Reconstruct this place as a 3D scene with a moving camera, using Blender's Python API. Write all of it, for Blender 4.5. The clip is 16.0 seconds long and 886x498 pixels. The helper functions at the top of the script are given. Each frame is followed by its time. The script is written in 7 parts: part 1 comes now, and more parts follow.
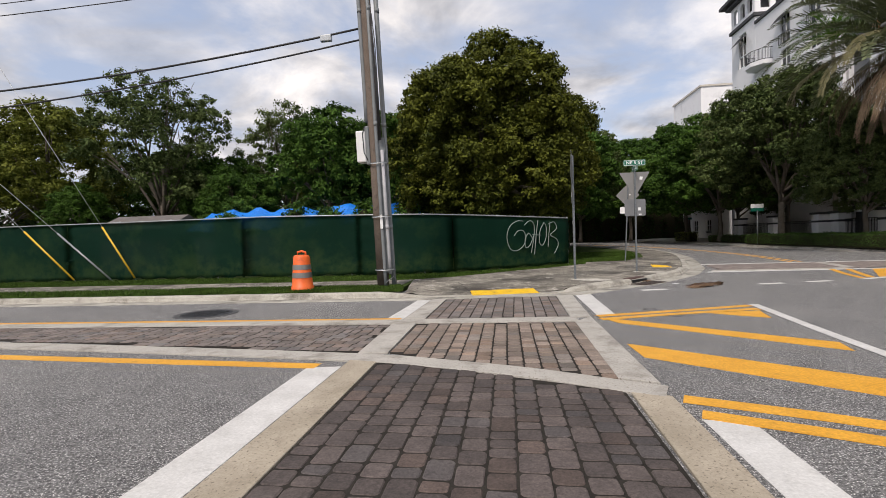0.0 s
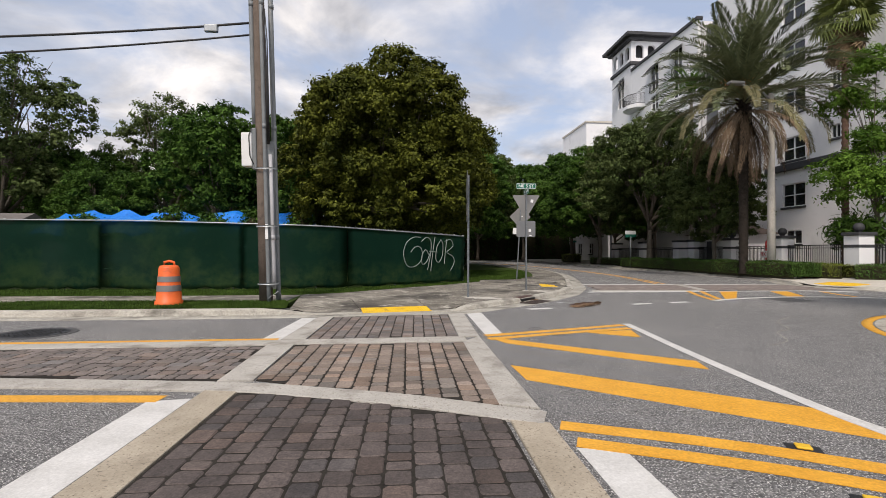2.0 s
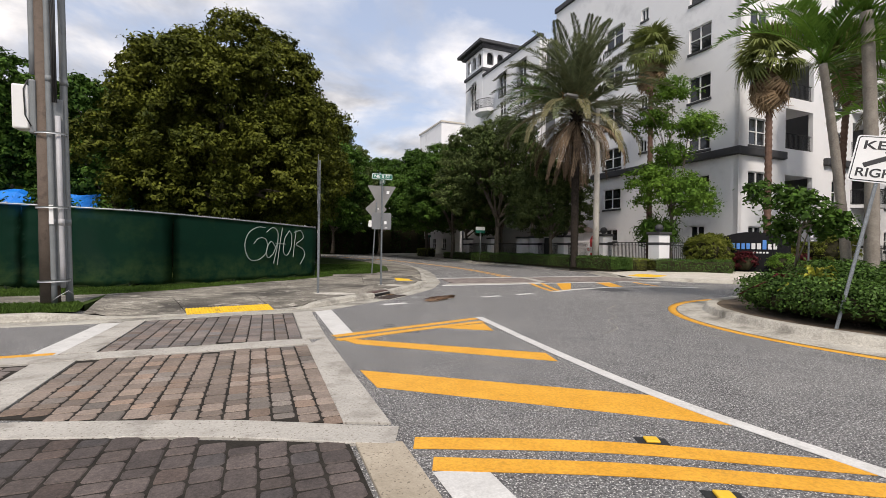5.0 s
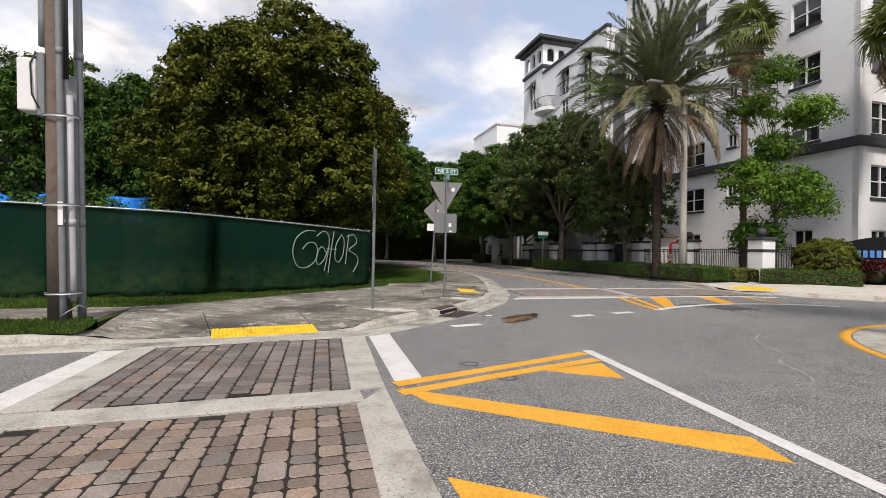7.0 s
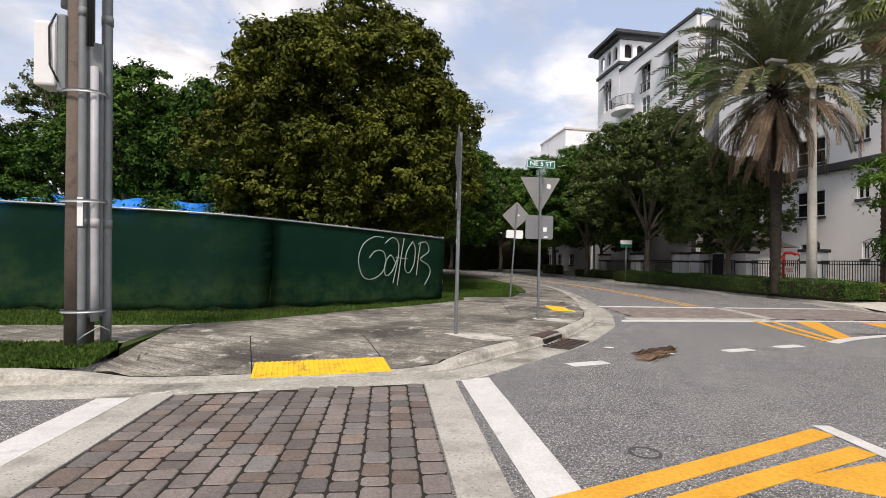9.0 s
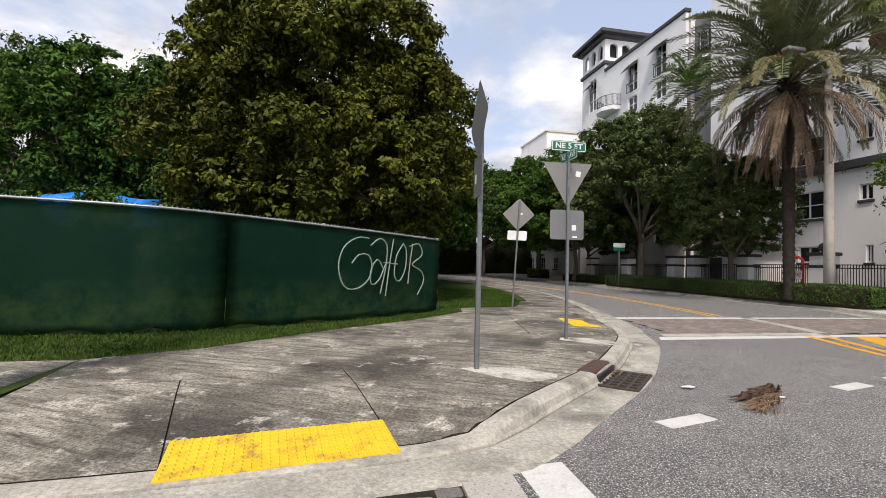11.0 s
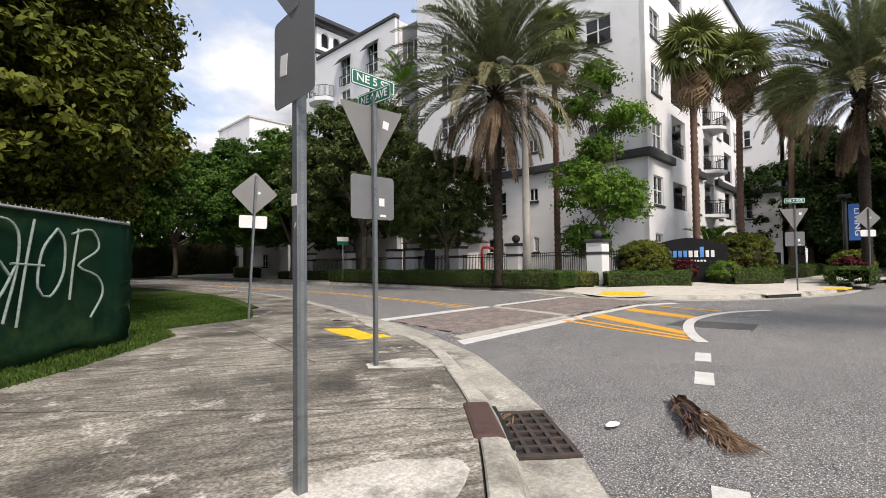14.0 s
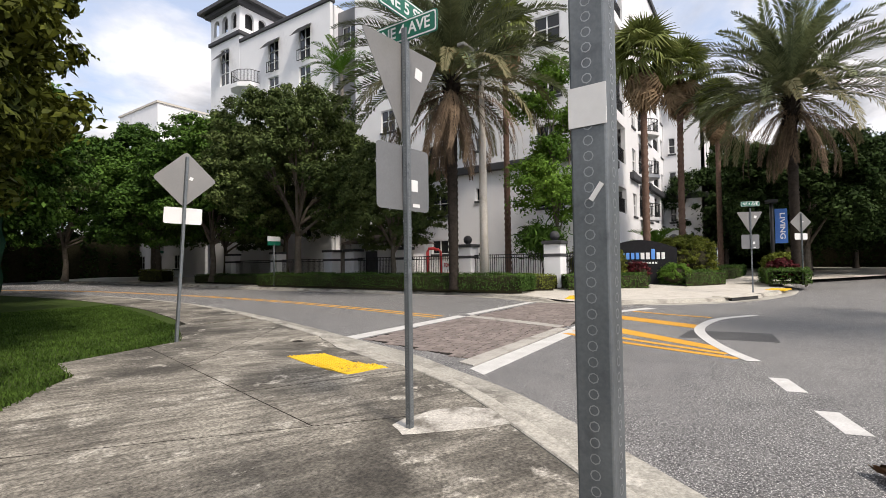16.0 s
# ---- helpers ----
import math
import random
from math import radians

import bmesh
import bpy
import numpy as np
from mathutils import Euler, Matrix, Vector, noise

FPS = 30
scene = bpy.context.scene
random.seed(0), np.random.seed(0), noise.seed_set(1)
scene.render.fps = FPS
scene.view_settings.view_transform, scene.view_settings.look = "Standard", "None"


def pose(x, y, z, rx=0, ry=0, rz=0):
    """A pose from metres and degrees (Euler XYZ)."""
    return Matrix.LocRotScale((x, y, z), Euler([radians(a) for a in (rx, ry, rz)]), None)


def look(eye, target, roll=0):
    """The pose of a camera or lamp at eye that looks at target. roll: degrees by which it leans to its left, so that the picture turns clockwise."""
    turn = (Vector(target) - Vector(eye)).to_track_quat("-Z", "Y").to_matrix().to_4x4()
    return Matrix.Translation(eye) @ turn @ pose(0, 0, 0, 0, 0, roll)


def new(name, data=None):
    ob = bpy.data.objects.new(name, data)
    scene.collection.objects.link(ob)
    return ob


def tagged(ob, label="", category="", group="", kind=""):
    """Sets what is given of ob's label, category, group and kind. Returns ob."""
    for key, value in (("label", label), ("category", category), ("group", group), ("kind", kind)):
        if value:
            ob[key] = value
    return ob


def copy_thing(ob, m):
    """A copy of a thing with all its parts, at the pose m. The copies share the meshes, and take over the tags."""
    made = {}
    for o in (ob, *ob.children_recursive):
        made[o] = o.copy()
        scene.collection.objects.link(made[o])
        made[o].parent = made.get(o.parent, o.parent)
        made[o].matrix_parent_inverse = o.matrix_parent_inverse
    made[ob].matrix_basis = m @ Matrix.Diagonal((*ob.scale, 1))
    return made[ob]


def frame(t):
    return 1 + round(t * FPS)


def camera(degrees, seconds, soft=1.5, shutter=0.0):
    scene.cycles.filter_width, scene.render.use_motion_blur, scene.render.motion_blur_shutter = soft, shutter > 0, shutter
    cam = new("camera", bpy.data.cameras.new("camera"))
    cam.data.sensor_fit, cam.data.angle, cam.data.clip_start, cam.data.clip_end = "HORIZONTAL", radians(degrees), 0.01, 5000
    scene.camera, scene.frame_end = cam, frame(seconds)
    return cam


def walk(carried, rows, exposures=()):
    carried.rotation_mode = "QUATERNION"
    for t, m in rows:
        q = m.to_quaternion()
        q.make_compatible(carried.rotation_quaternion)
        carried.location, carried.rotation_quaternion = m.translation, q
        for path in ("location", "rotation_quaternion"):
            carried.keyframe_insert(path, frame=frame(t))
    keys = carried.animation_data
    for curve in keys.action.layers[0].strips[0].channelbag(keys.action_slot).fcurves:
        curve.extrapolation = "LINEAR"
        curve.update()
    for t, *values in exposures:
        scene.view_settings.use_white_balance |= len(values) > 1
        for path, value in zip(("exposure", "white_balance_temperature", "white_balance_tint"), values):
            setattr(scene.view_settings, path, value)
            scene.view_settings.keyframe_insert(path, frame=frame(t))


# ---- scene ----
cam = camera(87.2, 16.0, soft=0.8)
PATH = [
    (0, (-0.288, 0.408, 1.406), (-0.54, 2.392, 1.36), -1.8),
    (0.5, (-0.324, 0.538, 1.434), (-0.526, 2.528, 1.399), -1.9),
    (1, (-0.29, 0.647, 1.41), (-0.42, 2.643, 1.378), -1.2),
    (1.5, (-0.198, 0.734, 1.415), (-0.182, 2.734, 1.416), -0.1),
    (2, (-0.108, 0.763, 1.415), (0.063, 2.755, 1.428), 0.2),
    (2.5, (-0.082, 0.774, 1.405), (0.261, 2.744, 1.409), -0.1),
    (3, (-0.097, 0.761, 1.421), (0.433, 2.69, 1.413), 0.0),
    (3.5, (-0.064, 0.78, 1.408), (0.6, 2.666, 1.391), 0.3),
    (4, (-0.017, 0.82, 1.404), (0.714, 2.681, 1.391), 0.6),
    (4.2, (0.001, 0.877, 1.385), (0.777, 2.72, 1.37), 0.8),
    (6.5, (0.348, 3.128, 1.373), (0.99, 5.022, 1.391), 1.0),
    (7, (0.391, 3.737, 1.394), (0.944, 5.659, 1.408), 1.1),
    (7.5, (0.382, 4.278, 1.426), (0.806, 6.232, 1.429), 1.4),
    (8, (0.379, 4.91, 1.419), (0.741, 6.877, 1.431), 1.7),
    (8.5, (0.345, 5.445, 1.407), (0.667, 7.419, 1.434), 1.4),
    (9, (0.309, 6.018, 1.393), (0.603, 7.996, 1.442), 1.5),
    (11.5, (0.149, 8.88, 1.426), (0.627, 10.821, 1.496), 1.3),
    (12, (0.212, 9.493, 1.418), (0.904, 11.368, 1.469), 0.5),
    (12.5, (0.226, 10.056, 1.418), (1.109, 11.849, 1.49), 0.4),
    (13, (0.271, 10.557, 1.382), (1.36, 12.233, 1.464), 0.1),
    (13.5, (0.346, 11.048, 1.379), (1.623, 12.585, 1.453), -0.4),
    (14, (0.402, 11.589, 1.379), (1.861, 12.956, 1.44), -0.7),
    (14.5, (0.549, 12.175, 1.373), (2.037, 13.51, 1.432), -0.5),
    (15, (0.632, 12.737, 1.39), (2.144, 14.044, 1.458), -0.5),
    (15.5, (0.756, 13.258, 1.44), (2.34, 14.478, 1.506), -0.6),
    (16, (0.964, 13.722, 1.49), (2.623, 14.837, 1.549), -0.8),
]
walk(cam, [(t, look(eye, target, roll)) for t, eye, target, roll in PATH], exposures=[(0, 0.32, 7050, 15), (4, 0.43, 7050, 14), (8, 0.56, 7050, 15), (12, 0.64, 7050, 14), (16, 0.74, 7050, 14)])

# ---- light ----
world = bpy.data.worlds.new("world")
scene.world = world
world.use_nodes = True
wn, wl = world.node_tree.nodes, world.node_tree.links
SUN_EL, SUN_AZ = radians(50), radians(198)
sky = wn.new("ShaderNodeTexSky")
sky.sky_type = "NISHITA"
sky.sun_disc = False
sky.sun_elevation, sky.sun_rotation = SUN_EL, SUN_AZ
back = wn["Background"]
back.inputs["Strength"].default_value = 0.112
# broken cloud over the sky: noise on the direction flattened to a cloud layer
tc = wn.new("ShaderNodeTexCoord")
sep = wn.new("ShaderNodeSeparateXYZ")
wl.new(tc.outputs["Generated"], sep.inputs[0])
up = wn.new("ShaderNodeMath"); up.operation = "MAXIMUM"; up.inputs[1].default_value = 0.0
wl.new(sep.outputs["Z"], up.inputs[0])
up2 = wn.new("ShaderNodeMath"); up2.operation = "ADD"; up2.inputs[1].default_value = 0.22
wl.new(up.outputs[0], up2.inputs[0])
dv = []
for ax in "XY":
    d = wn.new("ShaderNodeMath"); d.operation = "DIVIDE"
    wl.new(sep.outputs[ax], d.inputs[0]); wl.new(up2.outputs[0], d.inputs[1]); dv.append(d)
cmb = wn.new("ShaderNodeCombineXYZ")
wl.new(dv[0].outputs[0], cmb.inputs[0]); wl.new(dv[1].outputs[0], cmb.inputs[1])
def cloud_noise(scale, detail, rough, distort):
    n = wn.new("ShaderNodeTexNoise")
    n.inputs["Scale"].default_value, n.inputs["Detail"].default_value = scale, detail
    n.inputs["Roughness"].default_value, n.inputs["Distortion"].default_value = rough, distort
    wl.new(cmb.outputs[0], n.inputs["Vector"])
    return n
cover, shade = cloud_noise(1.5, 9, 0.55, 0.4), cloud_noise(2.2, 9, 0.55, 0.3)
ramp = wn.new("ShaderNodeValToRGB")
ramp.color_ramp.elements[0].position, ramp.color_ramp.elements[1].position = 0.4, 0.58
wl.new(cover.outputs["Fac"], ramp.inputs[0])
tone = wn.new("ShaderNodeValToRGB")
tone.color_ramp.elements[0].position, tone.color_ramp.elements[0].color = 0.38, (2.9, 3.15, 3.6, 1)
tone.color_ramp.elements[1].position, tone.color_ramp.elements[1].color = 0.64, (7.5, 7.6, 7.75, 1)
mid = tone.color_ramp.elements.new(0.5); mid.color = (4.7, 4.95, 5.4, 1)
wl.new(shade.outputs["Fac"], tone.inputs[0])
skymix = wn.new("ShaderNodeMixRGB")
wl.new(ramp.outputs["Color"], skymix.inputs[0])
thin = wn.new("ShaderNodeMixRGB"); thin.inputs[0].default_value = 0.55; thin.inputs[2].default_value = (4.0, 4.9, 6.6, 1)
wl.new(sky.outputs[0], thin.inputs[1])
wl.new(thin.outputs[0], skymix.inputs[1]); wl.new(tone.outputs["Color"], skymix.inputs[2])
wl.new(skymix.outputs[0], back.inputs["Color"])

sun = new("sun", bpy.data.lights.new("sun", "SUN"))
sun.data.energy, sun.data.angle, sun.data.color = 2.3, radians(12), (1.0, 0.96, 0.9)
sun.matrix_world = look((40 * math.sin(SUN_AZ) * math.cos(SUN_EL), 40 * math.cos(SUN_AZ) * math.cos(SUN_EL), 40 * math.sin(SUN_EL)), (0, 0, 0))

# ---- materials ----
def mat(name, a, b, rough=0.8, scale=4.0, fine=60.0, bump=0.2, metal=0.0, stain=None, stain_scale=0.8, stain_at=(0.55, 0.7), vary=0.0, island=0.0, dist=0.01, spec=0.5, trans=0.0, speck=None, speck_scale=110, speck_at=(0.62, 0.7), streak=None, worn=None, grit=0.4, tones=(0.35, 0.65), grain=0.0, grain_scale=45, weave=0.0, tint=False, low_tint=None):
    """Two colours mixed by coarse and fine noise, stains of a third colour, relief, and chance shifts of value from piece to piece."""
    m = bpy.data.materials.new(name)
    m.use_nodes = True
    n, l = m.node_tree.nodes, m.node_tree.links
    bs = n["Principled BSDF"]
    geo = n.new("ShaderNodeNewGeometry")
    def noise_at(s, d=6, r=0.6):
        t = n.new("ShaderNodeTexNoise")
        t.inputs["Scale"].default_value, t.inputs["Detail"].default_value, t.inputs["Roughness"].default_value = s, d, r
        l.new(geo.outputs["Position"], t.inputs["Vector"])
        return t
    c1, c2 = noise_at(scale), noise_at(fine, 3)
    add = n.new("ShaderNodeMath"); add.operation = "MULTIPLY_ADD"; add.inputs[1].default_value = 1 - grit
    l.new(c1.outputs["Fac"], add.inputs[0])
    half = n.new("ShaderNodeMath"); half.operation = "MULTIPLY"; half.inputs[1].default_value = grit
    l.new(c2.outputs["Fac"], half.inputs[0]); l.new(half.outputs[0], add.inputs[2])
    rp = n.new("ShaderNodeValToRGB")
    rp.color_ramp.elements[0].position, rp.color_ramp.elements[1].position = tones
    rp.color_ramp.elements[0].color, rp.color_ramp.elements[1].color = (*a, 1), (*b, 1)
    l.new(add.outputs[0], rp.inputs[0])
    out = rp.outputs["Color"]
    if stain:
        st = noise_at(stain_scale, 8, 0.65)
        sr = n.new("ShaderNodeValToRGB")
        sr.color_ramp.elements[0].position, sr.color_ramp.elements[1].position = stain_at
        l.new(st.outputs["Fac"], sr.inputs[0])
        mx = n.new("ShaderNodeMixRGB"); mx.inputs[2].default_value = (*stain, 1)
        l.new(sr.outputs["Color"], mx.inputs[0]); l.new(out, mx.inputs[1])
        out = mx.outputs[0]
    if streak:
        vr_ = n.new("ShaderNodeVectorRotate"); vr_.rotation_type = "Z_AXIS"; vr_.inputs["Angle"].default_value = radians(27)
        l.new(geo.outputs["Position"], vr_.inputs["Vector"])
        vm = n.new("ShaderNodeVectorMath"); vm.operation = "MULTIPLY"; vm.inputs[1].default_value = (0.9, 7.0, 1.0)
        l.new(vr_.outputs[0], vm.inputs[0])
        ns = n.new("ShaderNodeTexNoise"); ns.inputs["Scale"].default_value, ns.inputs["Detail"].default_value, ns.inputs["Roughness"].default_value = 1.6, 9, 0.7
        l.new(vm.outputs[0], ns.inputs["Vector"])
        sr2 = n.new("ShaderNodeValToRGB"); sr2.color_ramp.elements[0].position, sr2.color_ramp.elements[1].position = 0.42, 0.66
        l.new(ns.outputs["Fac"], sr2.inputs[0])
        mx = n.new("ShaderNodeMixRGB"); mx.inputs[2].default_value = (*streak, 1)
        l.new(sr2.outputs["Color"], mx.inputs[0]); l.new(out, mx.inputs[1])
        out = mx.outputs[0]
    if worn:
        nw = noise_at(2.6, 10, 0.72)
        wr = n.new("ShaderNodeValToRGB"); wr.color_ramp.elements[0].position, wr.color_ramp.elements[1].position = 0.57, 0.64
        l.new(nw.outputs["Fac"], wr.inputs[0])
        mx = n.new("ShaderNodeMixRGB"); mx.inputs[2].default_value = (*worn, 1)
        l.new(wr.outputs["Color"], mx.inputs[0]); l.new(out, mx.inputs[1])
        out = mx.outputs[0]
    if speck:
        vo = noise_at(speck_scale, 1, 0.5)
        vr = n.new("ShaderNodeValToRGB")
        vr.color_ramp.elements[0].position, vr.color_ramp.elements[1].position = speck_at
        l.new(vo.outputs["Fac"], vr.inputs[0])
        mx = n.new("ShaderNodeMixRGB"); mx.inputs[2].default_value = (*speck, 1)
        l.new(vr.outputs["Color"], mx.inputs[0]); l.new(out, mx.inputs[1])
        out = mx.outputs[0]
    if grain:
        ng = noise_at(grain_scale, 4, 0.75)
        gm = n.new("ShaderNodeMapRange"); gm.inputs["From Min"].default_value, gm.inputs["From Max"].default_value = 0.32, 0.68
        gm.inputs["To Min"].default_value, gm.inputs["To Max"].default_value = 1 - grain, 1 + grain
        l.new(ng.outputs["Fac"], gm.inputs["Value"])
        gh = n.new("ShaderNodeHueSaturation"); l.new(gm.outputs[0], gh.inputs["Value"]); l.new(out, gh.inputs["Color"])
        out = gh.outputs[0]
    if vary or island:
        hs = n.new("ShaderNodeHueSaturation")
        mr = n.new("ShaderNodeMapRange")
        mr.inputs["To Min"].default_value, mr.inputs["To Max"].default_value = 1 - (vary or island), 1 + (vary or island)
        if vary:
            oi = n.new("ShaderNodeObjectInfo"); l.new(oi.outputs["Random"], mr.inputs["Value"])
        else:
            l.new(geo.outputs["Random Per Island"], mr.inputs["Value"])
        l.new(mr.outputs[0], hs.inputs["Value"]); l.new(out, hs.inputs["Color"])
        out = hs.outputs[0]
    # mixes in a further colour towards the ground, broken up by noise
    if low_tint:
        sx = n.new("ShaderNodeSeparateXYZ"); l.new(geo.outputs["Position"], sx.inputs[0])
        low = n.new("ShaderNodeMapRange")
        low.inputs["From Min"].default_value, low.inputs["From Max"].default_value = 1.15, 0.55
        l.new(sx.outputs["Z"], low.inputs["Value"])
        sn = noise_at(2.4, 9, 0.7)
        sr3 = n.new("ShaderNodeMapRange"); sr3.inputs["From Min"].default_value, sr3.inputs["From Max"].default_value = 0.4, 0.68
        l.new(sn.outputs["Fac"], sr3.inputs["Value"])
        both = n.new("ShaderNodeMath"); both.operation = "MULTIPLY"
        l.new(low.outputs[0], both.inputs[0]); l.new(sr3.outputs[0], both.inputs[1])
        mx = n.new("ShaderNodeMixRGB"); mx.inputs[2].default_value = (*low_tint, 1)
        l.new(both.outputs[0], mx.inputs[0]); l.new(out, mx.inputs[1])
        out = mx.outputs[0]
    if tint:
        oi2 = n.new("ShaderNodeObjectInfo")
        tr_ = n.new("ShaderNodeValToRGB"); tr_.color_ramp.interpolation = "CONSTANT"
        tr_.color_ramp.elements[0].color = (1, 1, 1, 1)
        tr_.color_ramp.elements[1].position, tr_.color_ramp.elements[1].color = 0.62, (1.06, 0.97, 0.9, 1)
        for at_, col_ in ((0.78, (0.86, 0.93, 0.98, 1)), (0.9, (1.0, 0.98, 0.95, 1))):
            tr_.color_ramp.elements.new(at_).color = col_
        sc = n.new("ShaderNodeMath"); sc.operation = "MULTIPLY"; sc.inputs[1].default_value = 17.0
        fr = n.new("ShaderNodeMath"); fr.operation = "FRACT"
        l.new(oi2.outputs["Random"], sc.inputs[0]); l.new(sc.outputs[0], fr.inputs[0]); l.new(fr.outputs[0], tr_.inputs[0])
        mt_ = n.new("ShaderNodeMixRGB"); mt_.blend_type = "MULTIPLY"; mt_.inputs[0].default_value = 1.0
        l.new(out, mt_.inputs[1]); l.new(tr_.outputs["Color"], mt_.inputs[2])
        out = mt_.outputs[0]
    l.new(out, bs.inputs["Base Color"])
    bs.inputs["Roughness"].default_value, bs.inputs["Metallic"].default_value = rough, metal
    bs.inputs["Specular IOR Level"].default_value = spec
    if bump:
        bp = n.new("ShaderNodeBump"); bp.inputs["Strength"].default_value, bp.inputs["Distance"].default_value = bump, dist
        l.new(c2.outputs["Fac"], bp.inputs["Height"]); l.new(bp.outputs[0], bs.inputs["Normal"])
    if trans:
        tr = n.new("ShaderNodeBsdfTranslucent"); l.new(out, tr.inputs["Color"])
        ms = n.new("ShaderNodeMixShader"); ms.inputs[0].default_value = trans
        l.new(bs.outputs[0], ms.inputs[1]); l.new(tr.outputs[0], ms.inputs[2])
        l.new(ms.outputs[0], n["Material Output"].inputs["Surface"])
    if weave:
        op = n.new("ShaderNodeBsdfTransparent")
        ms = n.new("ShaderNodeMixShader"); ms.inputs[0].default_value = weave
        l.new(bs.outputs[0], ms.inputs[1]); l.new(op.outputs[0], ms.inputs[2])
        l.new(ms.outputs[0], n["Material Output"].inputs["Surface"])
    return m

M = {}
M["asphalt"] = mat("asphalt", (0.05, 0.05, 0.052), (0.2, 0.197, 0.192), 0.9, 3.0, 46, 1.0, stain=(0.2, 0.196, 0.187), stain_scale=0.35, stain_at=(0.5, 0.78), dist=0.014, worn=(0.16, 0.157, 0.15), speck=(0.52, 0.51, 0.49), speck_scale=80, speck_at=(0.58, 0.64), grit=0.7, tones=(0.38, 0.62), grain=0.7, grain_scale=30)
M["asphalt_dark"] = mat("asphalt_dark", (0.045, 0.045, 0.047), (0.09, 0.09, 0.09), 0.85, 1.5, 120, 0.7, dist=0.006)
M["concrete"] = mat("concrete", (0.17, 0.152, 0.124), (0.44, 0.408, 0.342), 0.9, 1.3, 55, 0.6, stain=(0.05, 0.045, 0.037), stain_scale=0.55, stain_at=(0.45, 0.62), dist=0.008, streak=(0.075, 0.067, 0.054), worn=(0.43, 0.4, 0.345), grit=0.4, grain=0.7, grain_scale=36)
M["concrete_pad"] = mat("concrete_pad", (0.4, 0.375, 0.33), (0.62, 0.59, 0.53), 0.88, 2.2, 70, 0.3, stain=(0.16, 0.145, 0.12), stain_scale=2.4, stain_at=(0.48, 0.64), dist=0.004, grain=0.35, grain_scale=30)
M["concrete_new"] = mat("concrete_new", (0.5, 0.47, 0.41), (0.62, 0.58, 0.52), 0.8, 2, 80, 0.2, stain=(0.4, 0.36, 0.3), stain_scale=2.5, dist=0.003, grain=0.2, grain_scale=30)
M["kerb"] = mat("kerb", (0.3, 0.28, 0.24), (0.5, 0.475, 0.415), 0.88, 1.8, 60, 0.35, stain=(0.13, 0.12, 0.1), stain_scale=1.3, stain_at=(0.5, 0.7), dist=0.005, grain=0.28, grain_scale=26)
M["band"] = mat("band", (0.34, 0.32, 0.285), (0.49, 0.465, 0.42), 0.8, 2, 70, 0.35, stain=(0.24, 0.22, 0.19), stain_scale=2.2, stain_at=(0.5, 0.68), dist=0.004, speck=(0.2, 0.18, 0.15), speck_scale=45, speck_at=(0.64, 0.7), grit=0.5, grain=0.14, grain_scale=40)
M["band_tan"] = mat("band_tan", (0.3, 0.255, 0.19), (0.45, 0.39, 0.305), 0.8, 2, 70, 0.35, stain=(0.24, 0.2, 0.15), stain_scale=1.8, dist=0.004, speck=(0.18, 0.15, 0.11), speck_scale=55, speck_at=(0.62, 0.7), grit=0.3, grain=0.1, grain_scale=40)
M["joint"] = mat("joint", (0.018, 0.016, 0.014), (0.045, 0.04, 0.034), 0.95, 6, 60, 0.4, spec=0.12)
M["white_paint"] = mat("white_paint", (0.5, 0.49, 0.465), (0.68, 0.67, 0.645), 0.6, 3, 60, 0.25, stain=(0.4, 0.39, 0.37), stain_scale=5, stain_at=(0.58, 0.75), dist=0.003, grain=0.1, grain_scale=35)
M["yellow_paint"] = mat("yellow_paint", (0.62, 0.29, 0.02), (0.78, 0.39, 0.04), 0.6, 3, 60, 0.25, stain=(0.42, 0.22, 0.04), stain_scale=4, stain_at=(0.6, 0.78), dist=0.003, grain=0.2, grain_scale=35)
M["tactile"] = mat("tactile", (0.72, 0.45, 0.015), (0.85, 0.56, 0.03), 0.6, 3, 60, 0.2, stain=(0.42, 0.27, 0.04), stain_scale=7, stain_at=(0.52, 0.68))
M["paver_dark"] = mat("paver_dark", (0.05, 0.04, 0.037), (0.118, 0.094, 0.085), 0.85, 3.5, 90, 0.4, vary=0.3, dist=0.004, grit=0.5, tones=(0.34, 0.66), grain=0.34, grain_scale=40, tint=True)
M["paver_warm"] = mat("paver_warm", (0.15, 0.118, 0.096), (0.27, 0.215, 0.178), 0.85, 2.0, 90, 0.4, vary=0.34, dist=0.004, grit=0.45, tones=(0.34, 0.66), grain=0.22, grain_scale=45, tint=True)
M["paver_grey"] = mat("paver_grey", (0.12, 0.1, 0.09), (0.21, 0.178, 0.16), 0.85, 2.0, 90, 0.4, vary=0.28, dist=0.004, grit=0.45, tones=(0.34, 0.66), grain=0.22, grain_scale=45, tint=True)
M["paver_far"] = mat("paver_far", (0.17, 0.14, 0.125), (0.24, 0.2, 0.18), 0.85, 2.0, 140, 0.4, island=0.2, dist=0.006, grain=0.3, grain_scale=30)
# near-black brown on solid foliage cores, standing in for the shade inside
M["foliage_shade"] = mat("foliage_shade", (0.02, 0.02, 0.01), (0.05, 0.045, 0.025), 0.95, 6, 40, 0.6, spec=0.12)
M["soil"] = mat("soil", (0.06, 0.045, 0.03), (0.14, 0.1, 0.065), 0.95, 5, 50, 0.6)
M["turf"] = mat("turf", (0.03, 0.05, 0.012), (0.06, 0.09, 0.022), 0.95, 2.5, 60, 0.6, spec=0.12)
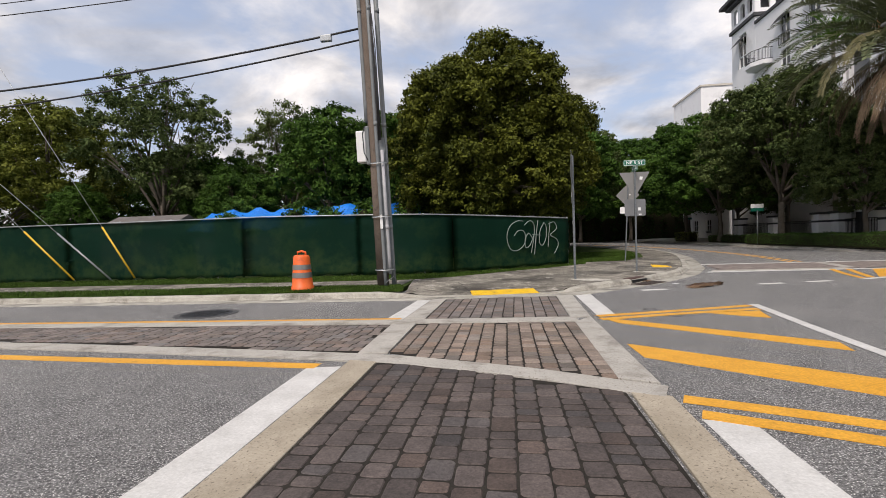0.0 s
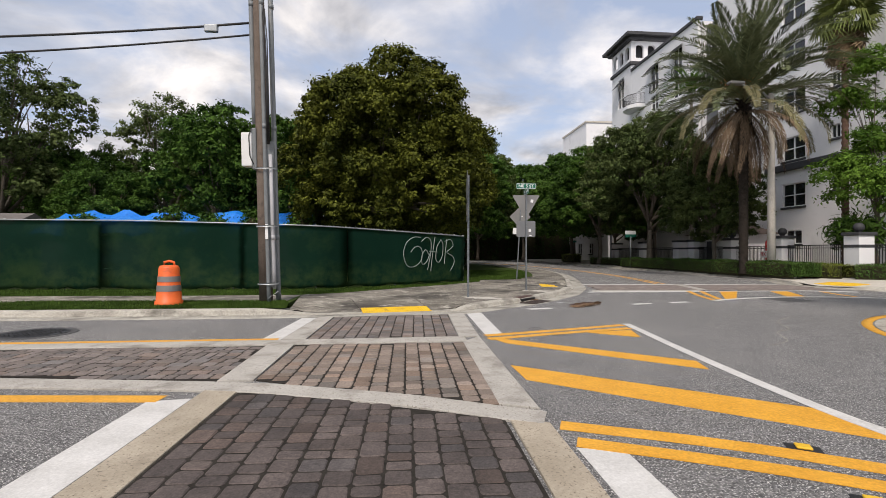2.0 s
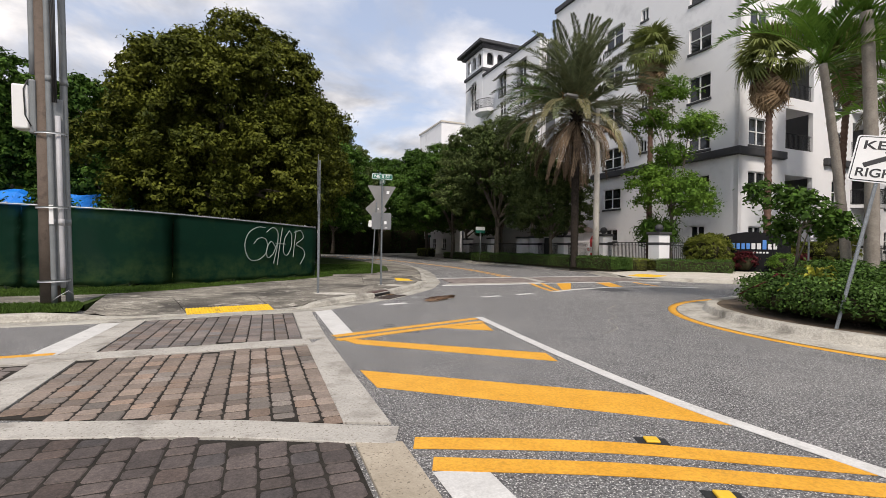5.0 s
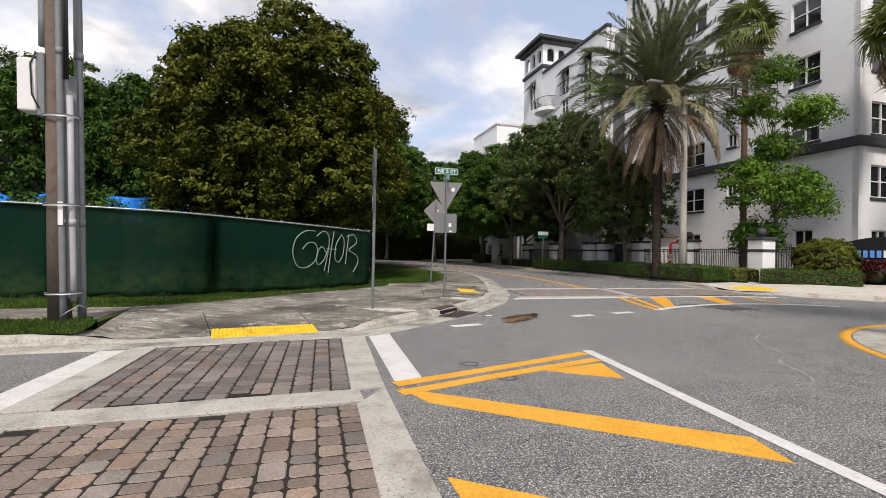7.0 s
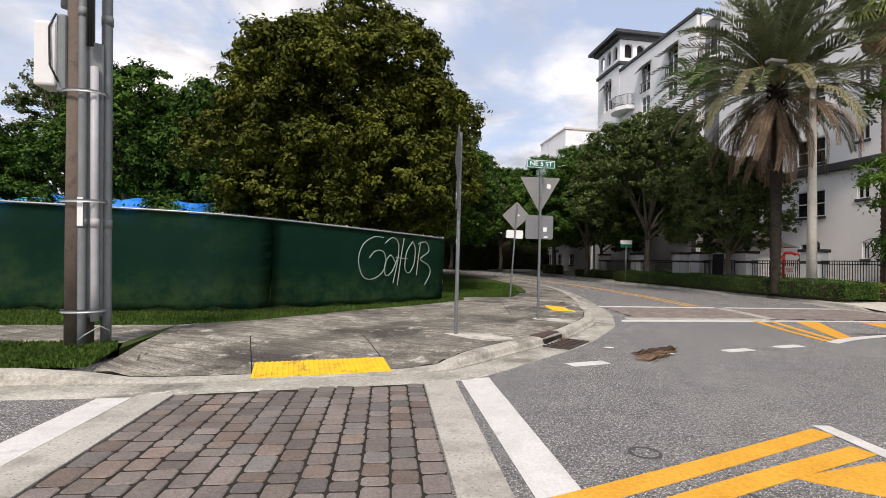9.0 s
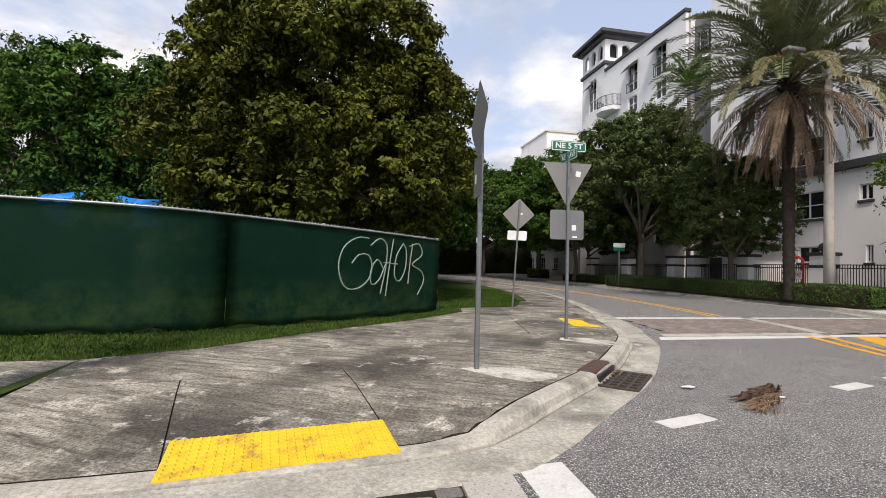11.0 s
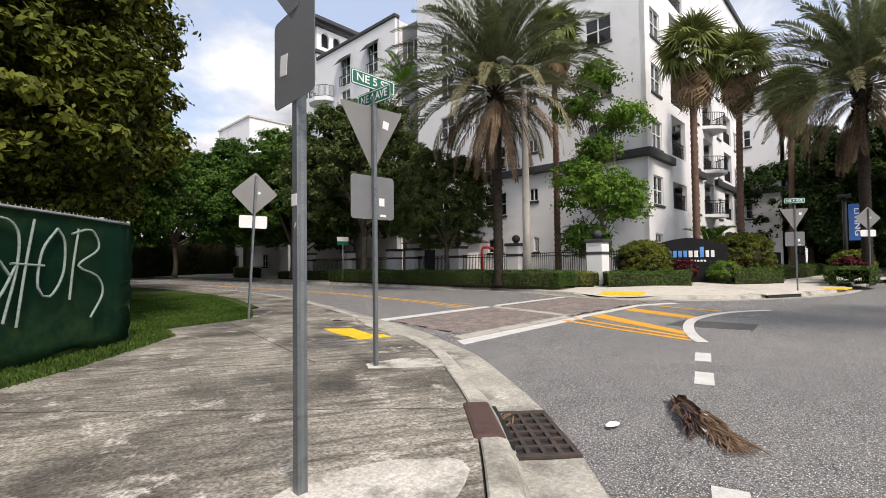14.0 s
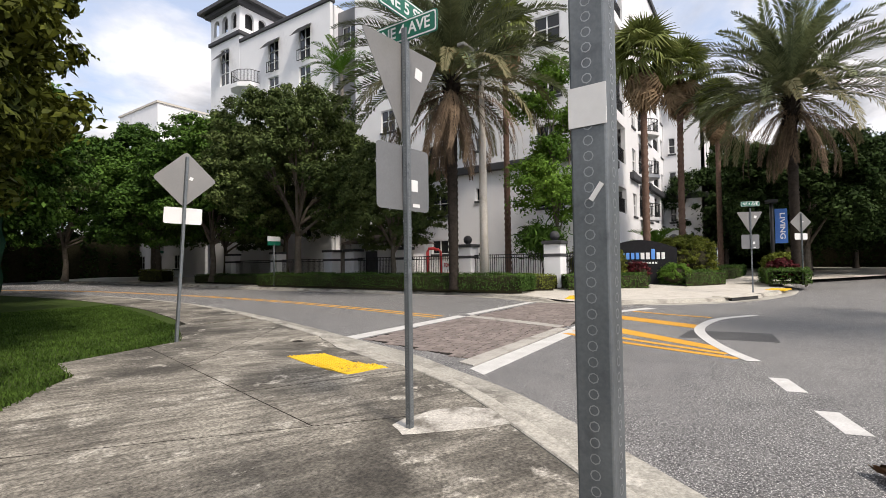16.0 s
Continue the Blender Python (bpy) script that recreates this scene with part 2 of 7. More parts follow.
M["grass"] = mat("grass", (0.024, 0.052, 0.009), (0.085, 0.145, 0.027), 0.7, 1.5, 20, 0, island=0.45, trans=0.15, spec=0.08)
# lighter green painted into the cloth below about 1.15 m
M["screen"] = mat("screen", (0.005, 0.036, 0.022), (0.009, 0.05, 0.03), 0.55, 0.5, 200, 0.15, stain=(0.03, 0.075, 0.03), stain_scale=0.8, stain_at=(0.5, 0.7), dist=0.003, spec=0.12, weave=0.02, low_tint=(0.05, 0.1, 0.035))
M["spray"] = mat("spray", (0.13, 0.18, 0.16), (0.3, 0.36, 0.33), 0.8, 20, 120, 0)
M["galv"] = mat("galv", (0.3, 0.32, 0.33), (0.42, 0.44, 0.45), 0.45, 6, 90, 0.15, metal=0.6, stain=(0.22, 0.23, 0.24), stain_scale=8)
M["post_steel"] = mat("post_steel", (0.13, 0.145, 0.155), (0.2, 0.22, 0.23), 0.45, 9, 140, 0.04, metal=0.45, stain=(0.1, 0.11, 0.12), stain_scale=14, dist=0.002)
M["sign_back"] = mat("sign_back", (0.21, 0.205, 0.2), (0.26, 0.255, 0.245), 0.45, 1.5, 60, 0.05, metal=0.35, stain=(0.25, 0.24, 0.23), stain_scale=3)
M["sign_grey"] = mat("sign_grey", (0.17, 0.175, 0.18), (0.21, 0.215, 0.22), 0.5, 2, 60, 0.05, metal=0.35)
M["sign_white"] = mat("sign_white", (0.72, 0.72, 0.71), (0.8, 0.8, 0.79), 0.4, 2, 60, 0)
M["sign_green"] = mat("sign_green", (0.0, 0.12, 0.075), (0.005, 0.15, 0.095), 0.4, 2, 60, 0)
M["black"] = mat("black", (0.012, 0.012, 0.013), (0.025, 0.025, 0.026), 0.5, 5, 60, 0.05)
M["board_black"] = mat("board_black", (0.006, 0.006, 0.008), (0.012, 0.012, 0.014), 0.7, 5, 60, 0.03, spec=0.2)
M["orange"] = mat("orange", (0.75, 0.11, 0.015), (0.85, 0.16, 0.03), 0.5, 4, 60, 0.05, stain=(0.5, 0.09, 0.03), stain_scale=6)
M["wood_pole"] = mat("wood_pole", (0.1, 0.075, 0.058), (0.2, 0.155, 0.125), 0.9, 3, 60, 0.6, stain=(0.07, 0.055, 0.045), stain_scale=3)
M["pvc"] = mat("pvc", (0.15, 0.165, 0.172), (0.21, 0.225, 0.23), 0.55, 4, 60, 0.05)
M["pvc_white"] = mat("pvc_white", (0.33, 0.33, 0.345), (0.42, 0.42, 0.435), 0.55, 4, 60, 0.05)
M["box_white"] = mat("box_white", (0.68, 0.68, 0.67), (0.76, 0.76, 0.75), 0.5, 3, 60, 0)
M["guard_yellow"] = mat("guard_yellow", (0.7, 0.42, 0.02), (0.8, 0.5, 0.04), 0.5, 3, 60, 0)
M["iron"] = mat("iron", (0.045, 0.036, 0.032), (0.09, 0.07, 0.06), 0.7, 10, 90, 0.4, metal=0.3, stain=(0.13, 0.075, 0.05), stain_scale=9)
M["rust"] = mat("rust", (0.055, 0.03, 0.026), (0.1, 0.055, 0.045), 0.75, 8, 90, 0.3)
M["stucco"] = mat("stucco", (0.78, 0.78, 0.79), (0.84, 0.84, 0.845), 0.9, 0.6, 90, 0.2, stain=(0.66, 0.66, 0.67), stain_scale=0.35, dist=0.003)
M["gutter"] = mat("gutter", (0.25, 0.235, 0.2), (0.46, 0.44, 0.385), 0.9, 1.6, 50, 0.4, stain=(0.1, 0.092, 0.078), stain_scale=0.9, stain_at=(0.5, 0.68), dist=0.006, worn=(0.5, 0.475, 0.42), grain=0.3, grain_scale=26)
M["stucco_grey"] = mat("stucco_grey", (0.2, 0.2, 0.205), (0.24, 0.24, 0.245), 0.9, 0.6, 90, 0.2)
M["trim_dark"] = mat("trim_dark", (0.035, 0.036, 0.04), (0.055, 0.056, 0.06), 0.7, 2, 60, 0.1)
M["frame_white"] = mat("frame_white", (0.75, 0.75, 0.75), (0.8, 0.8, 0.8), 0.5, 3, 60, 0)
M["blue_tarp"] = mat("blue_tarp", (0.0, 0.16, 0.62), (0.01, 0.25, 0.8), 0.35, 2, 15, 0.5, dist=0.05)
M["shingle"] = mat("shingle", (0.11, 0.1, 0.095), (0.18, 0.165, 0.155), 0.9, 3, 30, 0.6)
M["bark"] = mat("bark", (0.09, 0.075, 0.06), (0.19, 0.165, 0.135), 0.95, 4, 40, 0.8, dist=0.02, spec=0.12)
M["palm_bark"] = mat("palm_bark", (0.018, 0.015, 0.012), (0.055, 0.045, 0.038), 0.95, 6, 40, 0.8, dist=0.02, spec=0.12)
M["palm_red"] = mat("palm_red", (0.1, 0.06, 0.045), (0.2, 0.13, 0.1), 0.95, 5, 40, 0.8, dist=0.02, spec=0.12)
M["palm_grey"] = mat("palm_grey", (0.2, 0.175, 0.15), (0.32, 0.29, 0.25), 0.95, 5, 40, 0.6, dist=0.02, spec=0.12)
M["leaf_deep"] = mat("leaf_deep", (0.013, 0.023, 0.004), (0.14, 0.155, 0.022), 0.6, 0.6, 5, 0, island=0.4, trans=0.07, spec=0.1)
M["leaf_mid"] = mat("leaf_mid", (0.014, 0.042, 0.007), (0.09, 0.175, 0.028), 0.6, 0.3, 5, 0, island=0.4, trans=0.1, spec=0.1)
M["leaf_bright"] = mat("leaf_bright", (0.04, 0.105, 0.014), (0.18, 0.31, 0.045), 0.6, 0.4, 5, 0, island=0.3, trans=0.2, spec=0.12)
M["leaf_olive"] = mat("leaf_olive", (0.07, 0.095, 0.016), (0.19, 0.205, 0.036), 0.6, 0.5, 6, 0, island=0.35, trans=0.2, spec=0.1)
M["leaf_oak"] = mat("leaf_oak", (0.022, 0.045, 0.012), (0.14, 0.18, 0.06), 0.65, 0.3, 5, 0, island=0.4, trans=0.1, spec=0.1)
M["leaf_hedge"] = mat("leaf_hedge", (0.025, 0.06, 0.012), (0.1, 0.18, 0.038), 0.5, 1.2, 12, 0, island=0.55, trans=0.18, spec=0.12)
M["leaf_lime"] = mat("leaf_lime", (0.1, 0.14, 0.02), (0.24, 0.27, 0.05), 0.5, 1.2, 12, 0, island=0.5, trans=0.25, spec=0.12)
M["leaf_red"] = mat("leaf_red", (0.06, 0.012, 0.014), (0.13, 0.025, 0.03), 0.5, 3, 12, 0, island=0.5, trans=0.2, spec=0.12)
M["leaf_yellow"] = mat("leaf_yellow", (0.2, 0.22, 0.03), (0.42, 0.4, 0.07), 0.5, 3, 12, 0, island=0.5, trans=0.3, spec=0.12)
# leaf colour lowered to carry the shade under the far canopy
M["leaf_shaded"] = mat("leaf_shaded", (0.008, 0.022, 0.005), (0.04, 0.066, 0.018), 0.7, 0.4, 8, 0, island=0.5, trans=0.06, spec=0.08)
M["skirt"] = mat("skirt", (0.16, 0.105, 0.06), (0.36, 0.26, 0.16), 0.85, 1.5, 14, 0, vary=0.35, trans=0.1, spec=0.1)
M["frond"] = mat("frond", (0.05, 0.07, 0.032), (0.24, 0.27, 0.14), 0.45, 0.9, 6, 0, vary=0.45, trans=0.12, spec=0.2)
M["frond_pale"] = mat("frond_pale", (0.11, 0.1, 0.05), (0.26, 0.24, 0.13), 0.6, 0.8, 8, 0, vary=0.35, trans=0.12, spec=0.12)
M["frond_dead"] = mat("frond_dead", (0.06, 0.042, 0.03), (0.25, 0.18, 0.12), 0.8, 1.2, 8, 0, vary=0.5, trans=0.06, spec=0.1)
M["fan_green"] = mat("fan_green", (0.07, 0.1, 0.025), (0.25, 0.28, 0.09), 0.5, 0.8, 12, 0, vary=0.35, trans=0.25, spec=0.12)
M["palm_lush"] = mat("palm_lush", (0.05, 0.12, 0.015), (0.14, 0.25, 0.04), 0.45, 0.8, 12, 0, vary=0.3, trans=0.3, spec=0.12)
M["inflor"] = mat("inflor", (0.5, 0.17, 0.04), (0.65, 0.26, 0.08), 0.7, 3, 30, 0)
M["husk"] = mat("husk", (0.14, 0.085, 0.05), (0.27, 0.17, 0.1), 0.85, 8, 60, 0.5, island=0.4)
M["red_paint"] = mat("red_paint", (0.45, 0.02, 0.025), (0.55, 0.04, 0.04), 0.4, 3, 60, 0)
M["blue_sign"] = mat("blue_sign", (0.02, 0.1, 0.35), (0.03, 0.14, 0.45), 0.5, 3, 60, 0)
M["letter_blue"] = mat("letter_blue", (0.08, 0.25, 0.65), (0.1, 0.3, 0.72), 0.4, 3, 60, 0)
M["roof_brown"] = mat("roof_brown", (0.05, 0.035, 0.03), (0.09, 0.065, 0.055), 0.85, 3, 40, 0.4)
glass = bpy.data.materials.new("window_glass"); glass.use_nodes = True
gb = glass.node_tree.nodes["Principled BSDF"]
gb.inputs["Base Color"].default_value, gb.inputs["Roughness"].default_value, gb.inputs["Specular IOR Level"].default_value = (0.02, 0.023, 0.026, 1), 0.06, 0.7
M["glass"] = glass

# ---- builders ----
def part(name, bm, material, parent=None, label=""):
    me = bpy.data.meshes.new(name)
    bm.to_mesh(me); bm.free()
    me.materials.append(M[material])
    ob = new(name, me)
    if parent:
        ob.parent = parent
    return tagged(ob, label)

def thing(name, label, category, group="", at=(0, 0, 0), rz=0, kind=""):
    ob = new(name)
    ob.empty_display_size = 0.1
    ob.matrix_world = pose(*at, 0, 0, rz)
    return tagged(ob, label, category, group, kind)

def box(bm, x0, y0, z0, x1, y1, z1, bevel=0.0):
    vs = bmesh.ops.create_cube(bm, size=1.0, matrix=Matrix.LocRotScale(((x0 + x1) / 2, (y0 + y1) / 2, (z0 + z1) / 2), None, (abs(x1 - x0), abs(y1 - y0), abs(z1 - z0))))["verts"]
    if bevel:
        es = list({e for v in vs for e in v.link_edges})
        bmesh.ops.bevel(bm, geom=es, offset=bevel, segments=2, affect="EDGES", profile=0.5)
    return bm

def tube(bm, pts, radii, sides=10, cap=True):
    """A round bar along the points."""
    rings = []
    pts = [Vector(p) for p in pts]
    for i, p in enumerate(pts):
        d = (pts[min(i + 1, len(pts) - 1)] - pts[max(i - 1, 0)]).normalized()
        a = d.cross(Vector((0, 0, 1)) if abs(d.z) < 0.9 else Vector((1, 0, 0))).normalized()
        b = d.cross(a)
        r = radii[i] if hasattr(radii, "__len__") else radii
        rings.append([bm.verts.new(p + a * r * math.cos(2 * math.pi * k / sides) + b * r * math.sin(2 * math.pi * k / sides)) for k in range(sides)])
    for r0, r1 in zip(rings, rings[1:]):
        for k in range(sides):
            bm.faces.new((r0[k], r0[(k + 1) % sides], r1[(k + 1) % sides], r1[k])).smooth = True
    if cap:
        bm.faces.new(rings[0][::-1]); bm.faces.new(rings[-1])
    return bm

def prism(bm, poly, z0, z1, zf=None):
    """An upright prism over a polygon; zf gives the top's height at a place."""
    lo = [bm.verts.new((x, y, z0)) for x, y in poly]
    hi = [bm.verts.new((x, y, zf(x, y) if zf else z1)) for x, y in poly]
    n = len(poly)
    for i in range(n):
        bm.faces.new((lo[i], lo[(i + 1) % n], hi[(i + 1) % n], hi[i]))
    bm.faces.new(hi); bm.faces.new(lo[::-1])
    bmesh.ops.recalc_face_normals(bm, faces=bm.faces)
    return bm

def smooth_line(pts, step=0.5):
    """A smooth line through the points."""
    P = [Vector((*p, 0)) if len(p) == 2 else Vector(p) for p in pts]
    P = [2 * P[0] - P[1]] + P + [2 * P[-1] - P[-2]]
    out = []
    for i in range(1, len(P) - 2):
        n = max(2, int((P[i + 1] - P[i]).length / step))
        for k in range(n):
            t = k / n
            out.append(0.5 * (2 * P[i] + (P[i + 1] - P[i - 1]) * t + (2 * P[i - 1] - 5 * P[i] + 4 * P[i + 1] - P[i + 2]) * t * t + (3 * P[i] - P[i - 1] - 3 * P[i + 1] + P[i + 2]) * t ** 3))
    return out + [P[-2]]

def offset(line, d):
    """The line moved d to its left."""
    out = []
    for i, p in enumerate(line):
        t = (line[min(i + 1, len(line) - 1)] - line[max(i - 1, 0)]).normalized()
        out.append(p + Vector((-t.y, t.x, 0)) * d)
    return out

def sweep(bm, line, profile, hf=None, soft=True):
    """Sweeps a profile of (offset to the left, height) along a line; hf(p) scales the height."""
    rows = []
    lines = [offset(line, o) for o, z in profile]
    for i in range(len(line)):
        k = hf(line[i]) if hf else 1.0
        rows.append([bm.verts.new((lines[j][i].x, lines[j][i].y, profile[j][1] * (k if profile[j][1] > 0.02 else 1))) for j in range(len(profile))])
    for a, b in zip(rows, rows[1:]):
        for j in range(len(profile) - 1):
            bm.faces.new((a[j], b[j], b[j + 1], a[j + 1])).smooth = soft
    bmesh.ops.recalc_face_normals(bm, faces=bm.faces)
    return bm

def ribbon(name, pts, width, material, label, z=0.004, step=0.3, closed=False, th=0.004):
    """A painted line on the road."""
    ln = smooth_line(pts, step)
    bm = bmesh.new()
    sweep(bm, ln, [(-width / 2, 0), (-width / 2, th), (width / 2, th), (width / 2, 0)], soft=False)
    ob = part(name, bm, material)
    ob.location.z = z - th
    return tagged(ob, label, "road marking", kind="structure")

def patch(name, poly, material, label, z=0.004, category="road marking"):
    bm = bmesh.new()
    prism(bm, poly, z - 0.004, z)
    return tagged(part(name, bm, material), label, category, kind="structure")

def np_mesh(name, verts, quads, material):
    me = bpy.data.meshes.new(name)
    me.vertices.add(len(verts)); me.vertices.foreach_set("co", np.ascontiguousarray(verts, dtype=np.float32).ravel())
    q = np.ascontiguousarray(quads, dtype=np.int32)
    me.loops.add(q.size); me.loops.foreach_set("vertex_index", q.ravel())
    me.polygons.add(len(q)); me.polygons.foreach_set("loop_start", np.arange(0, q.size, q.shape[1], dtype=np.int32))
    me.update(calc_edges=True)
    me.materials.append(M[material])
    return me

# ---- ground, kerbs, pavements ----
bm = bmesh.new()
bmesh.ops.create_grid(bm, x_segments=60, y_segments=60, size=300)
tagged(part("ground", bm, "asphalt"), "grey worn asphalt roadway with fine aggregate", "road", kind="structure")

# the gutter's lip along the north-west corner, from the west round into the north street
LIP_NW = smooth_line([(-60, 10.5), (-30, 10.7), (-8, 10.8), (-3.3, 10.87), (-1.54, 10.95), (0.95, 11.25), (1.73, 11.6), (2.3, 12.1), (2.85, 12.6), (3.55, 13.22), (4.25, 13.95), (5.2, 15.15),
                      (5.85, 16.05), (6.4, 17.15), (7.1, 18.6), (7.75, 20.6), (8.7, 23.5), (9.8, 27.5), (10.6, 32), (10.9, 40), (9.5, 52), (5, 64), (-4, 78)], 0.4)

def ramp_a(p):
    """Height factor of the kerb: down to the road at the crossing."""
    if p.y > 12.2:
        k = abs((p.y - 18.9)) / 1.1
        return 0.12 + 0.88 * min(1.0, max(0.0, k - 0.75) / 0.7)
    return 0.12 + 0.88 * min(1.0, max(0.0, abs(p.x + 0.45) - 1.75) / 0.8)

GUTTER = [(-0.012, -0.01), (0.0, 0.008), (0.24, 0.003), (0.45, 0.0045)]
KERB = [(0.45, -0.05), (0.455, 0.019), (0.485, 0.045), (0.51, 0.105), (0.545, 0.132), (0.59, 0.142), (0.702, 0.139), (0.714, 0.128), (0.714, -0.1)]
bm = bmesh.new()
sweep(bm, LIP_NW, GUTTER)
tagged(part("gutter_north_west", bm, "gutter"), "stained concrete gutter round the corner", "gutter", kind="structure")
bm = bmesh.new()
sweep(bm, LIP_NW, KERB, ramp_a, soft=False)
tagged(part("kerb_north_west", bm, "kerb"), "weathered concrete kerb and gutter round the corner", "kerb", kind="structure")

def walk_height(x, y):
    """Height of the corner pavement: it falls with the kerb towards the two crossings."""
    q = Vector((x, y, 0))
    p = min(LIP_NW, key=lambda v: (v - q).length_squared)
    f = ramp_a(p)
    d = max(0.0, (q - p).length - 0.71)
    return 0.132 * (f + (1 - f) * min(1.0, d / 1.5))

def inside(poly, x, y):
    c = False
    for (x0, y0), (x1, y1) in zip(poly, poly[1:] + poly[:1]):
        if (y0 > y) != (y1 > y) and x < (x1 - x0) * (y - y0) / (y1 - y0) + x0:
            c = not c
    return c

def split(poly, p, n):
    """The two sides of a polygon cut by a line."""
    a, b = [], []
    k = len(poly)
    for i in range(k):
        q, r = poly[i], poly[(i + 1) % k]
        dq, dr = (q[0] - p[0]) * n[0] + (q[1] - p[1]) * n[1], (r[0] - p[0]) * n[0] + (r[1] - p[1]) * n[1]
        (a if dq >= 0 else b).append(q)
        if (dq >= 0) != (dr >= 0):
            t = dq / (dq - dr)
            x = (q[0] + (r[0] - q[0]) * t, q[1] + (r[1] - q[1]) * t)
            a.append(x); b.append(x)
    return a, b

def area(poly):
    return 0.5 * sum(x0 * y1 - x1 * y0 for (x0, y0), (x1, y1) in zip(poly, poly[1:] + poly[:1]))

def slabs(name, poly, cuts, height, material, label, gap=0.009, depth=0.07, step=0.25):
    """A pavement cut by straight joints into slabs, each a piece of its own with a groove round it."""
    root = thing(name, label, "pavement", kind="structure")
    pieces = [(poly, 0)]
    for (pp, nn, *only) in cuts:
        nxt = []
        for q, tag in pieces:
            a, b = split(q, pp, nn)
            if only and not inside(q, *only[0]):
                nxt.append((q, tag)); continue
            for h in (a, b):
                if len(h) > 2 and abs(area(h)) > 0.03:
                    nxt.append((h, tag))
        pieces = nxt
    for q, _ in pieces:
        q = [v for k, v in enumerate(q) if math.hypot(v[0] - q[k - 1][0], v[1] - q[k - 1][1]) > 0.02]
        sgn = 1 if area(q) > 0 else -1
        m = len(q)
        ins = []
        for k in range(m):
            (x0, y0), (x1, y1), (x2, y2) = q[k - 1], q[k], q[(k + 1) % m]
            l1, l2 = math.hypot(x1 - x0, y1 - y0), math.hypot(x2 - x1, y2 - y1)
            nx, ny = -(y1 - y0) / l1 - (y2 - y1) / l2, (x1 - x0) / l1 + (x2 - x1) / l2
            l = math.hypot(nx, ny) or 1
            ins.append((x1 + sgn * nx / l * gap, y1 + sgn * ny / l * gap))
        bm = bmesh.new()
        f = bm.faces.new([bm.verts.new((x, y, 0)) for x, y in (ins if sgn > 0 else ins[::-1])])
        bmesh.ops.triangulate(bm, faces=[f])
        xs, ys = [v[0] for v in q], [v[1] for v in q]
        for ax, lo, hi in ((0, min(xs), max(xs)), (1, min(ys), max(ys))):
            c = math.floor(lo / step) * step + step
            while c < hi:
                bmesh.ops.bisect_plane(bm, geom=bm.verts[:] + bm.edges[:] + bm.faces[:], plane_co=(c, c, 0), plane_no=(1 - ax, ax, 0))
                c += step
        for v in bm.verts:
            v.co.z = height(v.co.x, v.co.y)
        r = bmesh.ops.extrude_edge_only(bm, edges=[e for e in bm.edges if e.is_boundary])
        bmesh.ops.translate(bm, verts=[v for v in r["geom"] if isinstance(v, bmesh.types.BMVert)], vec=(0, 0, -depth))
        bmesh.ops.recalc_face_normals(bm, faces=bm.faces)
        for f in bm.faces:
            if abs(f.normal.z) > 0.5 and f.normal.z < 0:
                f.normal_flip()
            if abs(f.normal.z) < 0.5:
                f.material_index = 1
        part("slab", bm, material, root).data.materials.append(M["joint"])
    # dark joint bed under the slabs
    bm = bmesh.new()
    f = bm.faces.new([bm.verts.new((x, y, 0)) for x, y in poly])
    bmesh.ops.triangulate(bm, faces=[f])
    xs, ys = [v[0] for v in poly], [v[1] for v in poly]
    for ax, lo, hi in ((0, min(xs), max(xs)), (1, min(ys), max(ys))):
        c = math.floor(lo / step) * step + step
        while c < hi:
            bmesh.ops.bisect_plane(bm, geom=bm.verts[:] + bm.edges[:] + bm.faces[:], plane_co=(c, c, 0), plane_no=(1 - ax, ax, 0))
            c += step
    for v in bm.verts:
        v.co.z = max(0.003, height(v.co.x, v.co.y) - 0.014)
    bmesh.ops.recalc_face_normals(bm, faces=bm.faces)
    part("joint_bed", bm, "joint", root)
    return root

INNER = [p for p in offset(LIP_NW, 0.722)]
corner = [(p.x, p.y) for p in INNER if p.x > -2.95 and p.y < 24.6]
poly = corner + [(6.3, 24.6), (5.6, 23.0), (5.3, 22.45), (3.4, 22.0), (3.2, 20.85), (2.25, 19.75), (1.55, 18.95), (-0.1, 17.5), (-1.15, 16.42), (-1.9, 15.6), (-3.1, 14.9)]
cuts = [((0.11, 14.09), (0.444, 0.896)), ((0.11, 14.09), (-0.22, 0.975), (-0.5, 13.0)), ((0.11, 14.09), (0.98, 0.2), (0.0, 13.0)), ((-1.57, 13.71), (0.967, 0.253), (-0.6, 12.6)),
        ((-0.5, 16.35), (0.754, 0.657)), ((1.05, 16.85), (0.735, 0.678)), ((2.72, 17.63), (0.65, 0.76)), ((4.1, 19.2), (0.979, -0.2), (4.6, 19.0)), ((3.92, 18.36), (0.467, 0.884), (5.0, 18.9)), ((4.29, 20.14), (-0.59, 0.81), (4.9, 19.9))]
slabs("pavement_corner", poly, cuts, walk_height, "concrete", "stained grey concrete corner pavement with score joints")

def sheet(name, poly, z, material, label, category, zf=None):
    bm = bmesh.new()
    prism(bm, poly, -0.1, z, zf)
    bmesh.ops.triangulate(bm, faces=[f for f in bm.faces if len(f.verts) > 4])
    return tagged(part(name, bm, material), label, category, kind="structure")

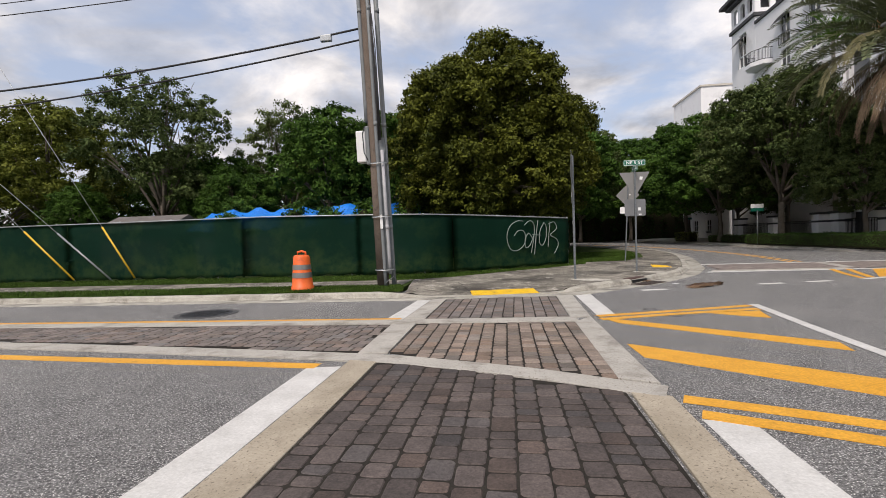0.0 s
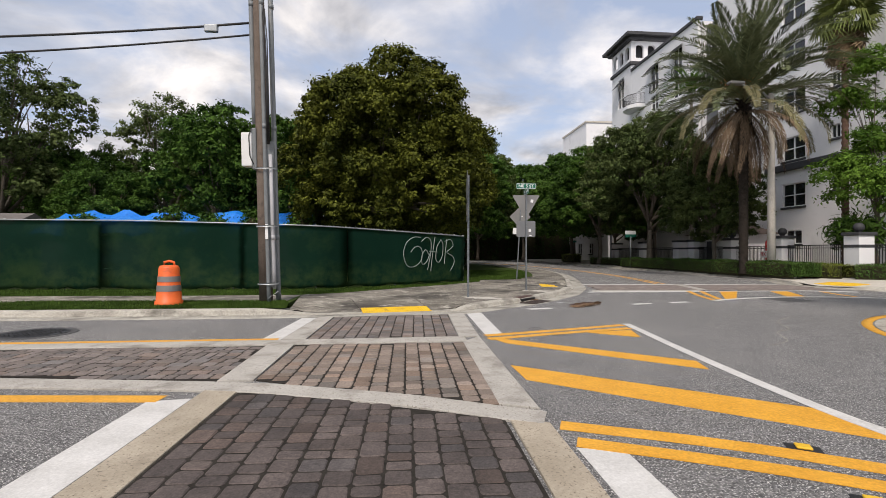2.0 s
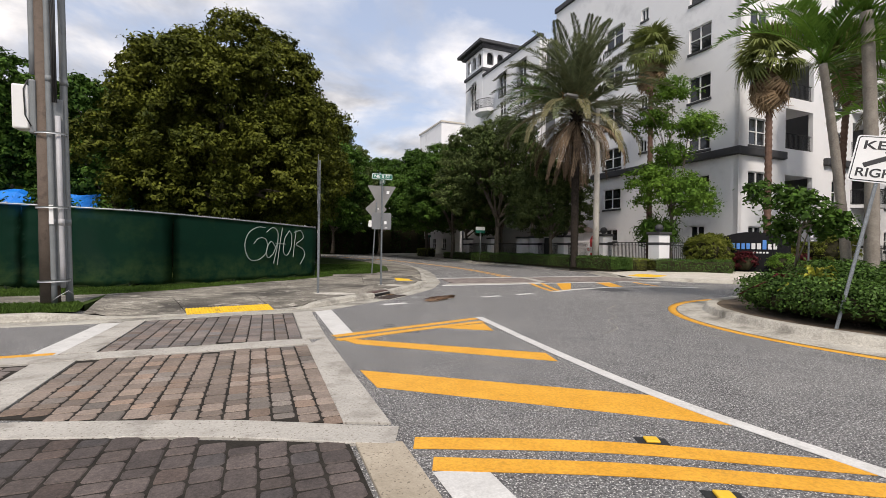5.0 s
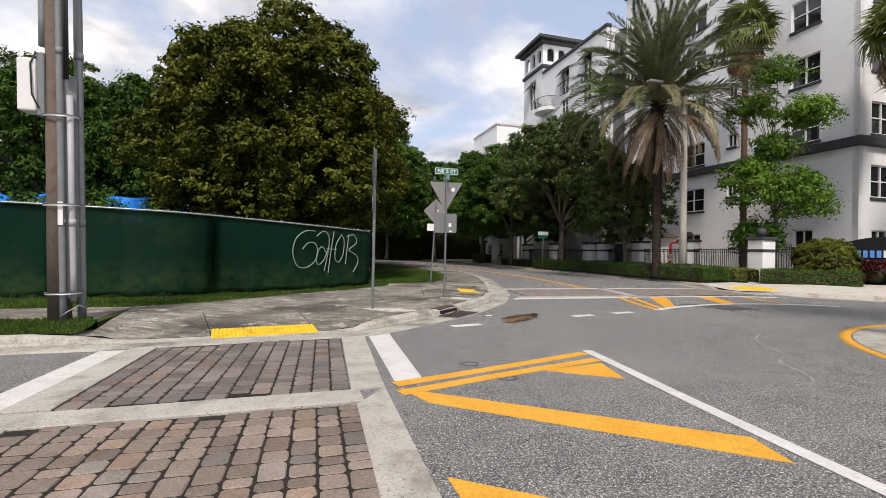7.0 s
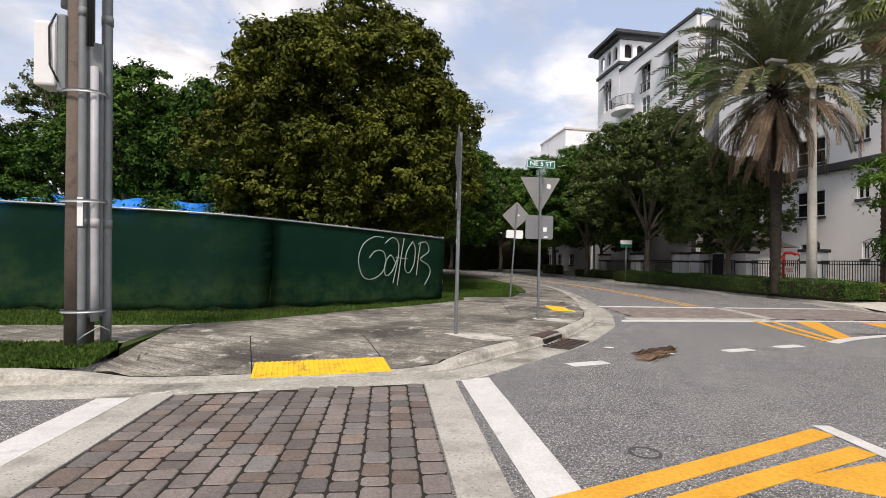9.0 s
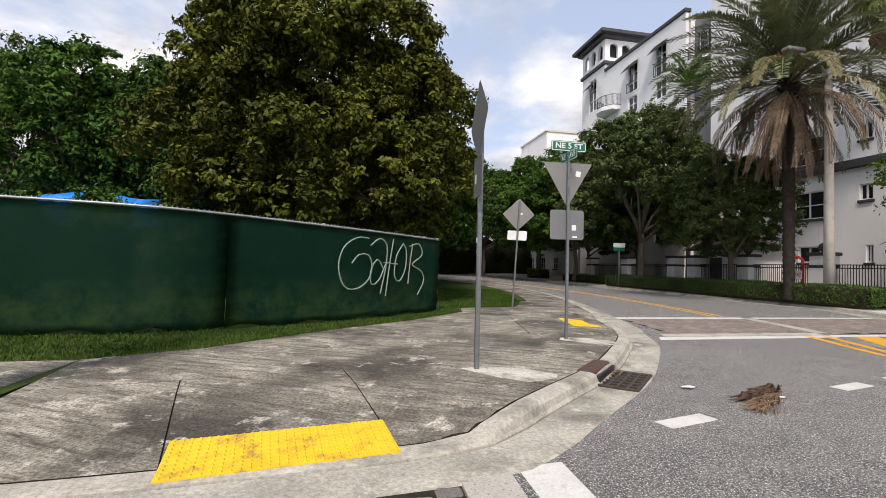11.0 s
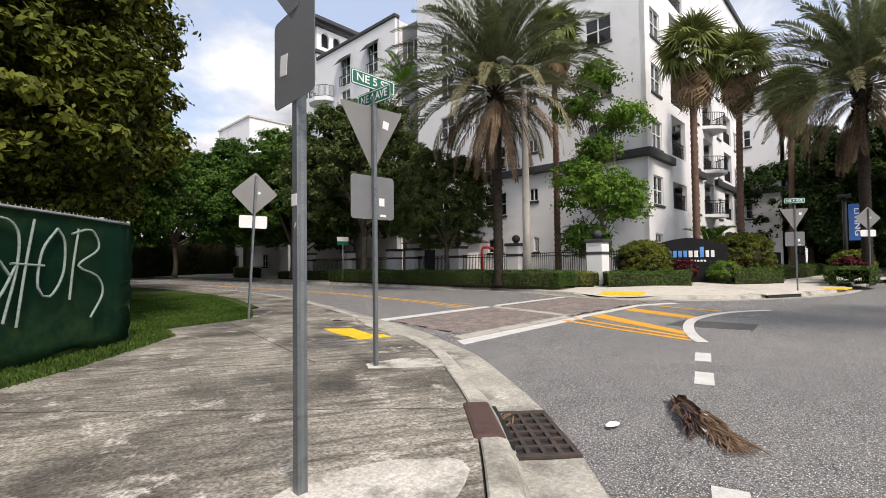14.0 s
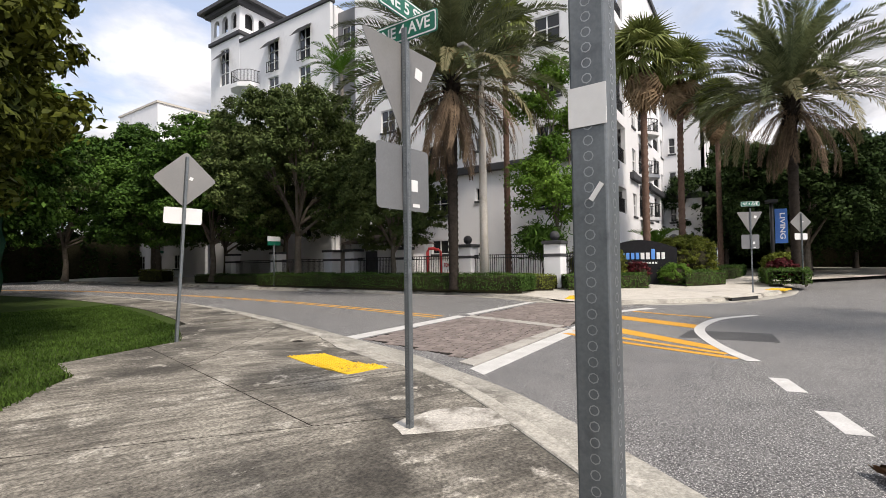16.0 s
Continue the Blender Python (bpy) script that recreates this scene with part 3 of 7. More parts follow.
# the pavement towards the west between two strips of grass
west = slabs("pavement_west", [(-40, 13.2), (-3.12, 13.1), (-3.1, 14.88), (-6, 14.75), (-40, 14.9)], [((-3.1 - 1.9 * i, 13), (1, 0.0)) for i in range(1, 14)], lambda x, y: 0.13, "concrete", "weathered concrete pavement between strips of grass", step=2.0)
kerbline = [(p.x, p.y) for p in INNER if -45 < p.x < -2.9]
sheet("verge_kerbside", kerbline + [(-2.95, 12.7), (-3.1, 13.09), (-45, 13.19)], 0.128, "turf", "strip of short green grass beside the kerb", "grass")
sheet("verge_fence", [(-60, 14.91), (-6, 14.76), (-3.11, 14.9), (-1.93, 15.62), (-1.23, 16.52), (-0.22, 17.75), (1.38, 19.35), (3.08, 20.95), (4.18, 22.55), (5.53, 23.35), (6.28, 24.62), (6.9, 26), (4, 29), (2.6, 21.6), (0.2, 19.6), (-2.1, 18.2), (-5.3, 17.6), (-60, 18)], 0.122, "turf", "strip of grass along the foot of the fence", "grass")
north_in = [(p.x, p.y) for p in INNER if p.y > 24.5]
sheet("pavement_north", north_in + [(p.x, p.y) for p in offset(LIP_NW, 2.3)[::-1] if p.y > 24.6] + [(6.3, 24.6)], 0.131, "concrete", "shaded concrete pavement along the north street", "pavement")
far_edge = [(p.x, p.y) for p in offset(LIP_NW, 2.31) if p.y > 24.6]
sheet("lot_ground", [(-60, 17.9), (-5.3, 17.5), (-2.1, 18.1), (0.2, 19.5), (2.6, 21.5), (5.5, 24.0)] + far_edge[2:] + [(-60, 90)], 0.118, "turf", "shaded grass under the trees", "grass")

# the north-east corner: kerb, pavement rising to the planting beds
LIP_NE = smooth_line([(15, 110), (19.5, 64), (18.3, 46), (18.2, 32), (18.4, 25), (17.9, 22.4), (17.0, 20.6), (16.7, 18.8), (17.2, 17.0), (18.4, 15.4), (20.0, 14.1), (22.0, 13.2), (25.0, 12.4), (30.0, 12.1), (42, 12.3), (70, 12.6)], 0.5)
def ramp_ne(p):
    k = min(abs(p.y - 18.9) / 1.4 if p.x < 18 else 9, 9)
    return 0.12 + 0.88 * min(1.0, max(0.0, k - 0.8) / 0.5)
bm = bmesh.new()
sweep(bm, LIP_NE, GUTTER)
tagged(part("gutter_north_east", bm, "gutter"), "concrete gutter by the planted corner", "gutter", kind="structure")
bm = bmesh.new()
sweep(bm, LIP_NE, KERB, ramp_ne, soft=False)
tagged(part("kerb_north_east", bm, "kerb"), "concrete kerb and gutter by the planted corner", "kerb", kind="structure")
def rise(x, y):
    d = min((Vector((x, y, 0)) - p).length for p in LIP_NE)
    lowered = max(0.0, 1 - abs(y - 18.9) / 1.8) * max(0.0, 1 - max(0, d - 0.6) / 1.5) if x < 20.5 else 0.0
    return (0.132 + min(0.17, max(0.0, d - 1.2) * 0.04)) * (1 - lowered) + 0.02 * lowered
in_ne = [(p.x, p.y) for p in offset(LIP_NE, 0.715)]
bm = bmesh.new()
rows = []
for o in (0.715, 1.4, 2.4, 3.6, 5.5, 8.0, 13.0, 60.0):
    rows.append([bm.verts.new((p.x, p.y, rise(p.x, p.y))) for p in [q for q in offset(LIP_NE, o)][::1]])
for a, b in zip(rows, rows[1:]):
    for i in range(len(a) - 1):
        bm.faces.new((a[i], a[i + 1], b[i + 1], b[i]))
bmesh.ops.recalc_face_normals(bm, faces=bm.faces)
for f in bm.faces:
    if f.normal.z < 0:
        f.normal_flip()
tagged(part("pavement_north_east", bm, "concrete_new"), "pale clean concrete pavement round the planted corner", "pavement", kind="structure")

# the roundabout's island
IC, IR = (12.6, 5.8), 4.1
def ring(r, n=72, c=IC):
    return [Vector((c[0] + r * math.cos(2 * math.pi * k / n), c[1] + r * math.sin(2 * math.pi * k / n), 0)) for k in range(n + 1)]
bm = bmesh.new()
sweep(bm, ring(4.82), [(0.0, 0.006), (0.5, 0.03), (0.55, 0.05), (0.58, 0.16), (0.63, 0.18), (0.8, 0.18), (0.82, 0.1)])
tagged(part("kerb_island", bm, "kerb"), "concrete apron and kerb round the planted island", "kerb", kind="structure")
bm = bmesh.new()
sweep(bm, ring(5.02), [(0, 0), (0, 0.006), (0.17, 0.006), (0.17, 0)])
tagged(part("yellow_ring", bm, "yellow_paint"), "yellow painted edge line round the island", "road marking", kind="structure")
bm = bmesh.new()
prism(bm, [(p.x, p.y) for p in ring(4.03)[:-1]], -0.05, 0.15)
tagged(part("island_bed", bm, "soil"), "brown soil bed of the island", "soil", kind="structure")

# ---- crossings ----
def paver_mesh(w, l, seed, material):
    rnd = random.Random(seed)
    g, r, h = 0.0105, 0.027, 0.03
    bm = bmesh.new()
    def rim(inset, z):
        o = []
        for sx, sy in ((1, 1), (-1, 1), (-1, -1), (1, -1)):
            cx, cy = sx * (w / 2 - g - r), sy * (l / 2 - g - r)
            a0 = math.atan2(sy, sx)
            for da in (-0.7, 0.0, 0.7):
                rr = r - inset + rnd.uniform(-0.005, 0.002)
                o.append(bm.verts.new((cx + rr * 1.2 * math.cos(a0 + da), cy + rr * 1.2 * math.sin(a0 + da), z)))
        return o
    a, b, c = rim(0, -h), rim(0.0, -0.007), rim(0.007, 0.0)
    n = len(a)
    for p, q in ((a, b), (b, c)):
        for i in range(n):
            bm.faces.new((p[i], p[(i + 1) % n], q[(i + 1) % n], q[i]))
    bm.faces.new(c)
    bmesh.ops.recalc_face_normals(bm, faces=bm.faces)
    for f in bm.faces:
        if abs(f.normal.z) < 0.3:
            f.material_index = 1
    me = bpy.data.meshes.new("paver")
    bm.to_mesh(me); bm.free()
    me.materials.append(M[material]); me.materials.append(M["joint"])
    return me

def paver_field(name, poly, origin, turn, width, material, label, limit, seed, top=0.0165):
    """Rows of tumbled pavers of three lengths inside a polygon, over a sunken joint bed."""
    root = thing(name, label, "paving", kind="structure")
    bm = bmesh.new(); prism(bm, poly, -0.05, 0.0115)
    bmesh.ops.triangulate(bm, faces=[f for f in bm.faces if len(f.verts) > 4])
    part("joint_bed", bm, "joint", root)
    rnd = random.Random(seed)
    sizes = [width * 0.72, width * 1.0, width * 1.36]
    kinds = [[paver_mesh(width, s, seed * 31 + i * 7 + k, material) for k in range(4)] for i, s in enumerate(sizes)]
    ca, sa = math.cos(radians(turn)), math.sin(radians(turn))
    span = 16
    spots = []
    for i in range(-int(span / width), int(span / width)):
        v = -span + rnd.random() * 0.3
        while v < span:
            k = rnd.choice((0, 0, 1, 1, 1, 2))
            u, w = i * width, v + sizes[k] / 2
            x, y = origin[0] + u * ca - w * sa, origin[1] + u * sa + w * ca
            v += sizes[k]
            hu, hw = width / 2 - 0.085, sizes[k] / 2 - 0.06
            if all(inside(poly, x + a * hu * ca - b * hw * sa, y + a * hu * sa + b * hw * ca) for a in (-1, 1) for b in (-1, 1)):
                spots.append((x, y, k))
            elif inside(poly, x, y):
                # a cut piece at the edge
                for f in (0.9, 0.75, 0.6, 0.45, 0.3, 0.2):
                    done = False
                    for b in (-1, 1):
                        l2 = sizes[k] * f
                        w2 = w + b * (sizes[k] - l2) / 2
                        xx, yy = origin[0] + u * ca - w2 * sa, origin[1] + u * sa + w2 * ca
                        if all(inside(poly, xx + a * hu * ca - c * max(0.01, l2 / 2 - 0.06) * sa, yy + a * hu * sa + c * max(0.01, l2 / 2 - 0.06) * ca) for a in (-1, 1) for c in (-1, 1)):
                            spots.append((xx, yy, (k, f))); done = True
                            break
                    if done:
                        break
    spots.sort(key=lambda s: (s[0]) ** 2 + (s[1] - 4) ** 2)
    vs, qs = [], []
    for j, (x, y, k) in enumerate(spots):
        f = 1.0
        if isinstance(k, tuple):
            k, f = k
        me = rnd.choice(kinds[k])
        m = pose(x, y, top + 0.001 + rnd.uniform(-0.0015, 0.002), rnd.uniform(-0.6, 0.6), rnd.uniform(-0.6, 0.6), turn + rnd.uniform(-1.2, 1.2)) @ Matrix.Diagonal((1, f, 1, 1))
        if j < limit:
            ob = new("paver", me); ob.parent = root; ob.matrix_world = m
        else:
            base = len(vs)
            vs.extend([m @ v.co for v in me.vertices])
            qs.extend([[base + i for i in p.vertices] for p in me.polygons])
    if vs:
        me = bpy.data.meshes.new("pavers_rest"); me.from_pydata([tuple(v) for v in vs], [], qs)
        me.materials.append(M["paver_far"])
        ob = new("pavers_rest", me); ob.parent = root; tagged(ob, kind="stuff")
    return root

paver_field("paving_near", [(-1.73, 1.2), (0.7, 1.2), (0.75, 4.6), (0.3, 4.82), (-0.3, 5.06), (-1.0, 5.35), (-1.74, 5.56)], (-1.645, 3), -0.6, 0.1885, "paver_dark", "dark brown tumbled pavers of the crossing", 300, 3)
paver_field("paving_middle", [(-1.7, 6.0), (-1.0, 5.7), (0.0, 5.32), (0.77, 5.02), (0.82, 7.95), (-1.72, 7.92)], (-1.615, 7), -0.5, 0.1815, "paver_warm", "tan and brown tumbled pavers of the crossing", 300, 5)
paver_field("paving_far", [(-1.64, 8.38), (0.8, 8.42), (0.9, 11.22), (-1.56, 10.92)], (-1.51, 9.5), -1.7, 0.1885, "paver_grey", "grey-brown tumbled pavers of the crossing", 300, 7)
paver_field("paving_median", [(-2.12, 6.0), (-4.8, 6.38), (-7.9, 6.75), (-14, 7.2), (-14, 7.72), (-2.14, 7.86)], (-4, 7), 88, 0.19, "paver_grey", "grey-brown pavers of the traffic median", 280, 9)
paver_field("paving_north", [(7.15, 17.35), (10.9, 17.35), (16.4, 17.25), (16.7, 18.5), (16.8, 20.2), (12.0, 20.25), (7.75, 20.2)], (11, 18.8), 3, 0.21, "paver_far", "grey-brown pavers of the far crossing", 0, 11)

def strip(name, poly, material, label, z=0.022, category="paving"):
    bm = bmesh.new()
    prism(bm, poly, -0.05, z)
    es = [e for e in bm.edges if all(v.co.z > 0 for v in e.verts)]
    bmesh.ops.bevel(bm, geom=es, offset=0.004, segments=1, affect="EDGES")
    return tagged(part(name, bm, material), label, category, kind="structure")

strip("band_near_west", [(-2.07, 1.0), (-1.74, 1.0), (-1.75, 5.56), (-2.09, 5.68)], "band_tan", "tan concrete border of the crossing")
strip("band_near_east", [(0.71, 1.0), (1.03, 1.0), (1.1, 4.5), (0.79, 4.62)], "band_tan", "tan concrete border of the crossing")
strip("band_middle_west", [(-2.1, 5.98), (-1.72, 5.98), (-1.73, 7.93), (-2.13, 7.88)], "band", "pale concrete border of the median")
strip("band_middle_east", [(0.78, 5.0), (1.12, 4.86), (1.16, 8.44), (0.83, 7.96)], "band", "pale concrete border of the crossing")
strip("band_far_west", [(-2.03, 8.36), (-1.65, 8.37), (-1.58, 10.93), (-1.9, 10.92)], "band", "pale concrete border of the crossing")
strip("band_far_east", [(0.82, 8.42), (1.16, 8.45), (1.28, 11.36), (0.91, 11.24)], "band", "pale concrete border of the crossing")
near_curb = smooth_line([(-14, 7.02), (-7.9, 6.45), (-4.8, 6.12), (-2.0, 5.76), (-1.0, 5.5), (0.0, 5.15), (0.8, 4.75), (1.1, 4.62)], 0.3)
bm = bmesh.new(); sweep(bm, near_curb, [(-0.16, -0.02), (-0.16, 0.018), (-0.15, 0.024), (0.15, 0.024), (0.16, 0.018), (0.16, -0.02)], soft=False)
tagged(part("band_median_near", bm, "band"), "pale concrete edge band of the median", "paving", kind="structure")
far_curb = smooth_line([(-14, 7.88), (-6, 7.99), (-2.1, 8.08), (-0.5, 8.14), (0.9, 8.2)], 0.4)
bm = bmesh.new(); sweep(bm, far_curb, [(-0.16, -0.02), (-0.16, 0.02), (-0.15, 0.026), (0.2, 0.026), (0.21, 0.02), (0.21, -0.02)], soft=False)
tagged(part("band_median_far", bm, "band"), "pale concrete edge band of the median", "paving", kind="structure")
strip("band_north_split", [(11.0, 17.4), (11.35, 17.4), (12.15, 20.3), (11.8, 20.3)], "band", "pale concrete border in the far crossing", z=0.026)
strip("band_north_south", [(6.75, 17.12), (10.95, 17.2), (10.95, 17.42), (6.85, 17.42)], "band", "pale concrete border of the far crossing", z=0.023)

# white and yellow paint
W, Y = "white_paint", "yellow_paint"
for poly in ([(-2.45, 1.0), (-2.1, 1.0), (-2.12, 5.42), (-2.5, 5.36)], [(1.12, 1.0), (1.45, 1.0), (1.48, 3.98), (1.15, 4.04)], [(-2.37, 8.42), (-2.06, 8.4), (-1.94, 10.9), (-2.24, 10.88)], [(1.3, 8.68), (1.62, 8.72), (1.72, 11.5), (1.36, 11.45)],
             [(6.4, 16.75), (11.0, 16.86), (11.0, 17.16), (6.62, 17.1)], [(7.5, 20.35), (12.0, 20.4), (12.1, 20.75), (7.7, 20.75)], [(11.0, 16.95), (15.0, 16.95), (16.4, 16.3), (16.6, 16.6), (15.1, 17.2), (11.1, 17.2)], [(12.4, 20.45), (17.2, 20.5), (17.25, 20.75), (12.5, 20.75)]):
    patch("crossing_line", poly, W, "white painted edge line of the crossing", 0.0025)
patch("yellow_bar", [(1.3, 8.42), (1.49, 7.9), (3.6, 6.12), (3.72, 6.55)], Y, "yellow painted hatch bar")
patch("yellow_bar", [(1.24, 6.5), (1.26, 5.83), (3.71, 3.86), (3.7, 4.66)], Y, "yellow painted hatch bar")
patch("yellow_bar", [(3.12, 8.78), (3.4, 8.55), (3.86, 8.24), (4.05, 8.95)], Y, "yellow painted hatch bar")
ribbon("yellow_line", [(1.18, 4.48), (2.4, 3.95), (3.76, 3.1)], 0.19, Y, "yellow painted line", z=0.006)
ribbon("yellow_line", [(1.19, 4.14), (2.4, 3.58), (3.82, 2.72)], 0.18, Y, "yellow painted line", z=0.006)
ribbon("yellow_line", [(1.28, 8.56), (2.7, 9.02), (4.18, 9.53)], 0.17, Y, "yellow painted line")
ribbon("yellow_line", [(1.28, 8.25), (2.7, 8.72), (4.12, 9.14)], 0.17, Y, "yellow painted line", z=0.006)
ribbon("white_line", [(4.3, 9.66), (4.2, 8.95), (4.0, 7.6), (3.87, 6.6), (3.74, 5.4), (3.69, 4.4), (3.76, 3.3), (3.9, 2.4), (4.5, 0.8)], 0.15, W, "white painted edge line", z=0.008)
ribbon("yellow_line", [(-14, 6.4), (-7.5, 5.85), (-4.5, 5.6), (-2.4, 5.43)], 0.2, Y, "yellow painted line beside the median")
ribbon("yellow_line", [(-14, 8.3), (-6.5, 8.38), (-2.1, 8.46)], 0.14, Y, "yellow painted line beside the median")
patch("yield_triangle", [(2.8, 2.62), (3.3, 2.75), (3.5, 2.4)], W, "white painted yield triangle")
for x, y, a in ((3.33, 12.2, 15), (6.47, 13.12, 14), (7.78, 13.46, 14)):
    bm = bmesh.new(); box(bm, -0.32, -0.1, 0, 0.32, 0.1, 0.004)
    ob = tagged(part("dash", bm, W), "white painted dash", "road marking", kind="structure"); ob.matrix_world = pose(x, y, 0, 0, 0, a)
ribbon("yellow_line", [(10.35, 17.02), (9.7, 15.5), (9.18, 13.98)], 0.16, Y, "yellow painted line", z=0.006)
ribbon("yellow_line", [(10.8, 16.98), (10.15, 15.6), (9.5, 14.14)], 0.16, Y, "yellow painted line", z=0.006)
patch("yellow_bar", [(11.45, 16.9), (12.15, 16.9), (10.15, 14.3), (9.75, 14.25)], Y, "yellow painted hatch bar")
patch("yellow_bar", [(13.4, 16.85), (14.1, 16.85), (12.9, 14.75), (12.3, 14.75)], Y, "yellow painted hatch bar")
ribbon("yellow_line", [(15.3, 16.7), (14.9, 15.8), (14.6, 14.7)], 0.16, Y, "yellow painted line", z=0.006)
ribbon("white_line", [(9.06, 13.78), (9.6, 14.05), (10.6, 14.42), (12.0, 14.74), (13.3, 14.72), (14.5, 14.45), (15.6, 13.8)], 0.2, W, "white painted edge line", z=0.009)
ribbon("yellow_line", [(11.4, 21.0), (12.2, 25), (12.9, 30), (13.2, 38), (12.4, 50), (9, 62)], 0.13, Y, "yellow painted centre line", step=1)
ribbon("yellow_line", [(11.75, 21.0), (12.5, 25), (13.2, 30), (13.5, 38), (12.7, 50), (9.3, 62)], 0.13, Y, "yellow painted centre line", step=1)
patch("tar_patch", [(10.9, 15.0), (12.0, 14.9), (12.2, 13.5), (11.1, 13.4)], "asphalt_dark", "dark square asphalt repair", 0.003, "road")
ribbon("crack_seal", [(8.5, 10.44), (7.6, 9.75), (7.1, 8.9), (6.56, 8.54), (6.1, 7.8), (5.52, 7.45)], 0.013, "kerb", "pale sealed crack in the asphalt", step=0.1)

# ---- tactile pads, drain, manhole ----
def tactile(name, c, turn, w, d, height):
    """A pad of domes laid on a sloping pavement."""
    root = thing(name, "yellow truncated-dome tactile pad, worn and stained", "tactile pad", at=(c[0], c[1], 0))
    ca, sa = math.cos(radians(turn)), math.sin(radians(turn))
    def on(x, y, up_):
        wx, wy_ = c[0] + x * ca - y * sa, c[1] + x * sa + y * ca
        return (x * ca - y * sa, x * sa + y * ca, height(wx, wy_) + up_)
    bm = bmesh.new()
    n = 8
    top = [[bm.verts.new(on(-w / 2 + w * i / n, -d / 2 + d * j / n, 0.008)) for j in range(n + 1)] for i in range(n + 1)]
    for i in range(n):
        for j in range(n):
            bm.faces.new((top[i][j], top[i + 1][j], top[i + 1][j + 1], top[i][j + 1]))
    r = bmesh.ops.extrude_edge_only(bm, edges=[e for e in bm.edges if e.is_boundary])
    bmesh.ops.translate(bm, verts=[v for v in r["geom"] if isinstance(v, bmesh.types.BMVert)], vec=(0, 0, -0.04))
    bmesh.ops.recalc_face_normals(bm, faces=bm.faces)
    part("plate", bm, "tactile", root)
    bm = bmesh.new()
    nx, ny = int(w / 0.06), int(d / 0.06)
    for i in range(nx):
        for j in range(ny):
            x, y = -w / 2 + (i + 0.5) * w / nx, -d / 2 + (j + 0.5) * d / ny
            angles = (0, 1.05, 2.09, 3.14, 4.19, 5.24)
            lo = [bm.verts.new(on(x + 0.018 * math.cos(a), y + 0.018 * math.sin(a), 0.002)) for a in angles]
            hi = [bm.verts.new(on(x + 0.011 * math.cos(a), y + 0.011 * math.sin(a), 0.021)) for a in angles]
            for k in range(6):
                bm.faces.new((lo[k], lo[(k + 1) % 6], hi[(k + 1) % 6], hi[k]))
            bm.faces.new(hi)
    tagged(part("dome_field", bm, "tactile", root), kind="stuff")
    return root
tactile("tactile_pad", (-0.27, 11.96), 9.5, 1.62, 0.62, walk_height)
tactile("tactile_pad", (5.6, 18.72), 76, 1.75, 0.62, walk_height)
tactile("tactile_pad", (18.3, 18.9), 95, 1.6, 0.9, rise)
tactile("tactile_pad", (25.9, 12.95), -12, 1.5, 0.7, rise)

grate = thing("storm_drain", "rusty cast-iron storm drain grate in the gutter", "drain", at=(3.62, 13.68, 0.004), rz=46.5)
bm = bmesh.new()
holes = [(-0.44 + 0.15 * i, -0.33 + 0.15 * i, -0.22 + 0.115 * j, -0.14 + 0.115 * j) for i in range(6) for j in range(4)]
xs_ = sorted({-0.5, 0.5, *[v for h in holes for v in h[:2]]})
ys_ = sorted({-0.26, 0.26, *[v for h in holes for v in h[2:]]})
for xa, xb in zip(xs_, xs_[1:]):
    for ya, yb in zip(ys_, ys_[1:]):
        if not any(h[0] < (xa + xb) / 2 < h[1] and h[2] < (ya + yb) / 2 < h[3] for h in holes):
            bm.faces.new([bm.verts.new(q) for q in ((xa, ya, 0.024), (xb, ya, 0.024), (xb, yb, 0.024), (xa, yb, 0.024))])
bmesh.ops.remove_doubles(bm, verts=bm.verts, dist=0.001)
r = bmesh.ops.extrude_edge_only(bm, edges=[e for e in bm.edges if e.is_boundary])
bmesh.ops.translate(bm, verts=[v for v in r["geom"] if isinstance(v, bmesh.types.BMVert)], vec=(0, 0, -0.018))
part("grid", bm, "iron", grate)
# no hole here: a black plate paints the darkness below the grate
bm = bmesh.new(); box(bm, -0.5, -0.26, -0.02, 0.5, 0.26, 0.005)
part("pit", bm, "black", grate, "black plate standing in for the shadow under the grate")
bm = bmesh.new(); box(bm, -0.42, 0.26, 0.0, 0.42, 0.5, 0.15, 0.035)
part("hood", bm, "rust", grate, "rust-brown cast-iron kerb hood")
# solid black block drawn in place of the shaded gap
bm = bmesh.new(); box(bm, -0.4, 0.2, 0.012, 0.4, 0.263, 0.105, 0.008)
part("opening", bm, "black", grate, "black block standing in for the shade under the hood")
bm = bmesh.new()
rnd = random.Random(4)
for i in range(40):
    x, y, a = -0.05 + rnd.gauss(0.28, 0.08), rnd.gauss(0.2, 0.05), rnd.uniform(0, 6.28)
    l = rnd.uniform(0.04, 0.1)
    tube(bm, [(x, y, 0.02), (x + l * math.cos(a), y + l * math.sin(a), 0.03 + rnd.uniform(0, 0.03))], 0.006, 4)
leaves = part("leaf_litter", bm, "husk")
leaves.matrix_world = grate.matrix_world.copy()
tagged(leaves, "small heap of brown dead leaves on the drain", "leaf litter", kind="stuff")

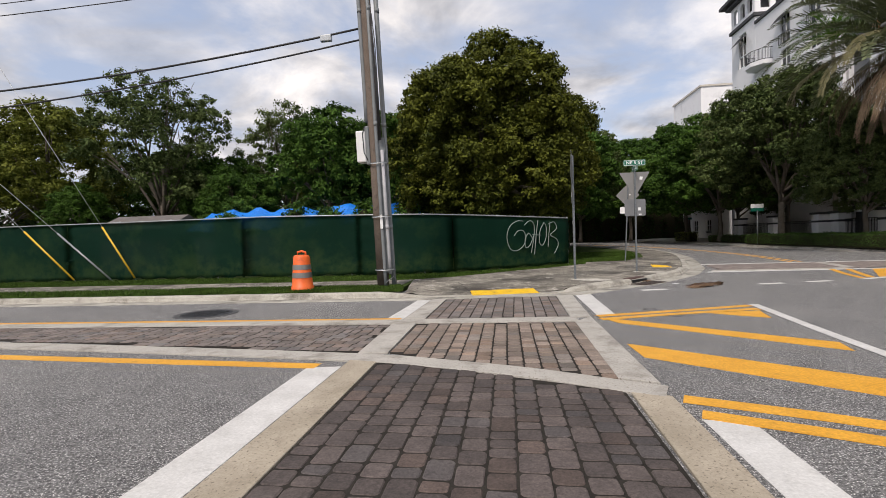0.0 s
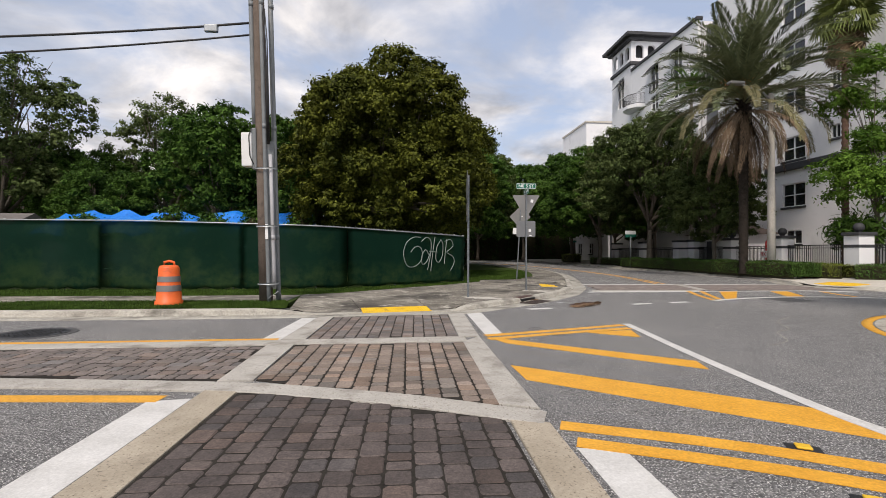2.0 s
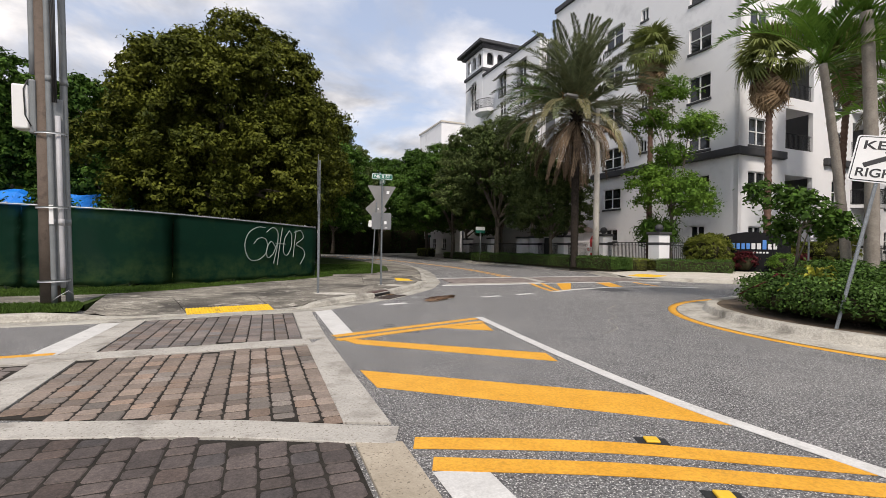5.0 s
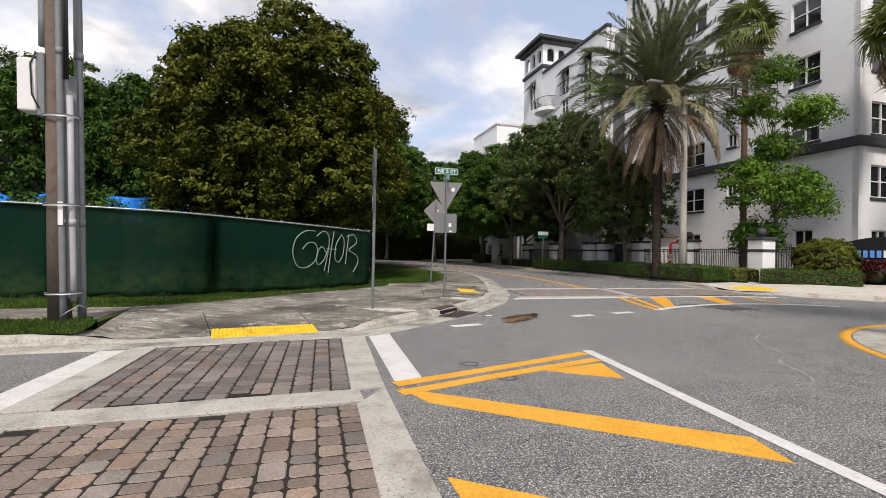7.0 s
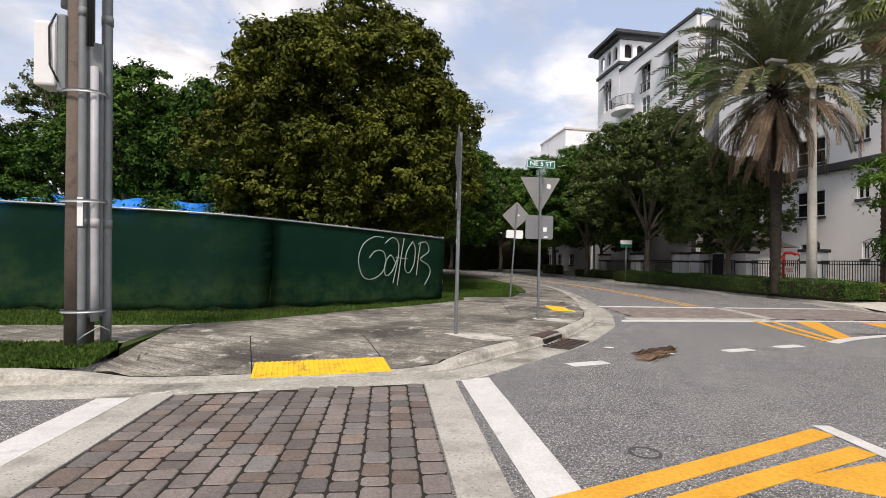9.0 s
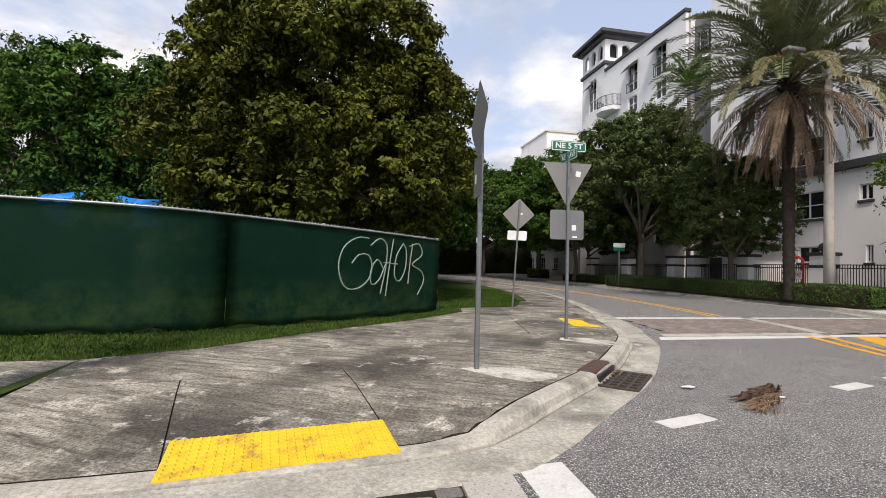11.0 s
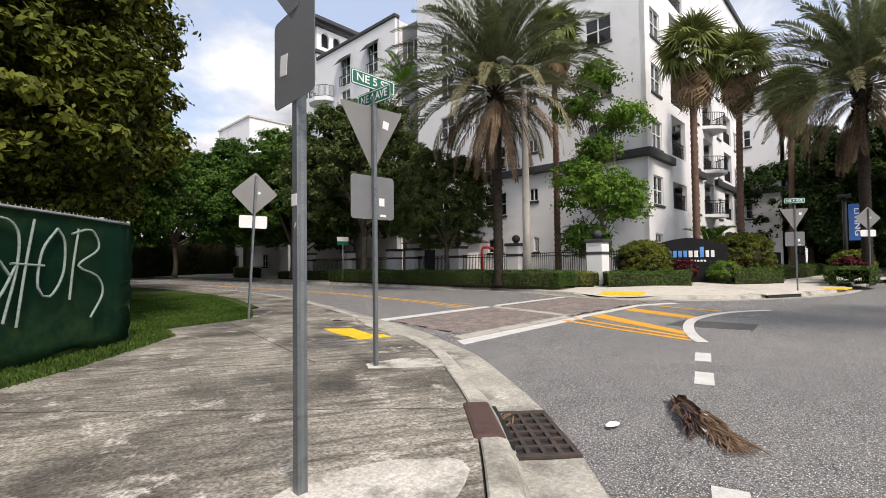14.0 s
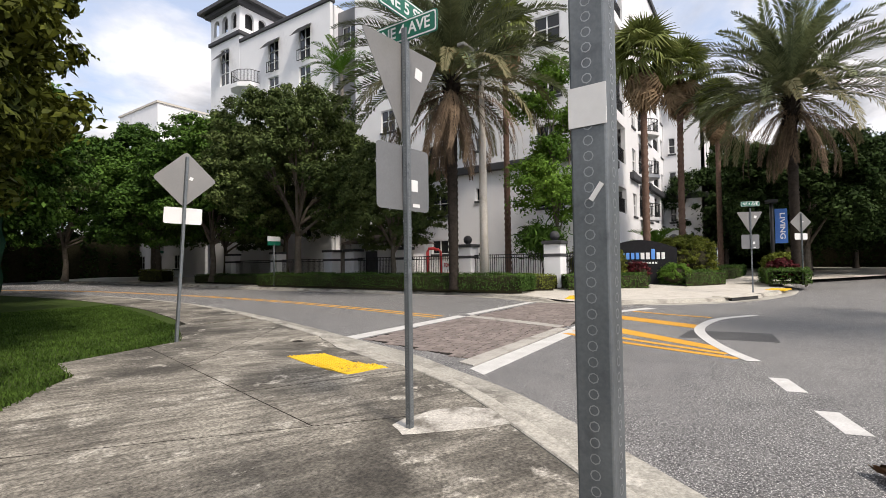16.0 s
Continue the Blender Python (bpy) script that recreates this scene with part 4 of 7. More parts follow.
mh = thing("manhole_cover", "dark cast-iron manhole cover set in the road", "manhole", at=(-6.35, 9.25, 0.0))
bm = bmesh.new(); bmesh.ops.create_cone(bm, cap_ends=True, segments=40, radius1=0.62, radius2=0.6, depth=0.02)
part("rim", bm, "asphalt_dark", mh)
bm = bmesh.new(); bmesh.ops.create_cone(bm, cap_ends=True, segments=40, radius1=0.5, radius2=0.49, depth=0.03)
for i in range(-5, 6):
    for j in range(-5, 6):
        if i * i + j * j < 26:
            box(bm, i * 0.08 - 0.025, j * 0.08 - 0.025, 0.012, i * 0.08 + 0.025, j * 0.08 + 0.025, 0.02)
part("lid", bm, "black", mh)

for i, (x, y) in enumerate(((2.79, 3.91), (2.57, 3.19))):
    mk = thing("road_stud", "raised yellow and black reflective road stud", "road stud", "studs by the hatching", (x, y, 0.002), -28)
    bm = bmesh.new(); box(bm, -0.11, -0.06, 0, 0.11, 0.06, 0.004, 0.002); part("base", bm, "black", mk)
    bm = bmesh.new(); box(bm, -0.05, -0.045, 0.003, 0.05, 0.045, 0.022, 0.009); part("reflector", bm, "guard_yellow", mk, "amber reflector")
for x, y in ((2.35, 9.25), (2.55, 8.55)):
    bm = bmesh.new()
    sweep(bm, [Vector((x + 0.1 * math.cos(a) * 1.1, y + 0.1 * math.sin(a), 0)) for a in [k * 0.2 for k in range(32)]], [(-0.012, 0), (-0.012, 0.004), (0.012, 0.004), (0.012, 0)])
    tagged(part("stud_scar", bm, "asphalt_dark"), "dark ring left by a lost road stud", "road stain", kind="structure")

# ---- green screened fence ----
FENCE = smooth_line([(-60, 17.2), (-24, 17.15), (-10, 17.0), (-5.3, 16.95), (-3.4, 17.1), (-2.1, 17.55), (-0.2, 18.7), (1.2, 19.75), (2.5, 20.85)], 0.25)
def fence_top(p):
    return 2.42 - 0.12 * max(0, min(1, (p.x + 9) / 6)) - 0.2 * max(0, min(1, (p.x + 3) / 5.5))
fence = thing("screened_fence", "chain-link fence covered with dark green windscreen cloth", "fence")
def cloth(pts, i0):
    bm = bmesh.new()
    cols = []
    rnd = random.Random(i0)
    for i, p in enumerate(pts):
        col = []
        n = offset(pts, 1)[i] - p
        for k in range(15):
            f = k / 14
            edge = min(i, len(pts) - 1 - i)
            bulge = 0.03 * math.sin(3 * f + i * 0.25) + 0.02 * noise.noise(Vector((i * 0.35 + i0, f * 3, 1.3))) + (0.025 * math.sin(f * 60) * max(0, 1 - edge * 0.55))
            z = 0.17 + (fence_top(p) - 0.2) * f - (0.05 * math.sin(i * 1.3 + i0) if k == 0 else 0)
            v = p - n * (0.05 + bulge)
            col.append(bm.verts.new((v.x, v.y, z)))
        cols.append(col)
    for a, b in zip(cols, cols[1:]):
        for k in range(14):
            bm.faces.new((a[k], b[k], b[k + 1], a[k + 1])).smooth = True
    bmesh.ops.solidify(bm, geom=bm.faces[:], thickness=0.006)
    return bm
cutpts = [-60, -45, -33, -24.5, -17.5, -10.0, -5.45, -2.05, 2.6]
for a, b in zip(cutpts, cutpts[1:]):
    seg = [p for p in FENCE if a - 0.14 <= p.x <= b + 0.14]
    if len(seg) > 2:
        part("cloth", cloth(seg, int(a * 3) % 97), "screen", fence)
bm = bmesh.new()
tube(bm, [(p.x, p.y, fence_top(p) - 0.0) for p in FENCE[::2]], 0.024, 8)
part("top_rail", bm, "galv", fence)
for p in FENCE[6::11] + [FENCE[-1]]:
    n = Vector((0.4, 0.9, 0)) * 0.06
    bm = bmesh.new(); tube(bm, [(p.x + n.x * 0, p.y + 0.03, 0.1), (p.x, p.y + 0.03, fence_top(p) + 0.05)], 0.03, 8)
    part("post", bm, "galv", fence)
bm = bmesh.new()
rnd = random.Random(8)
dense = smooth_line([(p.x, p.y) for p in FENCE if p.x > -12], 0.07)
for p in dense:
    z = fence_top(p)
    a = rnd.uniform(-0.02, 0.02)
    tube(bm, [(p.x, p.y, z - 0.02), (p.x + 0.012, p.y + a, z + 0.045)], 0.0035, 3)
    tube(bm, [(p.x + 0.03, p.y, z - 0.02), (p.x + 0.005, p.y - a, z + 0.045)], 0.0035, 3)
tagged(part("wire_ends", bm, "galv", fence), kind="stuff")

# sprayed writing on the cloth: strokes in the panel's own plane (u along, v up)
u0, u1 = Vector((-0.15, 18.62, 0)), Vector((2.02, 20.4, 0))
def on_cloth(u, v):
    best = min(FENCE, key=lambda q: abs(q.x - (u0.x + (u1.x - u0.x) * u)))
    i = FENCE.index(best)
    x = u0.x + (u1.x - u0.x) * u
    j = i if x >= best.x or i == 0 else i - 1
    a, b = FENCE[j], FENCE[min(j + 1, len(FENCE) - 1)]
    f = 0 if b.x == a.x else (x - a.x) / (b.x - a.x)
    p = a + (b - a) * f
    t = (b - a).normalized() if (b - a).length else (u1 - u0).normalized()
    n = Vector((t.y, -t.x, 0)) * 0.112
    return (p.x + n.x, p.y + n.y, 0.45 + v * 1.6)
strokes = [[(0.3, 0.96), (0.18, 0.96), (0.05, 0.82), (0.0, 0.55), (0.06, 0.28), (0.18, 0.24), (0.3, 0.36), (0.34, 0.55), (0.3, 0.72), (0.2, 0.72), (0.13, 0.6)],
           [(0.32, 0.86), (0.42, 0.97), (0.5, 0.88), (0.5, 0.6), (0.44, 0.16)], [(0.47, 0.52), (0.4, 0.66), (0.33, 0.5), (0.34, 0.3), (0.42, 0.36), (0.5, 0.62)],
           [(0.58, 0.98), (0.54, 0.6), (0.5, 0.12)], [(0.47, 0.62), (0.63, 0.6)], [(0.7, 0.92), (0.62, 0.72), (0.6, 0.42), (0.66, 0.34), (0.73, 0.52), (0.74, 0.8), (0.7, 0.92)],
           [(0.77, 0.3), (0.79, 0.6), (0.82, 0.93)], [(0.78, 0.88), (0.9, 0.93), (0.95, 0.76), (0.82, 0.6), (0.94, 0.5), (0.98, 0.34), (0.9, 0.12)]]
for s in strokes:
    cu = bpy.data.curves.new("graffiti", "CURVE"); cu.dimensions = "3D"; cu.bevel_depth, cu.bevel_resolution = 0.017, 1
    sp = cu.splines.new("POLY")
    ln = smooth_line([(u, v) for u, v in s], 0.04)
    sp.points.add(len(ln) - 1)
    for q, p in zip(sp.points, ln):
        q.co = (*on_cloth(p.x, p.y), 1)
    cu.materials.append(M["spray"])
    ob = new("graffiti_stroke", cu); ob.parent = fence
tagged(fence, "chain-link fence with dark green windscreen cloth and pale sprayed writing")

# ---- sign posts ----
def perforated_post(bm_parent, h, w=0.05, label="perforated galvanised steel square post", lean=(0, 0)):
    bm = bmesh.new()
    box(bm, -w / 2, -w / 2, 0, w / 2, w / 2, h, 0.004)
    ob = part("post", bm, "post_steel", bm_parent, label)
    bm = bmesh.new()
    n = int((h - 0.06) / 0.0254)
    for i in range(n):
        z = 0.04 + i * 0.0254
        for ax, sg in (("x", 1), ("x", -1), ("y", 1), ("y", -1)):
            ringv, inner = [], []
            for k in range(8):
                a = 2 * math.pi * k / 8
                for lst, r in ((ringv, 0.0088), (inner, 0.0068)):
                    p = (sg * (w / 2 + 0.0008), r * math.cos(a), z + r * math.sin(a)) if ax == "x" else (r * math.cos(a), sg * (w / 2 + 0.0008), z + r * math.sin(a))
                    lst.append(bm.verts.new(p))
            for k in range(8):
                bm.faces.new((ringv[k], ringv[(k + 1) % 8], inner[(k + 1) % 8], inner[k]))
    tagged(part("hole_rims", bm, "galv", ob), kind="stuff")
    return ob

def plate(parent, name, outline, m, material, label="", th=0.004, round_off=0.03):
    """A flat sign plate with rounded corners; the outline is in its x-z plane."""
    bm = bmesh.new()
    P = [Vector((x, 0, z)) for x, z in outline]
    rim = []
    for i, p in enumerate(P):
        u, v = (P[i - 1] - p), (P[(i + 1) % len(P)] - p)
        a, b = p + u.normalized() * min(round_off, u.length / 2.1), p + v.normalized() * min(round_off, v.length / 2.1)
        rim += [a * (1 - t) ** 2 + p * 2 * t * (1 - t) + b * t * t for t in (0, 0.25, 0.5, 0.75, 1)]
    bm.faces.new([bm.verts.new(q) for q in rim])
    r = bmesh.ops.extrude_face_region(bm, geom=bm.faces[:])
    bmesh.ops.translate(bm, verts=[v for v in r["geom"] if isinstance(v, bmesh.types.BMVert)], vec=(0, th, 0))
    bmesh.ops.recalc_face_normals(bm, faces=bm.faces)
    ob = part(name, bm, material, parent, label)
    ob.matrix_local = m
    return ob

def rect(w, h):
    return [(-w / 2, -h / 2), (w / 2, -h / 2), (w / 2, h / 2), (-w / 2, h / 2)]
def diamond(s):
    return [(0, -s), (s, 0), (0, s), (-s, 0)]

def lettering(parent, text, m, size, material, width=None, spacing=1.0):
    cu = bpy.data.curves.new("lettering", "FONT")
    cu.body, cu.size, cu.align_x, cu.align_y, cu.extrude, cu.space_character = text, size, "CENTER", "CENTER", 0.001, spacing
    cu.materials.append(M[material])
    cu.offset = size * 0.018
    ob = new("lettering", cu)
    ob.parent = parent
    ob.matrix_local = m @ pose(0, 0, 0, 90)
    if width:
        bpy.context.view_layer.update()
        k = width / max(ob.dimensions.x, 1e-3)
        ob.matrix_local = ob.matrix_local @ Matrix.Diagonal((k, 1, 1, 1))
    return ob

def name_plate(parent, text, z, turn, w, h=0.2, y=0.0):
    pl = plate(parent, "name_plate", rect(w, h), pose(0, y, z, 0, 0, turn), "sign_green", "green street name plate", 0.006, 0.03)
    for sg in (-0.004, 0.008):
        b = plate(pl, "border", rect(w - 0.02, h - 0.02), pose(0, sg + (0 if sg < 0 else 0), 0), "sign_white", "", 0.002, 0.025)
        g = plate(pl, "field", rect(w - 0.045, h - 0.045), pose(0, sg - 0.001 if sg < 0 else sg + 0.001, 0), "sign_green", "", 0.002, 0.02)
    lettering(pl, text, pose(0, -0.0065, 0), h * 0.72, "sign_white", w * 0.78)
    lettering(pl, text, pose(0, 0.0125, 0, 0, 0, 180), h * 0.72, "sign_white", w * 0.78)
    return pl

def sticker(parent, x, y, z, w, h, turn=0, rz=0):
    bm = bmesh.new(); box(bm, -w / 2, -0.001, -h / 2, w / 2, 0.001, h / 2)
    ob = part("sticker", bm, "sign_white", parent, "small white sticker"); ob.matrix_local = pose(x, y, z, 0, turn, rz)
    return ob

# tall post with a large diamond and a plate below, seen from behind and edge on
p1 = thing("warning_sign_post", "tall perforated steel post with grey backs of two sign plates", "road sign", at=(1.745, 13.94, 0.12), rz=-3)
perforated_post(p1, 3.5, 0.06)
d = plate(p1, "sign_plate", diamond(0.53), pose(-0.036, 0, 3.15, 0, 0, -91), "sign_grey", "grey back of a diamond sign", 0.004, 0.06)
d = plate(p1, "lower_plate", rect(0.5, 0.52), pose(-0.036, 0, 2.43, 0, 0, -91), "sign_grey", "grey back of a square plate", 0.004, 0.05)
sticker(d, -0.12, -0.002, -0.02, 0.09, 0.12, 8)
sticker(p1, -0.032, 0.0, 1.62, 0.062, 0.066, 0, 90)
sticker(p1, -0.032, -0.012, 1.48, 0.008, 0.032, -35, 90)

def yield_post(at, rz, text_a, turn_a, text_b, turn_b, plate_turn, h=3.6):
    p = thing("yield_sign_post", "steel post with green street name plates and unlettered sign backs", "road sign", "street sign posts", at, rz)
    perforated_post(p, h - 0.25, 0.05)
    s = 0.47
    d = plate(p, "sign_plate", [(0, -0.42), (s, 0.4), (-s, 0.4)], pose(0, 0.03, h - 0.78, 0, 0, plate_turn), "sign_back", "grey back of a triangular yield sign", 0.004, 0.05)
    sticker(d, 0.2, -0.002, 0.2, 0.09, 0.1, 10)
    d = plate(p, "lower_plate", rect(0.64, 0.54), pose(0, 0.03, h - 1.52, 0, 0, plate_turn), "sign_grey", "grey back of a square plate", 0.004, 0.05)
    sticker(d, 0.13, -0.002, -0.05, 0.08, 0.1)
    sticker(d, 0.15, -0.002, -0.22, 0.09, 0.03)
    if text_b:
        name_plate(p, text_b, h - 0.265, turn_b, 0.66, 0.19)
    name_plate(p, text_a, h - 0.08, turn_a, 0.68, 0.19)
    return p
yield_post((4.02, 16.13, 0.125), 0, "NE 5 ST", 0, "NE 4 AVE", -90, -4)

p3 = thing("diamond_sign_post", "leaning steel post with the grey back of a diamond sign", "road sign", "diamond sign posts", (5.2, 22.4, 0.13))
p3.matrix_world = pose(5.25, 22.4, 0.12, 0, 3.2, 0)
perforated_post(p3, 3.4, 0.05)
d = plate(p3, "sign_plate", diamond(0.52), pose(0, 0.035, 2.98, 0, 0, -30), "sign_back", "grey back of a diamond sign", 0.004, 0.06)
sticker(d, 0.1, -0.002, 0.02, 0.06, 0.06, 20)
plate(p3, "lower_plate", rect(0.62, 0.3), pose(0, 0.035, 2.3, 0, 0, -30), "sign_white", "small pale plate", 0.004, 0.04)

p4 = yield_post((22.2, 13.85, 0.2), 0, "NE 4 AVE", -62, "", 0, -62, 3.45)
p5 = copy_thing(p3, pose(28.7, 11.9, 0.2, 0, 1, -25))
def pad(cx, cy, pts):
    bm = bmesh.new()
    n = 26
    ringp = smooth_line([(cx + x, cy + y) for x, y in pts] + [(cx + pts[0][0], cy + pts[0][1])], 0.12)[:-1]
    ringp = [Vector((cx, cy, 0)) + (p - Vector((cx, cy, 0))) * (1 + 0.16 * noise.noise(p * 5)) for p in ringp]
    rim = [bm.verts.new((p.x, p.y, walk_height(p.x, p.y) - 0.003)) for p in ringp]
    inn = [bm.verts.new((cx + (p.x - cx) * 0.97, cy + (p.y - cy) * 0.97, walk_height(p.x, p.y) + 0.003)) for p in ringp]
    k = len(rim)
    for i in range(k):
        bm.faces.new((rim[i], rim[(i + 1) % k], inn[(i + 1) % k], inn[i]))
    bm.faces.new(inn)
    bmesh.ops.triangulate(bm, faces=[f for f in bm.faces if len(f.verts) > 4])
    tagged(part("footing_pad", bm, "concrete_pad"), "pale patch of newer concrete round the post", "pavement", kind="structure")
pad(1.9, 13.8, [(-0.35, 0.2), (-0.1, 0.25), (0.35, 0.15), (0.75, -0.25), (0.4, -0.55), (0.1, -0.4), (-0.2, -0.05)])
pad(4.25, 16.0, [(-0.42, 0.1), (-0.25, 0.3), (0.1, 0.3), (0.5, 0.05), (0.6, -0.35), (0.3, -0.5), (-0.1, -0.2)])

keep = thing("keep_right_sign", "white lettered traffic sign on a leaning steel post among shrubs", "road sign", at=(9.1, 5.45, 0.15))
keep.matrix_world = Matrix.Translation((8.87, 5.92, 0.13)) @ Matrix.Rotation(radians(14.5), 4, Vector((0.37, 0.93, 0))) @ pose(0, 0, 0, 0, 0, -58)
perforated_post(keep, 3.25, 0.05)
pl = plate(keep, "sign_plate", rect(0.76, 0.78), pose(0, -0.035, 2.85), "sign_white", "white plate with black border", 0.004, 0.05)
plate(pl, "border", rect(0.72, 0.74), pose(0, -0.003, 0), "black", "black border line", 0.002, 0.045)
plate(pl, "field", rect(0.69, 0.71), pose(0, -0.005, 0), "sign_white", "", 0.002, 0.04)
lettering(pl, "KEEP", pose(0, -0.0075, 0.22), 0.2, "black", 0.56)
lettering(pl, "RIGHT", pose(0, -0.0075, -0.24), 0.2, "black", 0.6)
ar = plate(pl, "arrow", [(-0.25, -0.04), (0.06, -0.04), (0.06, -0.11), (0.25, 0.0), (0.06, 0.11), (0.06, 0.04), (-0.25, 0.04)], pose(0, -0.0075, 0, 0, -28, 0), "black", "black slanting arrow", 0.002, 0.002)

# ---- utility pole, wires, guys, drum ----
pole = thing("utility_pole", "weathered wooden utility pole with grey conduits and a white box", "utility pole", at=(-3.5, 12.95, 0.1))
pole.matrix_world = pose(-3.57, 12.95, 0.1, 0.6, -1.6, 0)
bm = bmesh.new(); tube(bm, [(0, 0, 0), (0, 0, 3), (0, 0, 7), (0, 0, 12.5)], [0.165, 0.155, 0.14, 0.12], 18)
part("shaft", bm, "wood_pole", pole)
for x, y, r, z0, h, mt in ((0.105, -0.135, 0.05, 0.0, 11.5, "pvc"), (0.28, 0.09, 0.065, 0.0, 12.0, "pvc"), (0.245, -0.11, 0.046, 0.36, 3.75, "pvc_white"), (-0.17, -0.03, 0.06, 4.55, 11.0, "pvc")):
    bm = bmesh.new(); tube(bm, [(x, y, z0), (x, y, z0 + 0.5), (x - 0.01, y, (z0 + h) / 2), (x - 0.02, y, h)], r, 12)
    cd = part("conduit", bm, mt, pole, "grey plastic conduit")
    for zc in (1.6, 4.4, 7.5):
        if z0 + 0.3 < zc < h:
            bm = bmesh.new(); tube(bm, [(x - 0.004, y, zc), (x - 0.004, y, zc + 0.12)], r + 0.006, 12); part("coupling", bm, mt, cd)
bm = bmesh.new(); box(bm, -0.1, -0.035, 0.4, 0.1, 0.035, 4.1, 0.02)
cg = part("cable_guard", bm, "pvc", pole, "grey steel cable guard"); cg.matrix_local = pose(0.19, -0.035, 0, 0, 0, 26)
bm = bmesh.new(); tube(bm, [(0.09, -0.2, 0.12), (0.2, -0.24, 0.2), (0.34, -0.16, 0.3), (0.38, -0.02, 0.22), (0.36, 0.05, 0.02)], 0.008, 5); part("cable", bm, "pvc_white", pole, "loose pale wire at the foot")
for z in (3.35, 0.45, 1.9):
    bm = bmesh.new(); sweep(bm, [Vector((0.08 + 0.27 * math.cos(a), -0.05 + 0.19 * math.sin(a), 0)) for a in [k * 0.25 for k in range(27)]], [(0, 0.03), (0.006, 0.03), (0.006, 0.07), (0, 0.07)])
    b = part("strap", bm, "galv", pole, "galvanised strap"); b.matrix_local = pose(0, 0, z)
bm = bmesh.new(); box(bm, -0.46, -0.2, 3.45, -0.2, 0.12, 4.3, 0.03)
cab = part("equipment_box", bm, "box_white", pole, "white plastic equipment box")
bm = bmesh.new(); box(bm, -0.22, -0.16, 3.38, -0.1, 0.1, 4.42, 0.03)
part("bracket", bm, "pvc", cab)
bm = bmesh.new(); tube(bm, [(-0.2, -0.18, 4.4), (-0.26, -0.22, 4.2), (-0.24, -0.23, 3.7), (-0.16, -0.2, 3.5)], 0.012, 6)
part("cable", bm, "black", cab)
for k in range(3):
    bm = bmesh.new()
    tube(bm, [(0.12 + 0.03 * k, -0.15, 7.4), (0.16 + 0.04 * k, -0.2, 6.6), (0.2 + 0.02 * k, -0.2, 5.5), (0.17 + 0.03 * k, -0.17, 4.0)], 0.014, 6)
    part("cable", bm, "black", pole, "black cable running down the pole")
bm = bmesh.new(); box(bm, 0.07, -0.192, 1.62, 0.14, -0.186, 2.0)
part("sticker", bm, "sign_white", pole, "small white notice")

far_pole = thing("utility_pole", "wooden utility pole further along the street", "utility pole", at=(-42, 13.2, 0.1))
bm = bmesh.new(); tube(bm, [(0, 0, 0), (0, 0, 6), (0, 0, 12.5)], [0.165, 0.15, 0.12], 14); part("shaft", bm, "wood_pole", far_pole)

def wire(name, a, b, sag, r, label, material="black"):
    a, b = Vector(a), Vector(b)
    bm = bmesh.new()
    tube(bm, [a.lerp(b, t) - Vector((0, 0, sag * 4 * t * (1 - t))) for t in [k / 24 for k in range(25)]], r, 6)
    return tagged(part(name, bm, material), label, "cable")
wire("overhead_cable", (-3.65, 12.9, 7.25), (-42, 13.1, 8.4), 1.5, 0.028, "thick black overhead cable")
wire("overhead_cable", (-3.65, 12.9, 6.95), (-42, 13.2, 7.2), 1.4, 0.024, "thick black overhead cable")
wire("overhead_cable", (-3.7, 12.9, 8.9), (-42, 13.2, 9.9), 0.7, 0.014, "thin black overhead cable")
wire("overhead_cable", (-3.7, 12.9, 9.25), (-42, 12.9, 10.1), 0.7, 0.012, "thin black overhead cable")
sp = thing("splice_case", "grey cable splice case hung on the overhead cable", "cable box", at=(-4.95, 12.92, 7.0))
bm = bmesh.new(); box(bm, -0.16, -0.06, -0.06, 0.16, 0.06, 0.12, 0.02); part("case", bm, "galv", sp)
for ax, d, mt, l in ((-16.9, (-0.72, -0.02, 0.69), "guard_yellow", 3.0), (-15.3, (-0.76, -0.02, 0.65), "galv", 3.0), (-14.3, (-0.53, -0.02, 0.85), "guard_yellow", 2.5)):
    ay = 16.7
    g = thing("guy_wire", "guy wire with a yellow guard anchored in the grass" if mt == "guard_yellow" else "guy wire with a pale grey guard anchored in the grass", "guy wire", "guys by the fence", (ax, ay, 0.12))
    d = Vector(d)
    bm = bmesh.new(); tube(bm, [(0, 0, 0), tuple(d * 15)], 0.012, 6); part("strand", bm, "galv", g)
    bm = bmesh.new(); tube(bm, [tuple(d * 0.15), tuple(d * l)], 0.035, 8); part("guard", bm, mt, g)

drum = thing("traffic_drum", "orange plastic traffic drum with grey reflective bands", "traffic drum", at=(-5.65, 12.35, 0.13))
bm = bmesh.new()
prof = [(0.3, 0.0), (0.3, 0.1), (0.27, 0.12), (0.265, 0.3), (0.255, 0.32), (0.25, 0.5), (0.24, 0.52), (0.235, 0.7), (0.225, 0.72), (0.22, 0.88), (0.19, 0.94), (0.12, 0.95)]
rings = [[bm.verts.new((r * math.cos(2 * math.pi * k / 28), r * math.sin(2 * math.pi * k / 28), z)) for k in range(28)] for r, z in prof]
for a, b in zip(rings, rings[1:]):
    for k in range(28):
        bm.faces.new((a[k], a[(k + 1) % 28], b[(k + 1) % 28], b[k])).smooth = True
bm.faces.new(rings[-1])
part("body", bm, "orange", drum)
